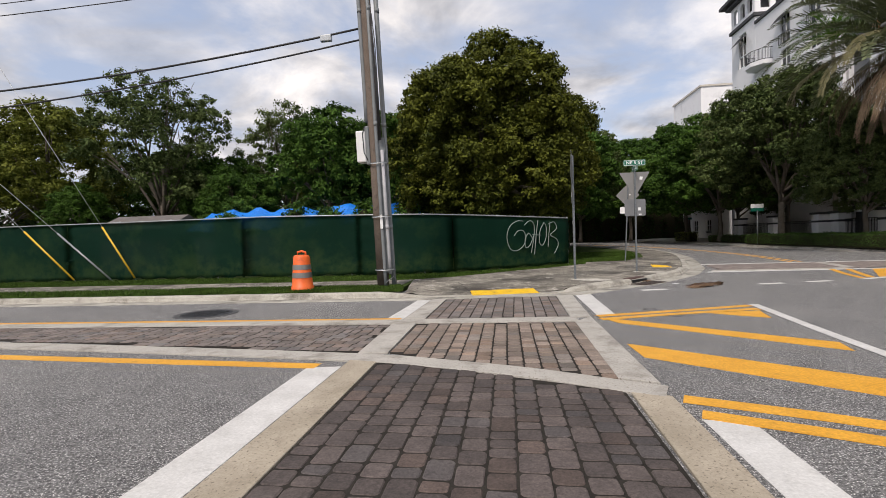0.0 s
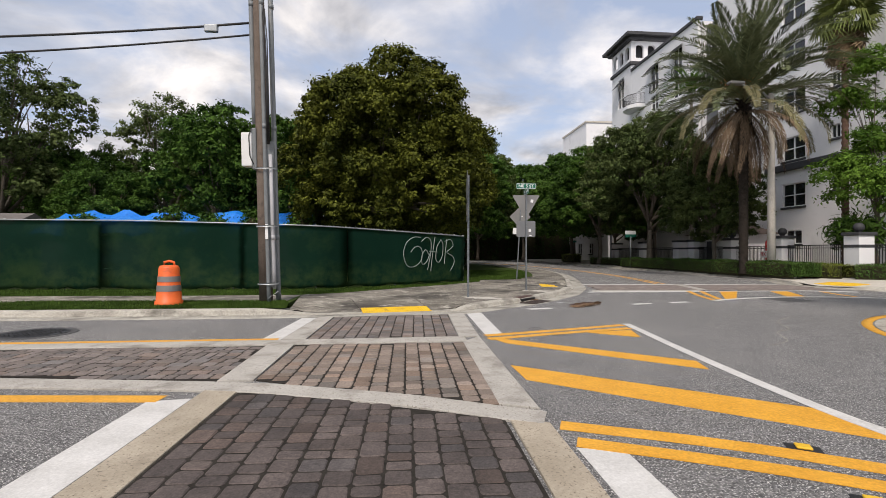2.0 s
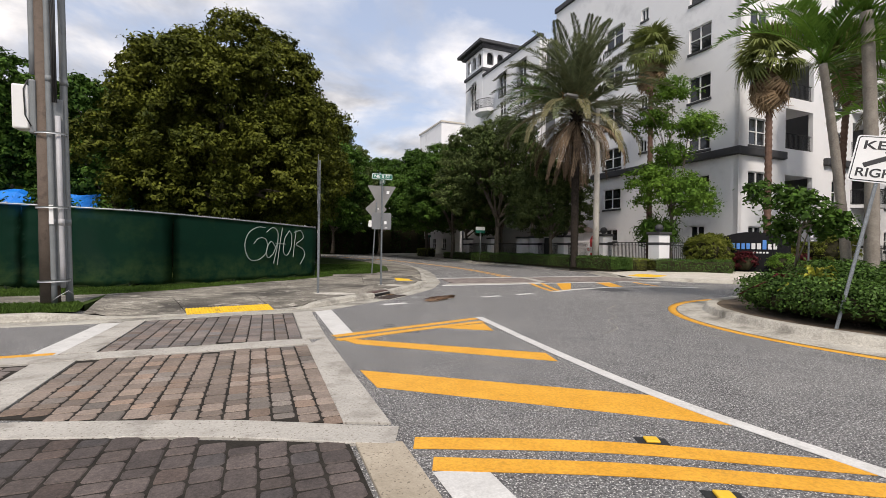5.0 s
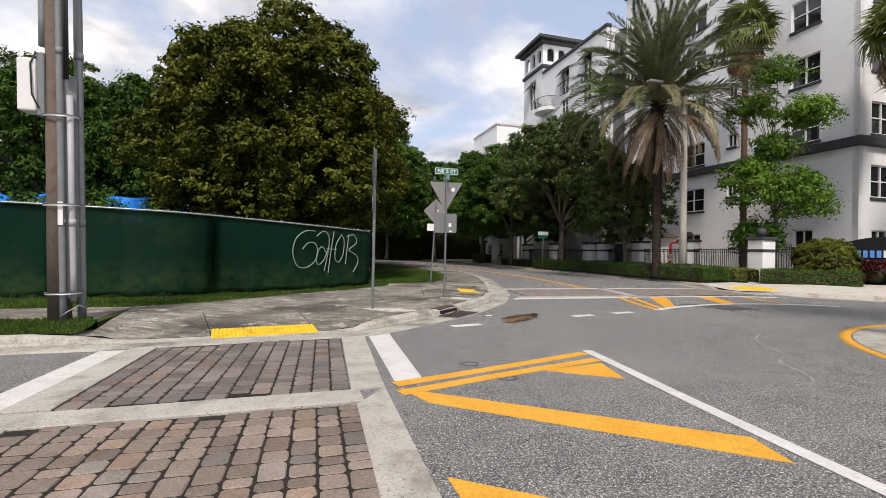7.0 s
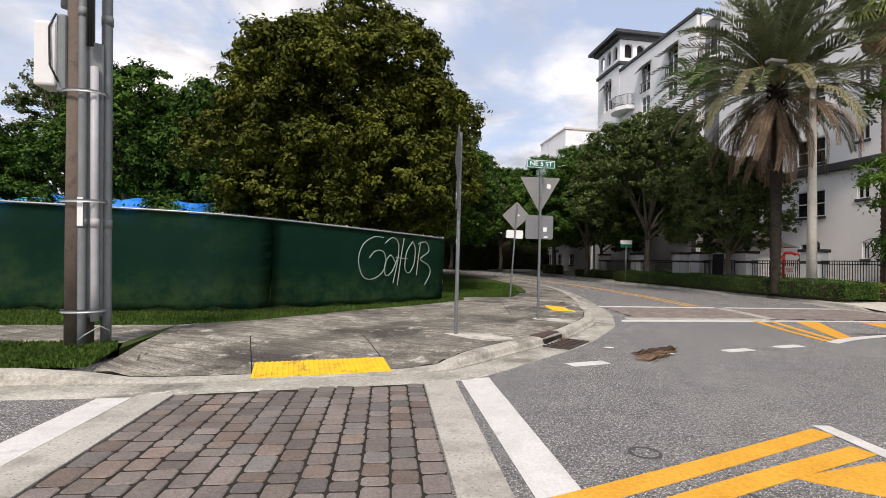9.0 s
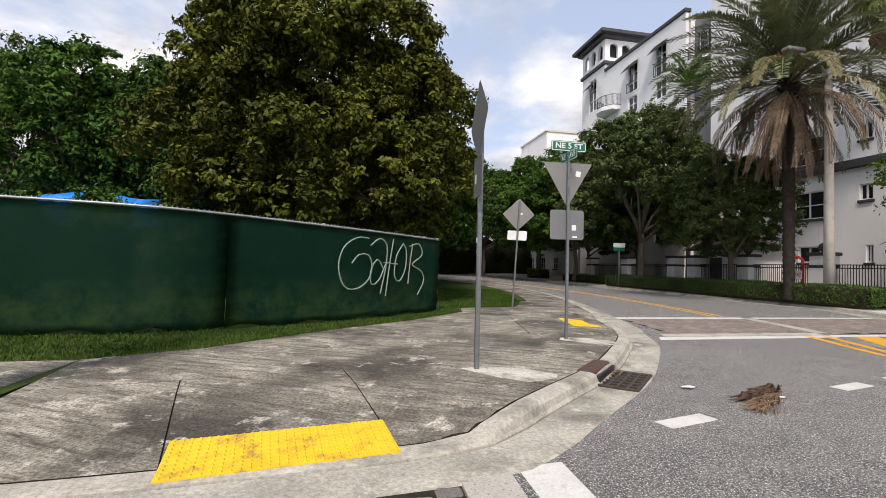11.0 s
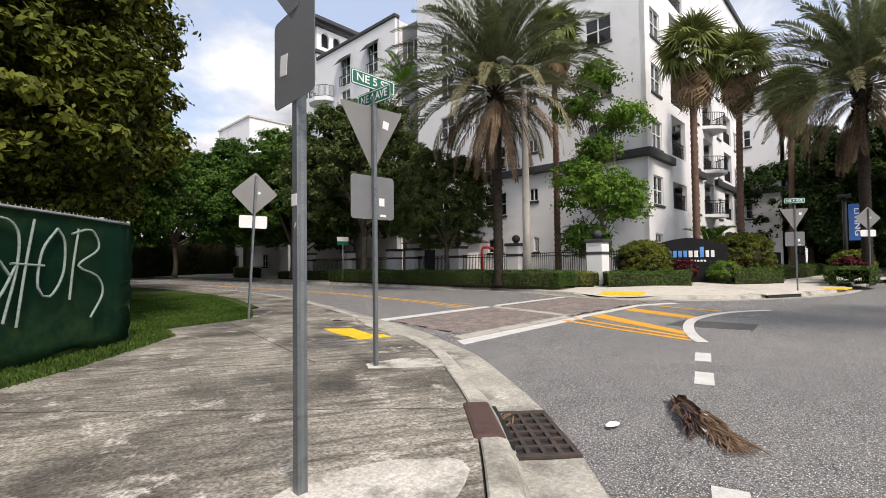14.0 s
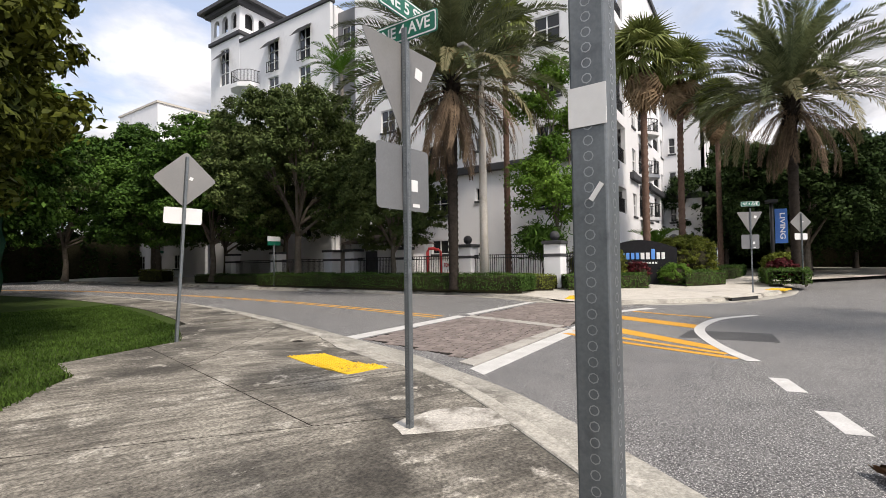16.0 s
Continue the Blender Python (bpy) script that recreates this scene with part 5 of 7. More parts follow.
for z0, z1, r in ((0.34, 0.48, 0.262), (0.56, 0.69, 0.246)):
    bm = bmesh.new(); bmesh.ops.create_cone(bm, cap_ends=False, segments=28, radius1=r, radius2=r - 0.008, depth=z1 - z0, matrix=pose(0, 0, (z0 + z1) / 2))
    part("reflective_band", bm, "sign_back", drum, "grey reflective band")
bm = bmesh.new(); tube(bm, [(-0.12, 0, 0.93), (-0.11, 0, 1.02), (0, 0, 1.05), (0.11, 0, 1.02), (0.12, 0, 0.93)], 0.028, 8)
part("handle", bm, "orange", drum)

# palm husk lying in the road
husk = thing("palm_husk", "torn brown fibrous palm frond sheath lying on the road", "palm debris", at=(5.25, 13.05, 0.008))
rnd = random.Random(12)
def along(d, w, n, z0, r):
    """Loose fibres strewn along a strand that starts at the stem end."""
    fb = bmesh.new()
    d = Vector((*d, 0)); q = Vector((-d.y, d.x, 0)).normalized()
    for i in range(n):
        t = rnd.random() ** 0.8
        o = d * t + q * rnd.gauss(0, w * (0.5 + 0.6 * t)) + Vector((0, 0, z0 + 0.05 * math.sin(3.1 * t) * rnd.random()))
        v = (d.normalized() + q * rnd.gauss(0, 0.14 + 0.12 * t)) * rnd.uniform(0.1, 0.32)
        tube(fb, [o, o + v * 0.5 + Vector((0, 0, rnd.uniform(0, 0.012))), o + v], [r * rnd.uniform(0.6, 1.3)] * 2 + [r * 0.3], 4)
    return fb
tagged(part("fibre_mass", along((-0.86, -0.62), 0.055, 230, 0.012, 0.007), "husk", husk, "frayed tan fibres"), kind="stuff")
tagged(part("fibre_mass", along((-0.72, -0.34), 0.03, 90, 0.02, 0.008), "rust", husk, "dark brown fibres"), kind="stuff")
for dx, dy, w, l in ((-0.88, -0.42, 0.1, 0.95), (-0.82, -0.52, 0.05, 0.7)):
    bm = bmesh.new()
    n = 14
    ang = math.degrees(math.atan2(dy, dx))
    rows = []
    for i in range(n + 1):
        t = i / n
        ww = w * math.sin(math.pi * (0.2 + 0.72 * t)) * (1 + 0.18 * math.sin(i * 2.3))
        rows.append([bm.verts.new(pose(0.02, 0.03, 0.012, 0, 0, ang) @ Vector((l * t, ww * (k - 2) / 2 + 0.03 * math.sin(4 * t), 0.055 * abs(k - 2) / 2 + 0.012 * math.sin(i * 1.7)))) for k in range(5)])
    for u, v in zip(rows, rows[1:]):
        for k in range(4):
            bm.faces.new((u[k], v[k], v[k + 1], u[k + 1])).smooth = True
    bmesh.ops.solidify(bm, geom=bm.faces[:], thickness=0.012)
    part("sheath", bm, "husk", husk)
for x, y, s in ((4.62, 12.62, 0.13), (4.95, 12.72, 0.06), (4.2, 13.24, 0.09)):
    bm = bmesh.new()
    bmesh.ops.create_icosphere(bm, subdivisions=2, radius=s, matrix=Matrix.Diagonal((1, 0.55, 0.05, 1)))
    for v in bm.verts:
        v.co += v.co * 0.35 * noise.noise(v.co * 14)
    ob = part("paper_scrap", bm, "sign_white"); ob.location = (x, y, 0.03)
    tagged(ob, "crumpled white paper scrap on the asphalt", "litter")

# ---- the apartment building ----
def wall_grid(x0, x1, z0, z1, openings, y0, y1):
    """One closed plate between two depths, with rectangular holes through it."""
    xs = sorted({x0, x1, *[v for o in openings for v in o[:2]]})
    zs = sorted({z0, z1, *[v for o in openings for v in o[2:4]]})
    solid = [[not any(o[0] < (xa + xb) / 2 < o[1] and o[2] < (za + zb) / 2 < o[3] for o in openings) for za, zb in zip(zs, zs[1:])] for xa, xb in zip(xs, xs[1:])]
    bm = bmesh.new()
    grid = {}
    def vert(i, y, j):
        if (i, y, j) not in grid:
            grid[i, y, j] = bm.verts.new((xs[i], y, zs[j]))
        return grid[i, y, j]
    nx, nz = len(xs) - 1, len(zs) - 1
    for i in range(nx):
        for j in range(nz):
            if not solid[i][j]:
                continue
            bm.faces.new((vert(i, y0, j), vert(i + 1, y0, j), vert(i + 1, y0, j + 1), vert(i, y0, j + 1)))
            bm.faces.new((vert(i, y1, j), vert(i, y1, j + 1), vert(i + 1, y1, j + 1), vert(i + 1, y1, j)))
            if i == 0 or not solid[i - 1][j]:
                bm.faces.new((vert(i, y0, j), vert(i, y0, j + 1), vert(i, y1, j + 1), vert(i, y1, j)))
            if i == nx - 1 or not solid[i + 1][j]:
                bm.faces.new((vert(i + 1, y0, j), vert(i + 1, y1, j), vert(i + 1, y1, j + 1), vert(i + 1, y0, j + 1)))
            if j == 0 or not solid[i][j - 1]:
                bm.faces.new((vert(i, y0, j), vert(i, y1, j), vert(i + 1, y1, j), vert(i + 1, y0, j)))
            if j == nz - 1 or not solid[i][j + 1]:
                bm.faces.new((vert(i, y0, j + 1), vert(i + 1, y0, j + 1), vert(i + 1, y1, j + 1), vert(i, y1, j + 1)))
    return bm

def facade(parent, name, m, length, z0, z1, openings, material="stucco", th=0.3):
    """A wall in its own x-z plane, outside towards -y, with openings (x0, x1, z0, z1) cut through."""
    bm = wall_grid(0.0, length, z0, z1, openings, 0.0, th)
    ob = part(name, bm, material, parent)
    ob.matrix_local = m
    return ob

def window(parent, m, w, h, cols=2, rows=2, sill=True):
    """A white-framed sash window; m is the middle of its lower edge on the wall's face."""
    f = 0.07
    panes = [(-w / 2 + w * i / cols + (f if i == 0 else 0.04), -w / 2 + w * (i + 1) / cols - (f if i == cols - 1 else 0.04), h * j / rows + (f if j == 0 else 0.03), h * (j + 1) / rows - (f if j == rows - 1 else 0.03)) for i in range(cols) for j in range(rows)]
    bm = wall_grid(-w / 2, w / 2, 0, h, panes, 0.08, 0.2)
    fr = part("window", bm, "frame_white", parent, "white-framed sash window")
    fr.matrix_local = m
    bm = bmesh.new(); box(bm, -w / 2 + f, 0.14, f, w / 2 - f, 0.15, h - f)
    part("pane", bm, "glass", fr)
    if sill:
        bm = bmesh.new(); box(bm, -w / 2 - 0.08, -0.08, -0.16, w / 2 + 0.08, 0.06, 0.0, 0.02)
        part("sill", bm, "trim_dark", fr, "dark grey sill")
    return fr

def railing(parent, pts, h, m=None, label="black metal balcony railing"):
    bm = bmesh.new()
    for z in (0.08, h):
        tube(bm, [(x, y, z) for x, y in pts], 0.03, 6)
    for (x0, y0), (x1, y1) in zip(pts, pts[1:]):
        n = max(1, int(math.hypot(x1 - x0, y1 - y0) / 0.13))
        for k in range(n):
            t = k / n
            x, y = x0 + (x1 - x0) * t, y0 + (y1 - y0) * t
            box(bm, x - 0.012, y - 0.012, 0.08, x + 0.012, y + 0.012, h)
    ob = tagged(part("railing", bm, "black", parent), label, kind="stuff")
    if m:
        ob.matrix_local = m
    return ob

def awning(parent, m, w):
    bm = bmesh.new()
    vs = [bm.verts.new(p) for p in ((-w / 2, 0, 0), (w / 2, 0, 0), (w / 2, -0.9, -1.05), (-w / 2, -0.9, -1.05))]
    bm.faces.new(vs)
    bmesh.ops.solidify(bm, geom=bm.faces[:], thickness=0.06)
    ob = part("awning", bm, "trim_dark", parent, "dark sloping window awning")
    ob.matrix_local = m
    return ob

block = thing("apartment_building", "white stucco apartment building with dark bands and white-framed windows", "apartment building")
BX, BY, FL = 28.1, 21.2, 3.4
TOPS = [6.5 + FL * i for i in range(5)]
WEST = pose(BX, 61.5, 0, 0, 0, -90)      # the wall's x runs south
def wy(y):
    return 61.5 - y
# west face of the near wing
cols = [(23.2, 24.9, 1.7), (28.55, 29.25, 0.9), (31.2, 33.2, 1.7)]
op = []
for ya, yb, h in cols:
    for t in TOPS:
        op.append((wy(yb), wy(ya), t - h, t))
    op.append((wy(yb) + 0.3, wy(ya) - 0.3 if yb - ya > 1 else wy(ya), 2.1, 3.1))
for ya, yb in ((36.2, 37.6),):
    for t in TOPS:
        op.append((wy(yb), wy(ya), t - 1.7, t))
shift = WEST @ pose(wy(40.3), 0, 0)
op2 = [(a - wy(40.3), b - wy(40.3), c, d) for a, b, c, d in op]
facade(block, "wall_west", shift, 40.3 - BY, 0, 25.0, op2)
for a, b, c, d in op2:
    window(block, shift @ pose((a + b) / 2, 0, c), b - a, d - c, 2, 2 if d - c > 1 else 1)
# south face
SOUTH = pose(BX, BY, 0)
ops = [(0.9, 2.6, t - 1.75, t) for t in TOPS] + [(1.0, 2.3, 2.0, 3.0)]
bal = [(4.5, 7.4, 4.75, 6.5)] + [(4.5, 7.4, 8.25 + FL * i, 10.9 + FL * i) for i in range(4)]
far = []
for x0 in (9.6, 16.2, 22.5, 30.0):
    far += [(x0, x0 + 1.2, t - 1.7, t) for t in TOPS] + [(x0, x0 + 1.2, 1.6, 3.0)]
bal2 = []
for x0 in (12.0, 18.5, 25.5):
    bal2 += [(x0, x0 + 2.8, 4.9 + FL * i, 7.4 + FL * i) for i in range(5)]
facade(block, "wall_south", SOUTH, 46, 0, 25.0, ops + bal + far + bal2)
for a, b, c, d in ops + far:
    window(block, SOUTH @ pose((a + b) / 2, 0, c), b - a, d - c, 2, 2)
for a, b, c, d in bal + bal2:
    bm = bmesh.new()
    # back wall much darker than the facade: the recess's shade is in its colour
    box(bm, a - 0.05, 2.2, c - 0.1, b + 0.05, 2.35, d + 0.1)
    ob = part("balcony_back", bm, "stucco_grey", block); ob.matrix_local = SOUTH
    bm = bmesh.new(); box(bm, a - 0.1, 0.31, c - 0.2, b + 0.1, 2.2, c - 0.001)
    ob = part("balcony_floor", bm, "stucco", block); ob.matrix_local = SOUTH
    bm = bmesh.new(); box(bm, a - 0.1, 0.31, d + 0.001, b + 0.1, 2.2, d + 0.2)
    ob = part("balcony_ceiling", bm, "stucco", block); ob.matrix_local = SOUTH
    bm = bmesh.new(); box(bm, a + 0.4, 2.12, c, b - 0.4, 2.19, min(d - 0.2, c + 2.2))
    ob = part("balcony_door", bm, "glass", block, "dark glass balcony door"); ob.matrix_local = SOUTH
    railing(block, [(a, 0.12), (b, 0.12)], 1.05, SOUTH @ pose(0, 0, c))
for x0 in (12.0, 25.5):
    for i in range(5):
        bm = bmesh.new()
        prism(bm, [(x0 - 0.2 + 3.2 * k / 10, -1.3 * math.sin(math.pi * k / 10)) for k in range(11)], 4.65 + FL * i, 4.88 + FL * i)
        ob = part("balcony_slab", bm, "stucco", block, "curved balcony slab"); ob.matrix_local = SOUTH
        railing(block, [(x0 - 0.15 + 3.1 * k / 10, -1.22 * math.sin(math.pi * k / 10)) for k in range(11)], 1.05, SOUTH @ pose(0, 0, 4.88 + FL * i))
# a wing that stands forward further east
wing = pose(BX + 23.9, BY - 0.02, 0, 0, 0, -90)
wing_ops = [(0.5, 1.1, z, z + 1.6) for z in (2.0, 5.2, 8.6, 12.0)]
facade(block, "wing_wall", wing, 3.6, 0, 17.0, wing_ops)
for a, b, c, d in wing_ops:
    window(block, wing @ pose((a + b) / 2, 0, c), b - a, d - c, 1, 2)
facade(block, "wing_wall", pose(BX + 23.9, BY - 3.62, 0), 14, 0, 17.0, [(x0, x0 + 1.4, z, z + 1.7) for x0 in (2, 6, 10) for z in (2.0, 5.2, 8.6, 12.0)])
for x0 in (2, 6, 10):
    for z in (2.0, 5.2, 8.6, 12.0):
        window(block, pose(BX + 24.6 + x0, BY - 3.62, z), 1.4, 1.7, 2, 2)
bm = bmesh.new(); box(bm, BX + 23.4, BY - 4.1, 17.0, BX + 38.4, BY - 0.03, 17.5, 0.06); part("eaves", bm, "trim_dark", block, "dark grey eaves")
# dark bands
def band_box(x0, y0, z0, x1, y1, z1):
    bm = bmesh.new(); box(bm, x0, y0, z0, x1, y1, z1, 0.06)
    return part("band", bm, "trim_dark", block, "dark grey moulded band")
band_box(BX - 0.3, BY - 0.25, 7.45, BX + 0.02, 34.6, 7.95)
band_box(BX - 0.28, BY - 0.3, 7.44, BX + 4.3, BY + 0.02, 7.94)
band_box(BX + 8.6, BY - 0.3, 7.44, BX + 11.6, BY + 0.02, 7.94)
band_box(BX + 23.6, BY - 3.9, 7.44, BX + 23.88, BY - 0.3, 7.94)
band_box(BX + 15, BY - 0.3, 7.44, BX + 23.6, BY + 0.02, 7.94)
band_box(BX + 8.6, BY - 0.3, 14.2, BX + 11.6, BY + 0.02, 14.7)
band_box(BX - 0.2, BY - 0.2, 24.9, BX + 46, BY + 0.5, 25.4)
band_box(BX - 0.2, BY + 0.5, 24.9, BX + 0.5, 40.4, 25.4)
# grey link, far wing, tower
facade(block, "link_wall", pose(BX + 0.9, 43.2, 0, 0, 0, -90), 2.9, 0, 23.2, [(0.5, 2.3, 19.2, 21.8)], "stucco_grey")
window(block, pose(BX + 0.9, 41.8, 19.2, 0, 0, -90), 1.8, 2.6, 2, 2)
bm = bmesh.new(); prism(bm, [(BX + 0.9, 40.5), (BX + 0.2, 40.5), (BX - 0.4, 41.1), (BX - 0.5, 41.8), (BX - 0.4, 42.5), (BX + 0.2, 43.1), (BX + 0.9, 43.1)], 18.9, 19.18); part("balcony_slab", bm, "stucco", block)
railing(block, [(BX + 0.2, 40.5), (BX - 0.35, 41.1), (BX - 0.45, 41.8), (BX - 0.35, 42.5), (BX + 0.2, 43.1)], 1.05, pose(0, 0, 19.18))
wing = pose(BX, 56.3, 0, 0, 0, -90)
ow = []
for yc in (50.9, 46.5):
    for i in range(6):
        t = 22.6 - FL * i
        ow.append((56.3 - yc - 0.75, 56.3 - yc + 0.75, t - (2.9 if i % 2 == 0 else 1.7), t))
facade(block, "wing_wall", wing, 13.1, 0, 24.0, ow)
for a, b, c, d in ow:
    window(block, wing @ pose((a + b) / 2, 0, c), b - a, d - c, 2, 3 if d - c > 2 else 2, sill=False)
    if d - c > 2:
        awning(block, wing @ pose((a + b) / 2, -0.02, d + 0.15), 1.9)
        bm = bmesh.new(); box(bm, (a + b) / 2 - 0.85, -0.2, c, (a + b) / 2 + 0.85, -0.14, c + 0.06); box(bm, (a + b) / 2 - 0.85, -0.2, c + 0.95, (a + b) / 2 + 0.85, -0.14, c + 1.0)
        for k in range(7):
            box(bm, (a + b) / 2 - 0.84 + k * 0.275, -0.19, c, (a + b) / 2 - 0.8 + k * 0.275, -0.15, c + 0.96)
        r = part("railing", bm, "black", block, "black window railing"); r.matrix_local = wing; tagged(r, "black window railing", kind="stuff")
band_box(BX - 0.15, 43.1, 23.9, BX + 0.5, 56.28, 24.25)
bm = bmesh.new(); box(bm, BX + 0.5, 43.2, 0, BX + 18, 54.9, 23.8); part("wing_core", bm, "stucco", block)
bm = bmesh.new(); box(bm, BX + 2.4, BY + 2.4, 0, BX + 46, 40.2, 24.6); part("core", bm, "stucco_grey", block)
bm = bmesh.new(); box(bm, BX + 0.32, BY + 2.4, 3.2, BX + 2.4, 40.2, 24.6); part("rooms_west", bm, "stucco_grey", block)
TW = pose(BX - 0.02, 61.5, 0, 0, 0, -90)
def arch(parent, m, w, h, th=0.3):
    """The curved head of an arched opening, filling the corners of a square one, and a dark sheet for the unlit room
    behind.
    """
    bm = bmesh.new()
    n = 14
    for y in (0.0, th):
        a = [bm.verts.new((-w / 2 * math.cos(math.pi * k / n), y, h - w / 2 + w / 2 * math.sin(math.pi * k / n))) for k in range(n + 1)]
        b = [bm.verts.new((v.co.x, y, h)) for v in a]
        for k in range(n):
            bm.faces.new((a[k], a[k + 1], b[k + 1], b[k]))
    bm.verts.ensure_lookup_table()
    q = 2 * (n + 1)
    for k in range(n):
        bm.faces.new((bm.verts[k], bm.verts[k + 1], bm.verts[q + k + 1], bm.verts[q + k]))
    bmesh.ops.recalc_face_normals(bm, faces=bm.faces)
    ob = part("arched_window", bm, "stucco", parent, "arched belvedere opening"); ob.matrix_local = m
    # dark sheet behind the arch, coloured as the room's shade
    bm = bmesh.new(); box(bm, -w / 2 - 0.1, 0.7, -0.1, w / 2 + 0.1, 0.75, h + 0.1)
    part("shutter", bm, "trim_dark", ob)
    return ob
facade(block, "tower_west", TW, 5.2, 0, 27.9, [(1.7, 3.3, 20.2, 24.0)] + [(0.55 + 1.55 * k, 1.55 + 1.55 * k, 25.7, 27.4) for k in range(3)])
window(block, TW @ pose(2.5, 0, 20.2), 1.6, 3.8, 2, 3, sill=False)
awning(block, TW @ pose(2.5, -0.02, 23.7), 2.0)
facade(block, "tower_south", pose(BX + 0.29, 56.31, 0), 4.9, 0, 27.9, [(0.3 + 1.55 * k, 1.3 + 1.55 * k, 25.7, 27.4) for k in range(3)])
for k in range(3):
    arch(block, TW @ pose(1.05 + 1.55 * k, 0, 25.7), 1.0, 1.7)
for k in range(3):
    arch(block, pose(BX + 1.09 + 1.55 * k, 56.31, 25.7), 1.0, 1.7)
band_box(BX - 0.25, 56.05, 24.8, BX + 5.4, 61.7, 25.2)
bm = bmesh.new(); box(bm, BX - 0.5, 55.8, 27.8, BX + 5.7, 62.0, 28.2, 0.08); part("eave_moulding", bm, "trim_dark", block)
bm = bmesh.new()
lo = [bm.verts.new(p) for p in ((BX - 1.0, 55.3, 28.2), (BX + 6.2, 55.3, 28.2), (BX + 6.2, 62.5, 28.2), (BX - 1.0, 62.5, 28.2))]
md = [bm.verts.new((v.co.x, v.co.y, 28.55)) for v in lo]
hi = [bm.verts.new(p) for p in ((BX + 2.2, 58.5, 29.6), (BX + 3.0, 58.5, 29.6), (BX + 3.0, 59.3, 29.6), (BX + 2.2, 59.3, 29.6))]
for a, b in ((lo, md), (md, hi)):
    for k in range(4):
        bm.faces.new((a[k], a[(k + 1) % 4], b[(k + 1) % 4], b[k]))
bm.faces.new(lo[::-1]); bm.faces.new(hi)
part("tower_roof", bm, "trim_dark", block, "dark hipped tower roof with deep eaves")
bm = bmesh.new(); prism(bm, [(BX + 0.3, 53.0), (BX - 0.9, 53.2), (BX - 1.6, 54.2), (BX - 1.6, 55.3), (BX - 0.9, 56.3), (BX, 56.5)], 18.6, 19.0); part("balcony_slab", bm, "stucco", block)
railing(block, [(BX + 0.2, 53.0), (BX - 0.9, 53.2), (BX - 1.55, 54.2), (BX - 1.55, 55.3), (BX - 0.9, 56.2), (BX, 56.4)], 1.2, pose(0, 0, 19.0))

# low wing along the north street
LOW = pose(BX - 0.4, 100.0, 0, 0, 0, -90)
lo_ops = [(2.0 + 4.2 * k, 3.5 + 4.2 * k, z, z + 1.6) for k in range(8) for z in (1.2, 4.6, 8.0)]
facade(block, "wing_wall", LOW, 38.0, 0, 11.0, lo_ops)
for a, b, c, d in lo_ops:
    window(block, LOW @ pose((a + b) / 2, 0, c), b - a, d - c, 2, 2)
band_box(BX - 0.65, 62.1, 11.0, BX + 0.3, 100.0, 11.4)
bm = bmesh.new(); box(bm, BX + 0.3, 62.6, 0, BX + 12, 99.8, 10.9); part("wing_core", bm, "stucco_grey", block)

portico = thing("white_portico", "small white portico with two columns far down the street", "portico", at=(20.6, 90.5, 0.1), rz=-20)
for x in (-1.2, 1.2):
    bm = bmesh.new(); box(bm, x - 0.3, -0.3, 0, x + 0.3, 0.3, 3.4, 0.03); part("column", bm, "stucco", portico)
bm = bmesh.new(); box(bm, -1.7, -0.5, 3.4, 1.7, 1.6, 4.0, 0.05); part("lintel", bm, "stucco", portico)
bm = bmesh.new(); box(bm, -1.5, 1.3, 0, 1.5, 1.5, 3.39); part("door", bm, "trim_dark", portico)

gate = thing("entrance_lodge", "small white lodge with a brown tiled hip roof behind the fence", "lodge", at=(24.8, 34.2, 0.2))
bm = bmesh.new(); box(bm, -1.6, -1.8, 0, 1.6, 1.8, 2.7); part("wall", bm, "stucco", gate)
bm = bmesh.new(); box(bm, -1.62, -0.5, 0, -1.58, 0.5, 2.1); part("door", bm, "trim_dark", gate)
bm = bmesh.new()
lo = [bm.verts.new(p) for p in ((-2.2, -2.4, 2.6), (2.2, -2.4, 2.6), (2.2, 2.4, 2.6), (-2.2, 2.4, 2.6))]
hi = [bm.verts.new(p) for p in ((0, -0.6, 3.6), (0, 0.6, 3.6))]
bm.faces.new((lo[0], lo[1], hi[0])); bm.faces.new((lo[1], lo[2], hi[1], hi[0])); bm.faces.new((lo[2], lo[3], hi[1])); bm.faces.new((lo[3], lo[0], hi[0], hi[1])); bm.faces.new(lo[::-1])
part("roof", bm, "roof_brown", gate)

white_block = thing("white_building", "plain white flat-roofed building in the distance", "building", at=(45.0, 95, 0))
bm = bmesh.new(); box(bm, -7, 0, 0, 12, 14, 28.6); part("wall", bm, "stucco", white_block)
bm = bmesh.new(); box(bm, -7.2, -0.2, 28.61, 12.2, 14.2, 28.95); part("roof", bm, "concrete_new", white_block)

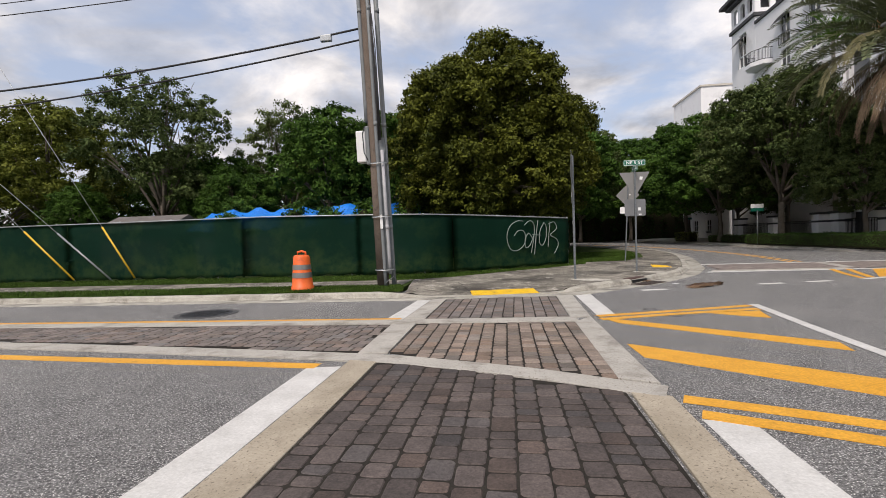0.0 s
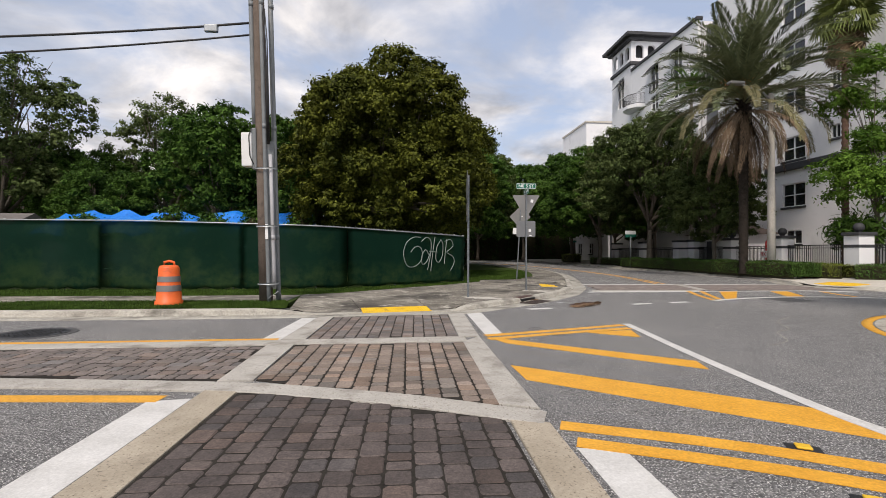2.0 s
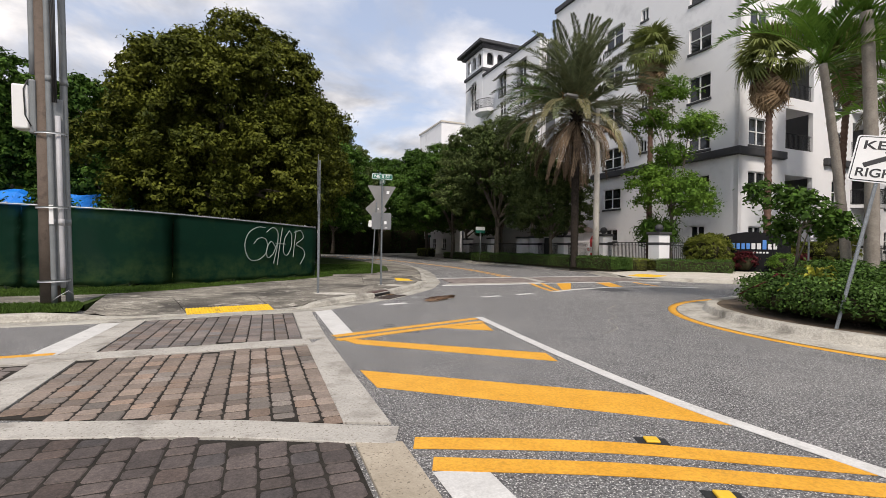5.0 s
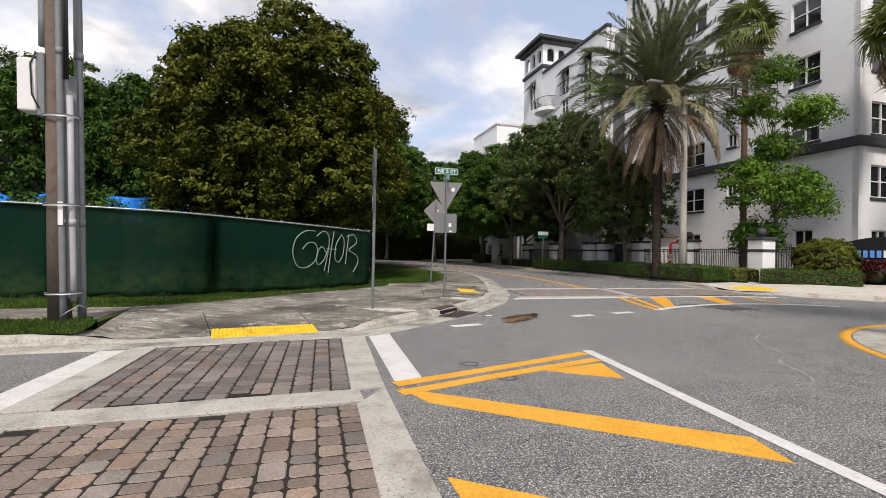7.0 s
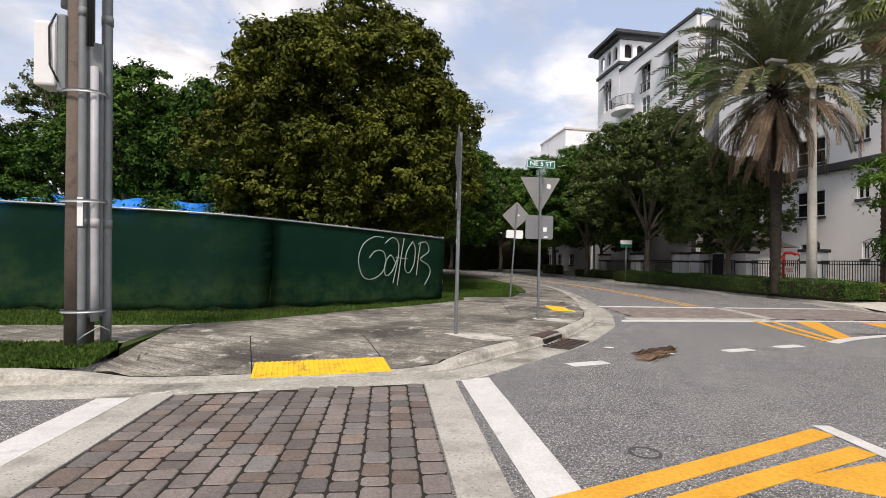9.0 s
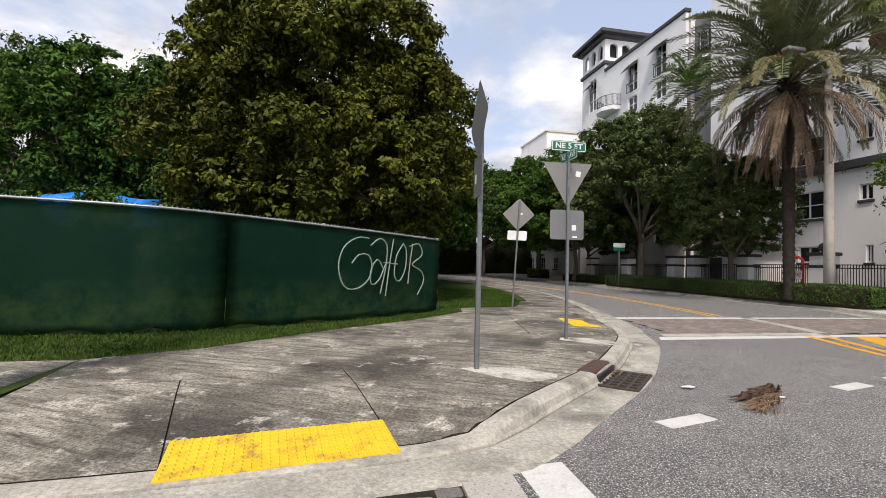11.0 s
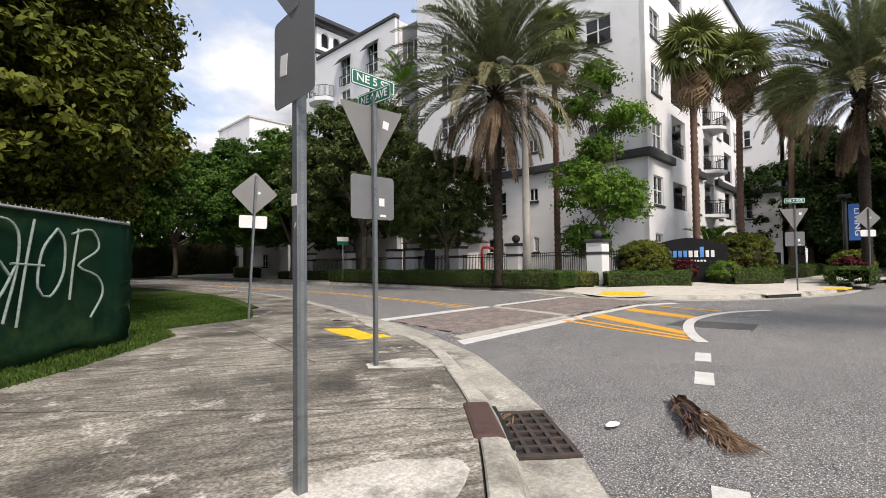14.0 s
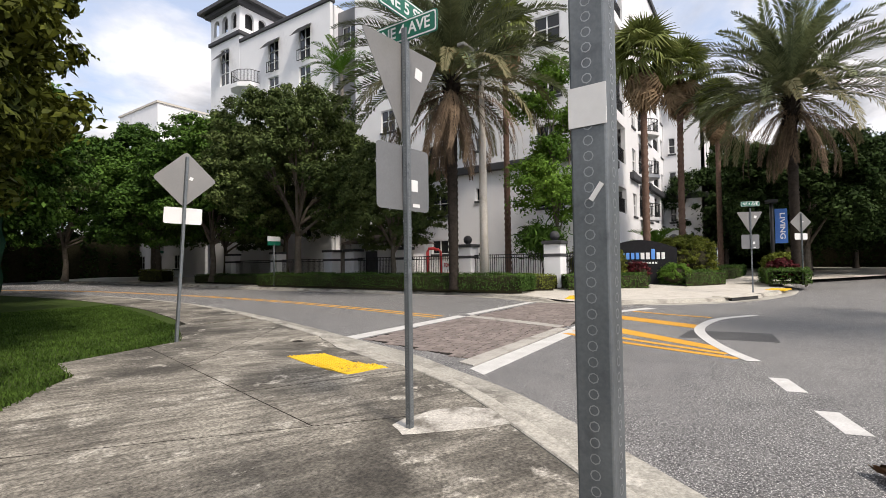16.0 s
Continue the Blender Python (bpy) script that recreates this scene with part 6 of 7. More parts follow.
# garden wall: pillars and railings
def pillar(at, ball=True):
    p = thing("fence_pillar", "pale stucco fence pillar with dark bands" + (" and a ball on top" if ball else ""), "pillar", "pillars of the garden fence", at)
    bm = bmesh.new(); box(bm, -0.4, -0.4, 0, 0.4, 0.4, 2.0, 0.02); part("shaft", bm, "stucco", p)
    for z in (1.42,):
        bm = bmesh.new(); box(bm, -0.42, -0.42, z, 0.42, 0.42, z + 0.14, 0.01); part("band", bm, "trim_dark", p)
    bm = bmesh.new(); box(bm, -0.48, -0.48, 2.0, 0.48, 0.48, 2.16, 0.03); part("cap", bm, "trim_dark", p, "dark cap")
    if ball:
        bm = bmesh.new(); bmesh.ops.create_uvsphere(bm, u_segments=16, v_segments=10, radius=0.23, matrix=pose(0, 0, 2.4)); part("ball", bm, "trim_dark", p)
        bm = bmesh.new(); tube(bm, [(0, 0, 2.15), (0, 0, 2.24)], 0.12, 10); part("neck", bm, "trim_dark", p)
    return p
PY = [(21.9, 21.5, True), (22.2, 26.4, True), (22.5, 31.0, True), (22.6, 35.2, False), (22.6, 37.2, False), (22.7, 43, False), (22.8, 49, False)]
for x, y, b in PY:
    pillar((x, y, 0.28), b)
def garden_rail(a, b, label="black iron garden railing between pillars"):
    r = thing("garden_railing", label, "railing", "garden railings", (a[0], a[1], 0.28))
    L = math.hypot(b[0] - a[0], b[1] - a[1])
    r.matrix_world = pose(a[0], a[1], 0.28, 0, 0, math.degrees(math.atan2(b[1] - a[1], b[0] - a[0])))
    for z in (0.15, 1.4, 1.55):
        bm = bmesh.new(); box(bm, 0.3, -0.02, z, L - 0.3, 0.02, z + 0.04)
        part("rail", bm, "black", r)
    n = int((L - 0.7) / 0.125)
    for k in range(n):
        ob = new("bar", BAR); ob.parent = r
        ob.matrix_local = pose(0.36 + k * (L - 0.72) / n, 0, 0)
bm = bmesh.new(); box(bm, -0.012, -0.012, 0.02, 0.012, 0.012, 1.6)
BAR = bpy.data.meshes.new("bar"); bm.to_mesh(BAR); bm.free(); BAR.materials.append(M["black"])
for (xa, ya, _), (xb, yb, _) in zip(PY, PY[1:]):
    if abs(yb - ya) > 2.5:
        garden_rail((xa, ya), (xb, yb))
garden_rail((21.9, 21.5), (27.4, 19.9))
garden_rail((29.0, 17.6), (44.0, 17.0))
for x, y in ((29.0, 17.4), (31.6, 16.6)):
    pillar((x, y, 0.25), True)

# red standpipe and its notice by the railing
stand = thing("fire_standpipe", "red fire standpipe with a bent top behind the railing", "standpipe", at=(25.2, 31.2, 0.3))
bm = bmesh.new(); tube(bm, [(0, 0, 0), (0, 0, 1.9), (0.05, -0.05, 2.1), (0.3, -0.3, 2.12), (0.45, -0.45, 2.0)], 0.1, 10); part("pipe", bm, "red_paint", stand)
bm = bmesh.new(); tube(bm, [(0.6, -0.6, 0), (0.6, -0.6, 1.9), (0.45, -0.45, 2.1)], 0.08, 10); part("pipe", bm, "red_paint", stand)
hydrant = thing("fire_hydrant", "small red fire hydrant in the grass before the railing", "hydrant", at=(21.5, 27.2, 0.29))
bm = bmesh.new(); tube(bm, [(0, 0, 0), (0, 0, 0.06), (0, 0, 0.07), (0, 0, 0.5), (0, 0, 0.52), (0, 0, 0.56), (0, 0, 0.64), (0, 0, 0.68)], [0.15, 0.15, 0.1, 0.1, 0.13, 0.13, 0.08, 0.03], 12); part("body", bm, "red_paint", hydrant)
for dx, dy in ((0.16, 0), (-0.16, 0), (0, -0.17)):
    bm = bmesh.new(); tube(bm, [(dx * 0.5, dy * 0.5, 0.4), (dx, dy, 0.4)], 0.05, 8); part("outlet_cap", bm, "red_paint", hydrant)
fdc = thing("fdc_notice", "small white notice with red letters FDC on the railing", "notice", at=(22.1, 27.6, 1.35))
pl = plate(fdc, "plate", rect(0.55, 0.42), pose(-0.1, 0, 0, 0, 0, -90), "sign_white", "", 0.006, 0.02)
lettering(pl, "FDC", pose(0, -0.003, 0), 0.26, "red_paint", 0.42)

# name board of the apartments: plain shapes for its lettering
board = thing("name_board", "dark curved-top name board with blue and white lettering bars", "sign board", at=(25.4, 18.5, 0.3))
board.matrix_world = pose(25.4, 18.5, 0.3, 0, 0, -62)
bm = bmesh.new(); prism(bm, [(-1.75, 0.0), (1.75, 0.0)] + [(1.75 - 3.5 * k / 12, 1.75 + 0.42 * math.sin(math.pi * k / 12)) for k in range(13)], -0.12, 0.12)
bmesh.ops.rotate(bm, verts=bm.verts, cent=(0, 0, 0), matrix=Matrix.Rotation(radians(90), 3, "X"))
part("panel", bm, "board_black", board)
x = -1.35
for wd, mt in [(0.16, "letter_blue")] * 6 + [(0.18, "sign_white")] * 2 + [(0.18, "letter_blue")] + [(0.16, "sign_white")] * 2:
    bm = bmesh.new(); h = 0.26 if mt != "letter_blue" or x < 0.3 else 0.4
    outer = bm; box(bm, x, -0.15, 1.22, x + wd, -0.12, 1.22 + h * 1.25, 0.012)
    part("letter_bar", bm, mt, board); x += wd + 0.07
for k in range(9):
    bm = bmesh.new(); box(bm, -0.5 + k * 0.15, -0.145, 1.0, -0.4 + k * 0.15, -0.12, 1.09, 0.004); part("letter_bar", bm, "sign_white", board)

# street lamp with a long arm over the road
lamp = thing("street_lamp", "tall pale concrete street lamp post with an arm", "street lamp", at=(19.35, 23.85, 0.2))
bm = bmesh.new(); tube(bm, [(0, 0, 0), (0, 0, 5), (0, 0, 9.7)], [0.21, 0.17, 0.12], 12); part("shaft", bm, "concrete_new", lamp)
bm = bmesh.new(); tube(bm, [(0, 0, 9.3), (-0.8, -0.3, 9.7), (-2.2, -0.6, 9.9)], 0.05, 8); part("arm", bm, "galv", lamp)
bm = bmesh.new(); box(bm, -2.9, -0.85, 9.84, -2.1, -0.5, 10.0, 0.05); part("lamp_head", bm, "sign_back", lamp)

small = thing("parking_notice_post", "slim post with a small green and white notice", "road sign", at=(18.9, 38.3, 0.2))
bm = bmesh.new(); tube(bm, [(0, 0, 0), (0, 0, 2.6)], 0.05, 8); part("post", bm, "post_steel", small)
bm = bmesh.new(); box(bm, -0.45, -0.04, 2.75, 0.45, 0.04, 3.05, 0.01); part("notice", bm, "sign_white", small, "white upper panel")
bm = bmesh.new(); box(bm, -0.45, -0.04, 2.5, 0.45, 0.04, 2.745, 0.01); part("notice", bm, "sign_green", small, "green lower panel")

copy_thing(small, pose(21.6, 58.5, 0.2, 0, 0, 25))
warn = thing("pedestrian_warning_sign", "yellow diamond warning sign on a slim post far down the street", "road sign", at=(62.0, 10.2, 0.15))
bm = bmesh.new(); tube(bm, [(0, 0, 0), (0, 0, 3.4)], 0.045, 8); part("post", bm, "post_steel", warn)
plate(warn, "sign_plate", diamond(0.62), pose(-0.06, 0, 2.75, 0, 0, -80), "guard_yellow", "yellow diamond plate", 0.006, 0.05)
plate(warn, "lower_plate", rect(0.62, 0.34), pose(-0.06, 0, 1.95, 0, 0, -80), "guard_yellow", "small yellow plate", 0.006, 0.03)

inlet = thing("kerb_inlet", "black storm drain opening in the kerb", "drain", at=(20.9, 14.1, 0.0), rz=-27)
# closed box coloured black to show the dark inside of the inlet
bm = bmesh.new(); box(bm, -0.85, -0.03, 0.005, 0.85, 0.12, 0.115, 0.01); part("opening", bm, "black", inlet, "black block standing in for the shaded slot")
bm = bmesh.new(); box(bm, -1.0, -0.06, 0.118, 1.0, 0.6, 0.155, 0.012); part("lid", bm, "concrete_new", inlet, "pale concrete lid")

bl = thing("banner_post", "dark lamp post with a blue banner reading LIVING", "street lamp", at=(34.0, 12.9, 0.25))
bm = bmesh.new(); tube(bm, [(0, 0, 0), (0, 0, 4.5)], 0.1, 10); part("post", bm, "black", bl)
bm = bmesh.new(); box(bm, -0.5, -0.3, 4.45, 0.5, 0.3, 4.6, 0.03); part("lamp_head", bm, "black", bl)
bn = plate(bl, "banner", rect(0.62, 2.0), pose(0.2, -0.45, 3.1, 0, 0, -75), "blue_sign", "blue fabric banner", 0.01, 0.02)
lettering(bn, "LIVING", pose(0.05, -0.004, 0, 0, 90, 0), 0.36, "sign_white", 1.5)

# sheds with blue tarpaulin behind the fence
def tarp_roof(at, w, d, z, seed):
    t = thing("tarpaulin_roof", "low shed roof covered with a creased bright blue tarpaulin", "shed", "sheds behind the fence", at)
    bm = bmesh.new(); box(bm, -w / 2, -d / 2, 0, w / 2, d / 2, z - 0.4); part("wall", bm, "stucco_grey", t)
    bm = bmesh.new(); bmesh.ops.create_grid(bm, x_segments=24, y_segments=10, size=1)
    for v in bm.verts:
        v.co = Vector((v.co.x * (w / 2 + 0.3), v.co.y * (d / 2 + 0.3), z - 0.4 + 1.1 * (1 - abs(v.co.y)) + 0.3 * noise.noise(Vector((v.co.x * 4 + seed, v.co.y * 3, 0))) + 0.1 * noise.noise(Vector((v.co.x * 15, v.co.y * 6, seed)))))
        v.co.z -= 0.25 * max(0, abs(v.co.x) / (w / 2) - 0.85)
    bmesh.ops.solidify(bm, geom=bm.faces[:], thickness=0.03)
    part("tarpaulin", bm, "blue_tarp", t)
tarp_roof((-13.6, 25.5, 0.1), 6.0, 4, 2.55, 1)
tarp_roof((-7.6, 25.5, 0.1), 5.0, 4, 2.6, 5)
hut = thing("shed", "low shed with a grey shingle roof behind the fence", "shed", "sheds behind the fence", (-21, 26, 0.1))
bm = bmesh.new(); box(bm, -3, -2, 0, 3, 2, 2.3); part("wall", bm, "stucco_grey", hut)
bm = bmesh.new(); prism(bm, [(-2.6, 0), (2.6, 0), (0, 0.9)], -3.3, 3.3)
bmesh.ops.rotate(bm, verts=bm.verts, cent=(0, 0, 0), matrix=Matrix.Rotation(radians(90), 3, "X")); bmesh.ops.rotate(bm, verts=bm.verts, cent=(0, 0, 0), matrix=Matrix.Rotation(radians(90), 3, "Z"))
ob = part("roof", bm, "shingle", hut); ob.location.z = 2.3
hut.scale = (0.7, 0.8, 1.0)

# ---- plants ----
def leaf_quads(centres, normals, size, rng, aspect=0.5):
    """A pointed leaf (four corners) at each centre, facing about its normal."""
    n = len(centres)
    t = rng.normal(size=(n, 3))
    t -= (t * normals).sum(1, keepdims=True) * normals
    t /= np.linalg.norm(t, axis=1, keepdims=True) + 1e-9
    b = np.cross(normals, t)
    s = size * rng.uniform(0.65, 1.35, (n, 1))
    fold = normals * s * 0.12
    v = np.stack([centres - t * s * 0.5, centres + b * s * aspect * 0.5 + fold, centres + t * s * 0.5, centres - b * s * aspect * 0.5 + fold], 1).reshape(-1, 3)
    return v, np.arange(4 * n).reshape(-1, 4)

def unit(a):
    return a / (np.linalg.norm(a, axis=1, keepdims=True) + 1e-9)

def crown_mesh(name, blobs, tufts, per, tuft_r, leaf, material, seed, hollow=0.55, aspect=0.5):
    """Leaves in tufts over a crown of several rounded masses, thin inside, with gaps between the tufts."""
    rng = np.random.default_rng(seed)
    B = np.array(blobs, float)
    w = B[:, 3] * B[:, 4] * B[:, 5]
    pick = rng.choice(len(B), tufts, p=w ** 0.67 / (w ** 0.67).sum())
    d = unit(rng.normal(size=(tufts, 3)))
    d[:, 2] = np.where(d[:, 2] < -0.55, -d[:, 2], d[:, 2])
    r = hollow + (1.04 - hollow) * rng.random((tufts, 1)) ** 0.6
    c = B[pick, :3] + d * r * B[pick, 3:6]
    keep = np.ones(tufts, bool)
    for i, bl in enumerate(B):
        q = (((c - bl[:3]) / bl[3:6]) ** 2).sum(1)
        keep &= ~((q < 0.45) & (pick != i))
    c, d = c[keep], d[keep]
    m = len(c)
    rad = tuft_r * rng.uniform(0.55, 1.5, (m, 1, 1))
    e = rng.normal(size=(m, per, 3)) + np.array([0, 0, 0.45])
    e /= np.linalg.norm(e, axis=2, keepdims=True) + 1e-9
    reach = rng.uniform(0.2, 1.0, (m, per, 1)) * rng.uniform(0.75, 1.35, (m, per, 1))
    pts = (c[:, None, :] + e * reach * rad * np.array([1.0, 1.0, 0.72])).reshape(-1, 3)
    nrm = unit(e.reshape(-1, 3) * 0.75 + np.repeat(d, per, 0) * 0.35 + rng.normal(size=(m * per, 3)) * 0.55 + np.array([0, 0, 0.3]))
    v, q = leaf_quads(pts, nrm, leaf, rng, aspect)
    return np_mesh(name, v, q, material)

def limbs(bm, base, top, r0, ends, seed, sides=10):
    rnd = random.Random(seed)
    base, top = Vector(base), Vector(top)
    trunk = [base.lerp(top, t) + Vector((rnd.uniform(-0.08, 0.08), rnd.uniform(-0.08, 0.08), 0)) * (0 < t) for t in (0, 0.15, 0.4, 0.7, 1)]
    tube(bm, trunk, [r0 * 1.35, r0, r0 * 0.88, r0 * 0.8, r0 * 0.7], sides)
    for e in ends:
        e = Vector(e)
        s = trunk[3].lerp(trunk[4], rnd.random())
        mid = s.lerp(e, 0.5) + Vector((rnd.uniform(-0.3, 0.3), rnd.uniform(-0.3, 0.3), 0.35))
        tube(bm, [s, s.lerp(mid, 0.5), mid, e], [r0 * 0.5, r0 * 0.42, r0 * 0.3, r0 * 0.1], 7)
        for k in range(3):
            e2 = e + Vector((rnd.uniform(-1, 1), rnd.uniform(-1, 1), rnd.uniform(0.1, 1))) * (e - s).length * 0.16
            tube(bm, [mid, mid.lerp(e2, 0.5) + Vector((0, 0, 0.12)), e2], [r0 * 0.22, r0 * 0.15, r0 * 0.05], 5)
    return bm

def tree(label, at, trunk_h, r0, blobs, tufts, per, tuft_r, leaf, material, seed, group="", hollow=0.55, aspect=0.5, lean=(0, 0)):
    t = thing("tree", label, "tree", group, at)
    bm = bmesh.new()
    limbs(bm, (0, 0, 0), (lean[0], lean[1], trunk_h), r0, [(b[0] * 0.75, b[1] * 0.75, b[2] - b[5] * 0.2) for b in blobs[::max(1, len(blobs) // 9)]], seed)
    part("trunk", bm, "bark", t)
    ob = new("crown", crown_mesh("crown", blobs, tufts, per, tuft_r, leaf, material, seed, hollow, aspect))
    ob.parent = t
    return t

def blobs_round(R, H0, H1, n, seed, size=0.42):
    """Masses for a rounded crown of radius R between two heights."""
    rnd = random.Random(seed)
    out = [(0, 0, (H0 + H1) / 2, R * 0.72, R * 0.72, (H1 - H0) * 0.42)]
    for i in range(n):
        a, f = 2.4 * i + rnd.uniform(-0.4, 0.4), (i + 0.5) / n
        z = H0 + (H1 - H0) * (0.15 + 0.77 * f)
        rr = R * 0.69 * math.sqrt(max(0.04, 1 - (2 * (0.22 + 0.75 * f) - 1) ** 2))
        s = R * size * rnd.uniform(0.6, 1.35); rr *= rnd.uniform(0.9, 1.28)
        out.append((rr * math.cos(a), rr * math.sin(a), z, s, s, s * 0.85))
    return out

tree("large broad tree with a dense olive-green crown behind the fence", (-0.9, 25.5, 0.1), 3.6, 0.34, blobs_round(5.0, 1.4, 10.8, 58, 3, 0.28), 4500, 72, 0.33, 0.17, "leaf_deep", 3, hollow=0.5)
tree("dense olive-green tree beside the larger one", (1.6, 30.6, 0.1), 3.4, 0.28, blobs_round(3.6, 2.4, 9.6, 28, 6, 0.3), 2300, 62, 0.34, 0.18, "leaf_deep", 6, hollow=0.4)
mid_a = tree("tall grey-green tree with an airy crown behind the fence", (-23.5, 30, 0.1), 4.2, 0.24, blobs_round(4.6, 3.4, 13.0, 22, 8, 0.3), 620, 60, 0.42, 0.2, "leaf_oak", 8, "trees behind the fence", hollow=0.3)
mid_b = tree("yellow-green spreading tree behind the fence", (-33, 31, 0.1), 3.6, 0.24, blobs_round(5.4, 2.4, 11.4, 26, 9, 0.3), 950, 66, 0.42, 0.22, "leaf_olive", 9, "trees behind the fence", hollow=0.4)
mid_c = tree("bright green feathery tree behind the fence", (-11.7, 31, 0.1), 3.2, 0.2, blobs_round(4.4, 2.4, 9.7, 24, 10, 0.3), 900, 66, 0.4, 0.2, "leaf_mid", 10, "trees behind the fence", hollow=0.4)
for src, x, y, s, a in ((mid_a, -17.5, 37, 0.95, 70), (mid_c, -20.5, 33, 0.78, 130), (mid_a, -8.2, 33.5, 0.72, 40), (mid_c, -30, 40, 1.0, 200), (mid_b, -47, 38, 1.1, 90), (mid_c, -16.8, 28.2, 0.6, 260), (mid_c, -28.5, 28.5, 0.55, 20), (mid_a, -3, 42, 0.95, 10), (mid_a, -56, 34, 1.0, 33), (mid_c, -6.6, 30.5, 0.95, 150), (mid_c, -40.5, 29.5, 0.7, 310),
                       (mid_b, -17, 46, 1.0, 150), (mid_a, -3.6, 31.5, 0.78, 300)):
    c = copy_thing(src, pose(x, y, 0.1, 0, 0, a)); c.scale = (s, s, s)

oak = tree("grey-green street oak with a spreading crown by the hedge", (20.3, 37.8, 0.3), 4.0, 0.24, blobs_round(5.3, 2.6, 12.0, 30, 14, 0.31), 2000, 62, 0.36, 0.2, "leaf_oak", 14, "street trees")
street = tree("dark green street tree with a full crown", (20.2, 47.5, 0.3), 3.6, 0.22, blobs_round(5.4, 2.0, 11.6, 30, 15, 0.31), 1900, 58, 0.4, 0.24, "leaf_mid", 15, "street trees")
for src, x, y, s, a in ((oak, 20.6, 30.2, 0.62, 80), (street, 20.8, 57, 1.1, 100), (oak, 24.5, 44.5, 0.9, 190), (street, 17.5, 68, 1.15, 50), (street, 12, 76, 1.2, 10), (oak, 5.6, 44, 0.95, 210), (street, 3.8, 37.5, 0.85, 260), (street, 4.5, 53, 1.1, 120), (oak, 0, 62, 1.1, 30), (street, -6, 72, 1.2, 200), (street, 5, 82, 1.3, 77),
                       (oak, 24.0, 52, 0.8, 15), (street, 24.5, 66, 1.2, 150), (street, 16, 90, 1.5, 150), (oak, -5.5, 52, 1.1, 300)):
    c = copy_thing(src, pose(x, y, 0.2, 0, 0, a)); c.scale = (s, s, s)
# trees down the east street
east = tree("street tree with a dense low crown in shade-darkened green", (41.0, 10.8, 0.2), 2.6, 0.22, blobs_round(4.3, 1.4, 8.8, 18, 16), 1300, 80, 0.5, 0.24, "leaf_shaded", 16, "street trees")
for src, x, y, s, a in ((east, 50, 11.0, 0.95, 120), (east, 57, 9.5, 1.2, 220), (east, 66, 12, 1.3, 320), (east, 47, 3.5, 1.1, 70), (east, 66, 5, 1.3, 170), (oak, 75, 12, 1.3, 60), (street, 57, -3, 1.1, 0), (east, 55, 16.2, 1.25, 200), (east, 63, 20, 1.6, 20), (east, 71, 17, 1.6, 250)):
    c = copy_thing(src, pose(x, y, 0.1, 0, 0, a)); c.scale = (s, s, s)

young = tree("young bright green tree with open tiers of leaves", (23.3, 21.9, 0.3), 3.4, 0.1, [(0, 0, 4.4, 2.1, 2.1, 1.3), (0.9, -0.7, 3.7, 1.4, 1.4, 0.9), (-1.0, 0.7, 5.2, 1.4, 1.4, 0.9), (0.2, 0.2, 6.6, 1.2, 1.2, 0.9), (0.7, -0.9, 8.2, 1.5, 1.4, 0.9), (-0.7, 0.8, 8.8, 1.3, 1.3, 0.9), (0.0, 0.0, 10.4, 1.1, 1.1, 0.9)], 700, 40, 0.42, 0.17, "leaf_bright", 21, hollow=0.1)
shrub_palm = tree("dark spiky shrub at the foot of the wall", (23.0, 22.6, 0.3), 0.8, 0.06, [(0, 0, 1.9, 1.1, 1.1, 1.1)], 120, 18, 0.5, 0.5, "leaf_mid", 22, hollow=0.2, aspect=0.14)

def pinnate(L, elev, droop, leaflets, lw, ll, seed, material, vee=0.5, curl=0.0):
    """A feather frond from the origin along +x: midrib and two rows of leaflets."""
    rng = np.random.default_rng(seed)
    n = 18
    a = radians(elev)
    P = [np.zeros(3)]
    for i in range(n):
        P.append(P[-1] + np.array([math.cos(a), 0.06 * math.sin(i * 0.4 + seed) * i / n, math.sin(a)]) * L / n)
        a -= radians(droop) / n * (0.4 + 1.2 * i / n)
        a = max(a, radians(-89))
    P = np.array(P)
    vs, qs = [], []
    def quad(p0, p1, p2, p3):
        k = len(vs); vs.extend([p0, p1, p2, p3]); qs.append([k, k + 1, k + 2, k + 3])
    for i in range(n):
        w = 0.045 * (1 - i / n) + 0.008
        s, u = np.array([0, w, 0]), np.array([0, 0, w * 0.6])
        quad(P[i] - s, P[i + 1] - s * 0.9, P[i + 1] + u, P[i] + u); quad(P[i] + u, P[i + 1] + u, P[i + 1] + s * 0.9, P[i] + s)
    for j in range(leaflets):
        t = 0.14 + 0.86 * j / leaflets
        f = t * n
        i = min(int(f), n - 1)
        p = P[i] + (P[i + 1] - P[i]) * (f - i)
        d = P[i + 1] - P[i]; d /= np.linalg.norm(d)
        up_ = np.array([-d[2], 0, d[0]])
        l = ll * math.sin(math.pi * (0.12 + 0.83 * t)) ** 0.6 * rng.uniform(0.85, 1.1)
        for sg in (-1, 1):
            dirv = d * rng.uniform(0.75, 1.0) + np.array([0, sg, 0]) * rng.uniform(0.75, 1.0) + up_ * (vee + rng.normal() * 0.15)
            dirv /= np.linalg.norm(dirv)
            tip = p + dirv * l + np.array([0, 0, -curl * l - rng.uniform(0, 0.08) * l])
            midp = p + dirv * l * 0.5 + np.array([0, 0, -curl * l * 0.15])
            side = np.cross(dirv, up_); side /= np.linalg.norm(side) + 1e-9
            quad(p, midp + side * lw, tip, midp - side * lw)
    return np_mesh("frond", np.array(vs), np.array(qs), material)

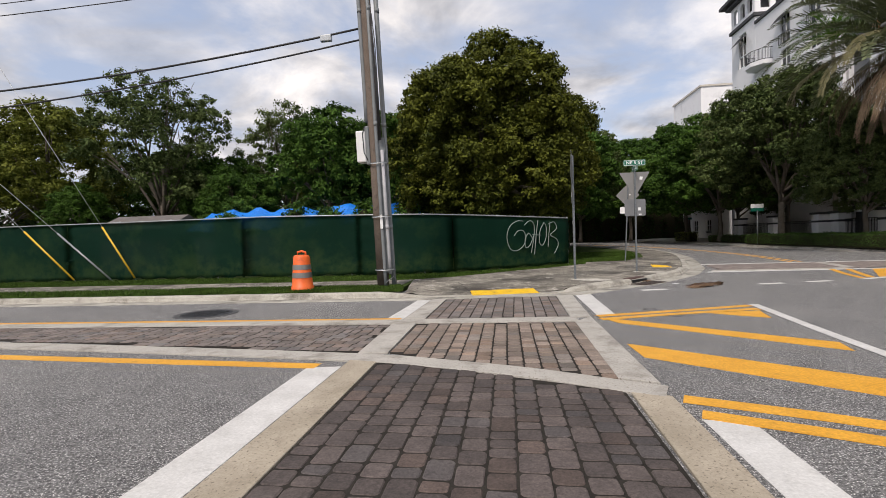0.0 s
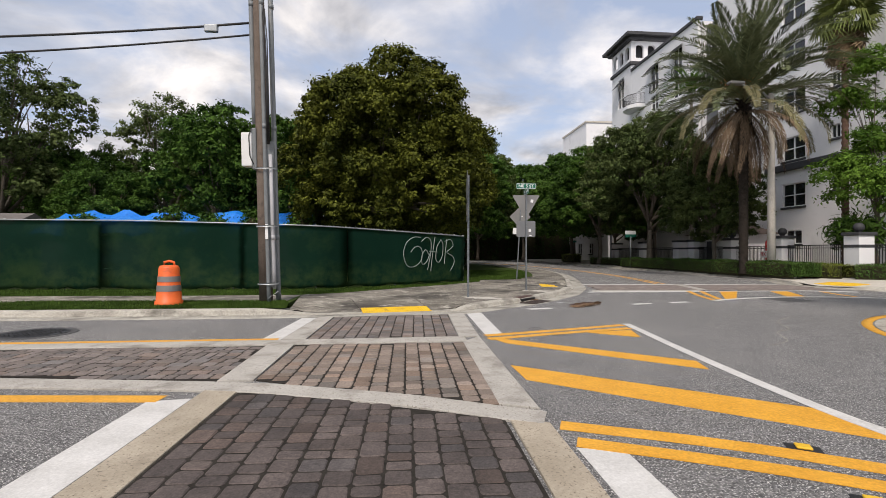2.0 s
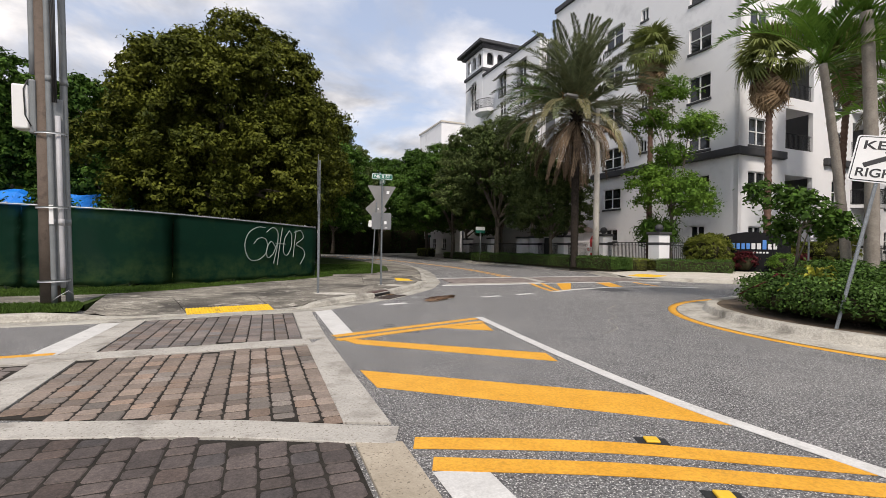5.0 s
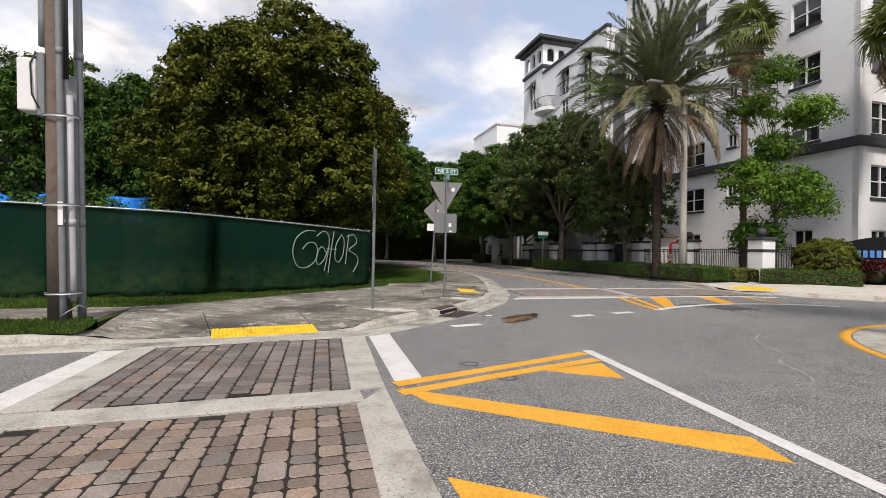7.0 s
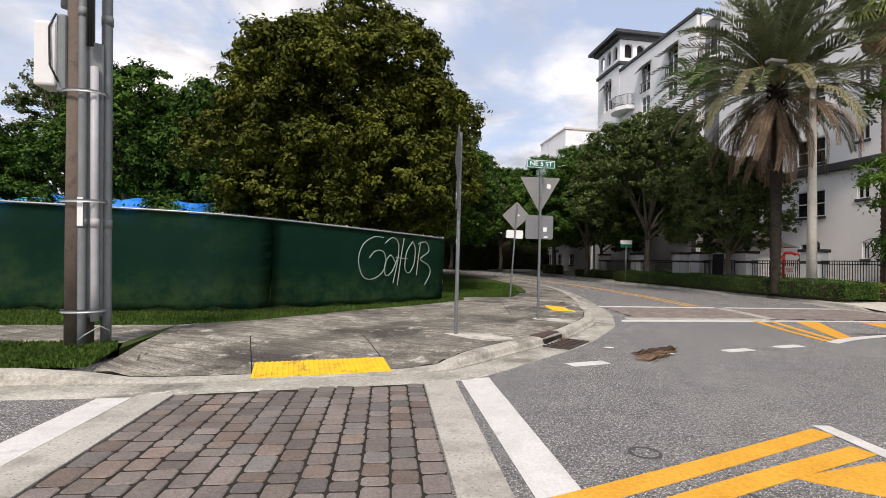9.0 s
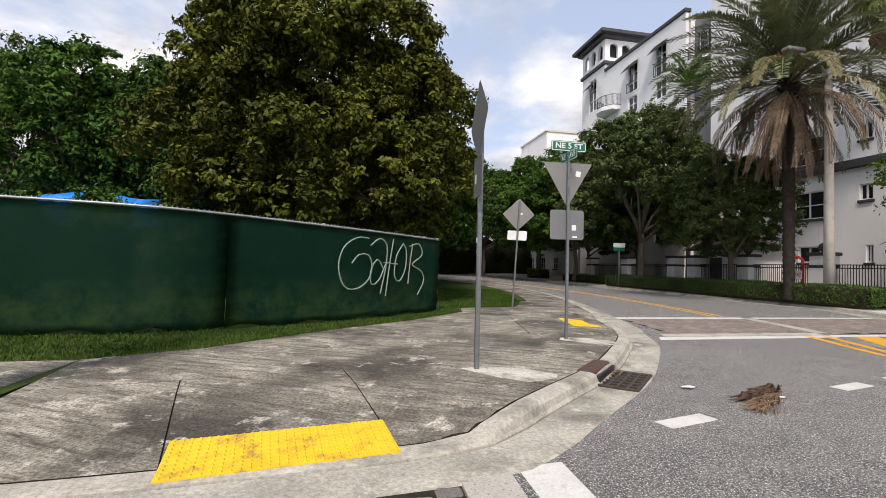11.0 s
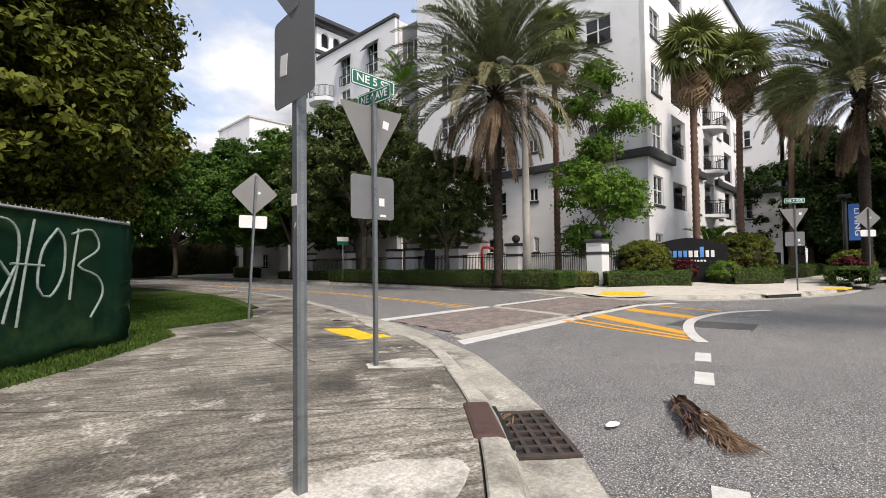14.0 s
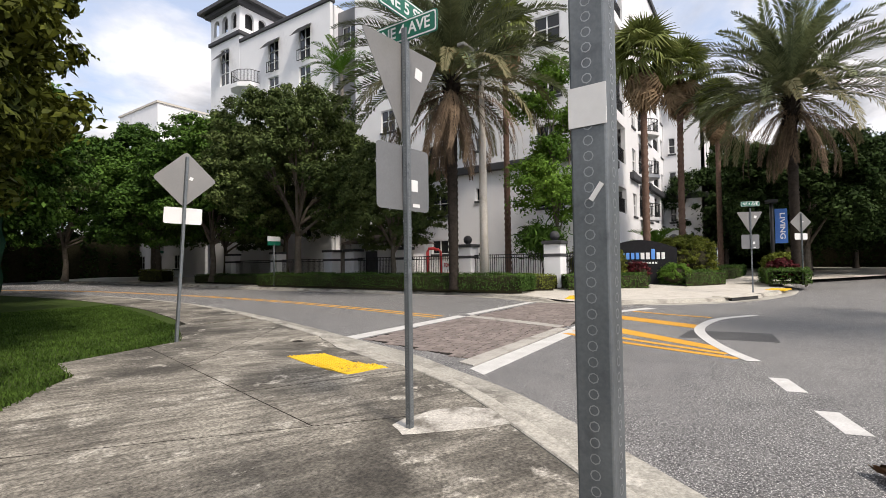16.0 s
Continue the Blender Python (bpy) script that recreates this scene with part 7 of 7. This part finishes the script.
def palm_trunk(bm, h, r0, r1, rings, lean=(0, 0), bend=0.0, boss=0.0, seed=1):
    rnd = random.Random(seed)
    n = rings
    pts, rr = [], []
    for i in range(n + 1):
        t = i / n
        pts.append((lean[0] * t + bend * math.sin(math.pi * t), lean[1] * t, h * t))
        rr.append((r0 + (r1 - r0) * t) * (1 + boss * (0.5 if i % 2 else -0.5)) * (1.25 if i == 0 else 1))
    tube(bm, pts, rr, 12)
    return bm

def feather_palm(label, at, h, L, greens, pales, deads, seed, rz=0, material="frond", trunk="palm_bark", r=(0.22, 0.25), flowers=10):
    p = thing("date_palm", label, "palm", "", at, rz)
    bm = bmesh.new(); palm_trunk(bm, h, r[0], r[1], int(h / 0.13), boss=0.16, seed=seed)
    rnd = random.Random(seed)
    for i in range(130):
        z = h - 0.1 - 1.5 * rnd.random() ** 1.5; a = rnd.uniform(0, 6.28)
        d = Vector((math.cos(a), math.sin(a), 0))
        tube(bm, [d * 0.2 + Vector((0, 0, z)), d * 0.42 + Vector((0, 0, z + 0.25))], [0.05, 0.03], 4)
    part("trunk", bm, trunk, p)
    sets = [("frond", [pinnate(L * f, e, dr, 74, 0.034, 0.62, seed + k, material, 0.35) for k, (f, e, dr) in enumerate(((1.0, 84, 55), (1.0, 66, 75), (1.05, 48, 85), (1.05, 30, 85), (1.0, 12, 70)))], greens),
            ("frond_pale", [pinnate(L * 0.94, e, 95, 62, 0.03, 0.52, seed + 20 + k, "frond_pale", 0.1, 0.25) for k, e in enumerate((14, 0))], pales),
            ("frond_dead", [pinnate(L * f, e, dr, 50, 0.022, 0.36, seed + 40 + k, "frond_dead", -0.1, 0.5) for k, (f, e, dr) in enumerate(((0.85, -8, 105), (0.8, -30, 80), (0.72, -50, 50), (0.62, -66, 30)))], deads)]
    j = 0
    for nm, meshes, count in sets:
        for i in range(count):
            ob = new("frond", meshes[i % len(meshes)]); ob.parent = p
            ob.matrix_local = pose(0, 0, h + rnd.uniform(-0.25, 0.15) - (0.5 if nm == "frond_dead" else 0), rnd.uniform(-14, 14), rnd.uniform(-6, 6), j * 137.5 + rnd.uniform(-8, 8))
            if nm == "frond_dead":
                ob["label"] = "dry brown hanging frond"
            j += 1
    bm = bmesh.new()
    for i in range(flowers):
        a, e = rnd.uniform(0, 6.28), rnd.uniform(0.5, 1.2)
        d = Vector((math.cos(a) * math.cos(e), math.sin(a) * math.cos(e), math.sin(e)))
        b0 = Vector((0, 0, h + 0.1)) + d * 0.9
        for k in range(24):
            dd = (d + Vector((rnd.gauss(0, 0.3), rnd.gauss(0, 0.3), rnd.gauss(-0.1, 0.3)))).normalized()
            tube(bm, [b0, b0 + dd * rnd.uniform(0.4, 0.8) - Vector((0, 0, 0.1))], 0.012, 3)
        tube(bm, [(0, 0, h), b0], 0.025, 5)
    if flowers:
        part("flower_stalks", bm, "inflor", p, "orange flower stalks")
    return p
feather_palm("tall date palm with drooping grey-green fronds and dry brown skirt", (18.75, 25.1, 0.25), 9.6, 5.8, 84, 16, 34, 51)
feather_palm("tall date palm with drooping grey-green fronds and dry brown skirt", (31.0, 12.0, 0.25), 9.6, 5.6, 84, 16, 20, 91, rz=40)

def fan_leaf(R, blades, droop, seed, material):
    rng = np.random.default_rng(seed)
    vs, qs = [], []
    def quad(*p):
        k = len(vs); vs.extend(p); qs.append([k, k + 1, k + 2, k + 3])
    pet = 1.0
    quad(np.array([0, -0.025, 0]), np.array([pet, -0.015, 0]), np.array([pet, 0.015, 0]), np.array([0, 0.025, 0]))
    for i in range(blades):
        a = radians(-115 + 230 * i / (blades - 1))
        d = np.array([math.cos(a), math.sin(a), 0])
        s = np.array([-math.sin(a), math.cos(a), 0.25 * (1 if i % 2 else -1)])
        r = R * (0.8 + 0.2 * math.cos(a)) * rng.uniform(0.9, 1.08)
        o = np.array([pet, 0, 0])
        m = o + d * r * 0.55; w = R * 0.06
        tip = o + d * r + np.array([0, 0, -droop * r * rng.uniform(0.5, 1.7)])
        quad(o, m + s * w, tip, m - s * w)
    return np_mesh("frond", np.array(vs), np.array(qs), material)

FAN = [fan_leaf(1.0, 22, dr, k, "fan_green") for k, dr in enumerate((0.25, 0.5, 0.85))]
FAN_DEAD = [fan_leaf(0.85, 16, dr, 10 + k, "skirt") for k, dr in enumerate((0.5, 0.9, 0.3))]
def fan_palm(at, h, seed, bend=0.0, lean=(0, 0), n=40, s=1.0):
    p = thing("fan_palm", "tall slender fan palm with a red-brown trunk", "palm", "fan palms by the building", at)
    bm = bmesh.new(); palm_trunk(bm, h, 0.19, 0.15, int(h / 0.16), lean, bend, 0.22, seed); part("trunk", bm, "palm_red", p)
    rnd = random.Random(seed)
    for i in range(n):
        e = 82 - 115 * i / n + rnd.uniform(-8, 8)
        ob = new("frond", rnd.choice(FAN)); ob.parent = p
        ob.matrix_local = pose(lean[0], lean[1], h + 0.25 * (1 - i / n), 0, 0, i * 137.5) @ pose(0, 0, 0, rnd.uniform(-25, 25), -e, 0) @ Matrix.Diagonal((s, s, s, 1))
    for i in range(46):
        ob = new("frond", rnd.choice(FAN_DEAD)); ob.parent = p; ob["label"] = "dry brown hanging leaf"
        ob.matrix_local = pose(lean[0], lean[1], h - rnd.uniform(0.0, 1.3), 0, 0, i * 137.5) @ pose(0, 0, 0, rnd.uniform(-40, 40), rnd.uniform(48, 84), 0) @ Matrix.Diagonal((s, s, s, 1))
    return p
fan_palm((25.4, 25.6, 0.3), 14.6, 61)
fan_palm((26.4, 18.3, 0.3), 11.6, 62)
fan_palm((30.9, 17.2, 0.3), 12.4, 63, lean=(0.9, 0.0), bend=-0.3)
fan_palm((39.5, 15.8, 0.3), 12.5, 64, lean=(0.8, 0.0))

def lush_palm(at, h, L, seed, lean=(0, 0), n=11, r=(0.15, 0.1)):
    p = thing("feather_palm", "slender grey-trunked palm with bright green arching fronds", "palm", "palms of the planted island", at)
    bm = bmesh.new(); palm_trunk(bm, h, r[0], r[1], int(h / 0.15), lean, 0.1, 0.05, seed); part("trunk", bm, "palm_grey", p)
    rnd = random.Random(seed)
    ms = [pinnate(L, e, dr, 40, 0.03, 0.55, seed + k, "palm_lush", 0.55, 0.05) for k, (e, dr) in enumerate(((70, 80), (45, 95), (20, 80)))]
    for i in range(n):
        ob = new("frond", ms[i % 3]); ob.parent = p
        ob.matrix_local = pose(lean[0], lean[1], h, rnd.uniform(-10, 10), 0, i * 137.5 + rnd.uniform(-10, 10))
    return p
lush_palm((12.65, 7.6, 0.15), 5.5, 2.6, 71, lean=(-0.64, 0.28), r=(0.11, 0.08))
lush_palm((12.4, 7.1, 0.15), 6.4, 2.6, 72, lean=(-0.18, 0.08), r=(0.14, 0.11))
lush_palm((15.2, 7.4, 0.15), 4.2, 2.4, 73, lean=(0.5, 0.0), r=(0.11, 0.08))
lush_palm((23.4, 37.0, 0.3), 14.2, 2.9, 75, n=20, r=(0.16, 0.11))
small_palm = lush_palm((30.3, 18.6, 0.3), 1.6, 2.0, 74, n=18, r=(0.14, 0.12))

def hedge(line, width, h, material, label, seed, leaf=0.07, density=420, z=0.28, wob=0.06, name="hedge"):
    """A clipped hedge along a line: solid core coloured as dark as inner shade, and a skin of small leaves."""
    ln = smooth_line(line, 0.35)
    rng = np.random.default_rng(seed)
    t = thing(name, label, "hedge", "hedges", (0, 0, 0))
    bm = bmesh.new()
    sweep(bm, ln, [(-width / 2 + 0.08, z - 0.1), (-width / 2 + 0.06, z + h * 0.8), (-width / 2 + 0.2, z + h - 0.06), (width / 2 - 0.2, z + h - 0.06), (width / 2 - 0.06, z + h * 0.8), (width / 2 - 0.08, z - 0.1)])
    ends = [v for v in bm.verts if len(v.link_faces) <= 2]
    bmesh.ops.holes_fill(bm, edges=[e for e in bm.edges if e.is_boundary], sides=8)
    part("core", bm, "foliage_shade", t)
    L = [np.array(p) for p in ln]
    seg = np.array([np.linalg.norm(b - a) for a, b in zip(L, L[1:])])
    total = seg.sum()
    n = int(density * total * (width + 2 * h))
    u = rng.random(n) * total
    cum = np.concatenate([[0], np.cumsum(seg)])
    i = np.clip(np.searchsorted(cum, u) - 1, 0, len(seg) - 1)
    A, Bq = np.array(L)[i], np.array(L)[i + 1]
    f = ((u - cum[i]) / np.maximum(seg[i], 1e-6))[:, None]
    d = unit(Bq - A)
    nl = np.stack([-d[:, 1], d[:, 0], np.zeros(n)], 1)
    per = rng.random(n) * (width + 2 * h)
    off = np.where(per < h, -width / 2, np.where(per > h + width, width / 2, per - h - width / 2))
    zz = np.where(per < h, per, np.where(per > h + width, 2 * h + width - per, h))
    nrm = np.where((per < h)[:, None], -nl, np.where((per > h + width)[:, None], nl, np.array([0, 0, 1.0])))
    P = A + (Bq - A) * f + nl * off[:, None] + np.array([0, 0, 1]) * zz[:, None]
    # a few leaves at the two ends
    k = n // 14
    for e, dd in ((L[0], -1), (L[-1], 1)):
        tdir = unit((L[1] - L[0] if dd < 0 else L[-1] - L[-2])[None])[0]
        nn = np.array([-tdir[1], tdir[0], 0])
        Pe = e + nn * rng.uniform(-width / 2, width / 2, (k, 1)) + np.array([0, 0, 1]) * rng.uniform(0, h, (k, 1))
        P = np.concatenate([P, Pe]); nrm = np.concatenate([nrm, np.repeat((tdir * dd)[None], k, 0)])
    P[:, 2] += z
    bumps = np.sin(P[:, 0] * 2.1 + seed) * np.sin(P[:, 1] * 1.7) * wob
    P += nrm * (bumps[:, None] + rng.normal(size=(len(P), 1)) * 0.035)
    v, q = leaf_quads(P, unit(nrm + rng.normal(size=P.shape) * 0.6), leaf, rng, 0.6)
    ob = new("leaves", np_mesh("leaves", v, q, material)); ob.parent = t
    tagged(ob, kind="stuff")
    return t
hedge([(19.45, 21.8), (19.42, 27), (19.45, 32), (19.6, 40)], 1.5, 0.66, "leaf_hedge", "low clipped dark green hedge along the kerb", 31)
hedge([(20.65, 22.6), (20.95, 21.7), (21.05, 21.2)], 1.0, 0.6, "leaf_lime", "low yellow-green variegated hedge", 32, density=380)
hedge([(21.1, 20.8), (22.0, 19.5), (23.2, 18.0)], 1.3, 0.6, "leaf_hedge", "low clipped dark green hedge below the name board", 33)
hedge([(21.0, 56), (21.2, 60), (22.5, 62)], 1.2, 0.9, "leaf_lime", "low yellow-green hedge far along the kerb", 38, density=160)
hedge([(25.3, 17.0), (26.8, 16.3), (28.6, 15.6)], 1.4, 0.62, "leaf_hedge", "low clipped dark green hedge below the name board", 34)
hedge([(27.4, 12.6), (29.0, 12.4), (31.0, 12.9)], 1.5, 0.65, "leaf_hedge", "low clipped dark green hedge beside the pavement", 35)
hedge([(20.7, 41.5), (20.8, 50)], 1.2, 0.55, "leaf_hedge", "low clipped dark green hedge along the kerb", 36, density=200)
hedge([(32.2, 15.9), (36, 15.2), (44, 15)], 1.2, 0.7, "leaf_hedge", "low clipped hedge along the east pavement", 37, density=200)

def bush(label, at, r, h, material, seed, tufts=150, per=60, leaf=0.07, name="bush", tr=0.16, hollow=0.82, aspect=0.6):
    t = thing(name, label, "bush", "", at)
    bm = bmesh.new()
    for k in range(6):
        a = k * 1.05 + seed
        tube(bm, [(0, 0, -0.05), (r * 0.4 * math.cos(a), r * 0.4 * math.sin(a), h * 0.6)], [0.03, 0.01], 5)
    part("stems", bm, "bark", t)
    bl = [(0, 0, h * 0.48, r * 0.92, r * 0.92, h * 0.5)] + [(r * 0.3 * math.cos(k * 2.1 + seed), r * 0.3 * math.sin(k * 2.1 + seed), h * 0.5, r * 0.7, r * 0.7, h * 0.46) for k in range(3)]
    ob = new("foliage", crown_mesh("foliage", bl, tufts, per, tr, leaf, material, seed, hollow, aspect)); ob.parent = t
    # solid core whose dark colour plays the shade within the bush
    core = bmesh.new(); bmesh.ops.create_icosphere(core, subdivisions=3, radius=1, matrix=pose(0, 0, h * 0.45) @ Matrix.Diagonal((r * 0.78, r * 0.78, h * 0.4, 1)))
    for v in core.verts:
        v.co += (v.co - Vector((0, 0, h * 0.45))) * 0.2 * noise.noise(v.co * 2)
    part("inner_growth", core, "foliage_shade", t)
    return t
bush("large rounded clipped yellow-green bush", (24.3, 20.2, 0.28), 1.4, 2.1, "leaf_olive", 81, 420, 60, 0.09)
bush("large rounded clipped olive bush", (28.9, 16.9, 0.28), 1.6, 2.5, "leaf_olive", 82, 460, 60, 0.09)
bush("small dark red shrub", (24.9, 18.5, 0.28), 0.55, 1.1, "leaf_red", 83, 60, 40, 0.12)
bush("small dark red shrub", (27.2, 17.1, 0.28), 0.6, 1.0, "leaf_red", 84, 60, 40, 0.12)
bush("small rounded green shrub", (25.6, 16.9, 0.28), 0.7, 1.0, "leaf_bright", 85, 120, 50, 0.07)
bush("small shrub with red leaves by the palm", (30.6, 12.6, 0.28), 0.8, 1.1, "leaf_red", 86, 80, 40, 0.14)
bush("yellow-green shrub by the palm", (32.3, 12.6, 0.28), 0.9, 1.5, "leaf_lime", 87, 120, 40, 0.12)
for x, y, h, k in ((-11.0, 23.6, 3.5, 0), (-9.0, 23.2, 3.2, 1), (-7.0, 23.4, 3.4, 2), (-14.6, 23.3, 3.0, 3), (-5.0, 24.0, 3.6, 4)):
    bush("dark green shrub growing before the sheds", (x, y, 0.11), 0.75 + 0.12 * (k % 3), h, "leaf_mid", 140 + k, 110, 30, 0.14, "shrub", 0.3, 0.4)
rnd = random.Random(5)
for k in range(20):
    a, rr = (2.48 + k * 0.15, 2.95 - 0.9 * (k % 2)) if k < 17 else (1.75 + 0.3 * (k - 17), 1.9)
    bush("sprawling dark green shrub on the island", (IC[0] + rr * math.cos(a), IC[1] + rr * math.sin(a), 0.14), rnd.uniform(0.72, 0.85), rnd.uniform(0.62, 0.8) + 0.25 * (k % 2), "leaf_hedge", 100 + k, 190, 58, 0.06, "shrub", 0.17, 0.7)
tree("small glossy broad-leaved tree among the island's shrubs", (11.0, 7.8, 0.14), 1.1, 0.035, [(0, 0, 2.1, 0.6, 0.6, 0.5), (0.45, -0.4, 1.75, 0.45, 0.45, 0.38), (-0.5, 0.4, 2.35, 0.5, 0.5, 0.42), (0.3, 0.45, 1.6, 0.4, 0.4, 0.35), (-0.2, -0.5, 2.0, 0.42, 0.42, 0.36)], 130, 26, 0.2, 0.12, "leaf_mid", 130, hollow=0.2)
def strap_plant(at, n, L, material, label, seed):
    t = thing("strap_leaf_plant", label, "plant", "", at)
    rnd = random.Random(seed)
    bm = bmesh.new()
    for i in range(n):
        a, e, l = rnd.uniform(0, 6.28), rnd.uniform(0.5, 1.3), L * rnd.uniform(0.7, 1.2)
        d = Vector((math.cos(a), math.sin(a), 0)); s = Vector((-d.y, d.x, 0))
        pts = [d * l * math.cos(e) * f + Vector((0, 0, l * math.sin(e) * f - 0.5 * l * f * f * f)) for f in (0, 0.35, 0.7, 1.0)]
        ws = (0.02, 0.05, 0.045, 0.004)
        rows = [[bm.verts.new(p + s * w), bm.verts.new(p - Vector((0, 0, 0.02))), bm.verts.new(p - s * w)] for p, w in zip(pts, ws)]
        for p, q in zip(rows, rows[1:]):
            bm.faces.new((p[0], q[0], q[1], p[1])); bm.faces.new((p[1], q[1], q[2], p[2]))
    part("leaves", bm, material, t)
strap_plant((9.9, 6.75, 0.5), 30, 1.15, "leaf_yellow", "yellow-green strap-leaved plant among the shrubs", 1)
strap_plant((10.4, 6.5, 0.5), 26, 1.1, "leaf_yellow", "yellow-green strap-leaved plant among the shrubs", 2)
strap_plant((9.8, 7.1, 0.5), 20, 0.95, "leaf_red", "bronze strap-leaved plant among the shrubs", 3)

def grass_field(poly, n, h, seed, z=0.12, name="grass_blades"):
    rng = np.random.default_rng(seed)
    P = np.array(poly)
    lo, hi = P.min(0), P.max(0)
    pts = lo + rng.random((n * 3, 2)) * (hi - lo)
    ok = np.zeros(len(pts), bool)
    for (x0, y0), (x1, y1) in zip(poly, poly[1:] + poly[:1]):
        cond = (y0 > pts[:, 1]) != (y1 > pts[:, 1])
        with np.errstate(divide="ignore", invalid="ignore"):
            xc = (x1 - x0) * (pts[:, 1] - y0) / ((y1 - y0) if y1 != y0 else 1e-9) + x0
        ok ^= cond & (pts[:, 0] < xc)
    pts = pts[ok][:n]
    m = len(pts)
    a = rng.random(m) * 6.28
    hh = h * rng.uniform(0.4, 1.3, m)
    d = np.stack([np.cos(a), np.sin(a)], 1)
    bend = rng.normal(size=(m, 2)) * hh[:, None] * 0.45
    w = 0.006 + 0.004 * rng.random((m, 1))
    base = np.concatenate([pts, np.full((m, 1), z)], 1)
    s = np.concatenate([d * w, np.zeros((m, 1))], 1)
    midp = base + np.concatenate([bend * 0.35, (hh * 0.6)[:, None]], 1)
    tip = base + np.concatenate([bend, hh[:, None]], 1)
    v = np.stack([base - s, base + s, midp + s * 0.7, tip, midp - s * 0.7], 1).reshape(-1, 3)
    k = np.arange(m)[:, None] * 5
    q = np.concatenate([k + np.array([0, 1, 2, 4]), k + np.array([4, 2, 3, 3])], 0)
    me = bpy.data.meshes.new(name)
    me.from_pydata(v.tolist(), [], [list(dict.fromkeys(r)) for r in q.tolist()])
    me.materials.append(M["grass"])
    return tagged(new(name, me), "short green grass blades of the verge", "grass", kind="stuff")
grass_field([(-9.5, 11.5), (-2.75, 11.62), (-2.95, 12.65), (-3.15, 13.05), (-9.5, 13.15)], 30000, 0.06, 1, 0.125)
grass_field([(-24, 11.3), (-9.5, 11.5), (-9.5, 13.15), (-24, 13.15)], 14000, 0.06, 2, 0.125)
grass_field([(-24, 14.95), (-6, 14.8), (-3.07, 14.88), (-1.86, 15.57), (-1.11, 16.38), (-0.06, 17.46), (1.59, 18.9), (2.29, 19.7), (2.8, 20.3), (2.4, 20.9), (-0.2, 18.6), (-2.1, 17.5), (-5.3, 16.9), (-24, 17.1)], 48000, 0.055, 3)
grass_field([(2.5, 20.0), (3.24, 20.83), (3.44, 21.97), (5.34, 22.42), (5.64, 22.98), (6.34, 24.6), (7.4, 29), (8.2, 33), (3, 33), (2.4, 22)], 52000, 0.05, 4)

# far leaf masses added to close the streets' ends, coloured shade-dark
def woods(line, h, n, seed, material, label):
    rnd = random.Random(seed)
    pts = smooth_line(line, 4)
    bl = []
    for p in pts:
        for k in range(2):
            r = rnd.uniform(2.5, 4.2)
            bl.append((p.x + rnd.uniform(-2, 2), p.y + rnd.uniform(-2, 2), h * (0.2 + 0.5 * k) + rnd.uniform(-0.5, 0.5), r, r, h * 0.36))
    ob = new("woodland", crown_mesh("woodland", bl, n, 26, 0.7, 0.42, material, seed, 0.7))
    return tagged(ob, label, "trees", kind="stuff")
woods([(-70, 50), (-40, 52), (-15, 56), (-8, 64), (-2, 73), (8, 82), (20, 84), (32, 80)], 8, 3000, 201, "leaf_shaded", "mass of far trees and undergrowth in shade-darkened green")
woods([(72, 15), (84, 14), (92, 8), (84, -6), (60, -14), (40, -18)], 9, 1800, 202, "leaf_shaded", "mass of far trees down the east street in shade-darkened green")
# leafy walls added to stand in for the darkness beneath the trees
hedge([(-12, 58), (-7, 64), (-2, 72), (6, 79), (16, 82), (24, 80), (36, 76)], 4.0, 5.0, "leaf_shaded", "tall undergrowth added as dark shade closing the north street", 211, leaf=0.4, density=14, z=0.0, wob=0.5, name="undergrowth")
hedge([(-60, 32), (-40, 31), (-25, 30), (-12, 30), (-5, 31.5), (1.5, 34)], 3.0, 3.2, "leaf_shaded", "tall undergrowth added as dark shade behind the fence", 213, leaf=0.3, density=22, z=0.1, wob=0.4, name="undergrowth")
hedge([(2.0, 34), (3.5, 42), (2.5, 52), (-3, 62)], 3.0, 3.0, "leaf_shaded", "tall undergrowth added as dark shade beside the north pavement", 214, leaf=0.3, density=22, z=0.1, wob=0.4, name="undergrowth")
hedge([(68, 14.5), (74, 13), (78, 9), (74, 0), (62, -8), (44, -14)], 4.0, 5.5, "leaf_shaded", "tall undergrowth added as dark shade closing the east street", 215, leaf=0.4, density=14, z=0.0, wob=0.5, name="undergrowth")
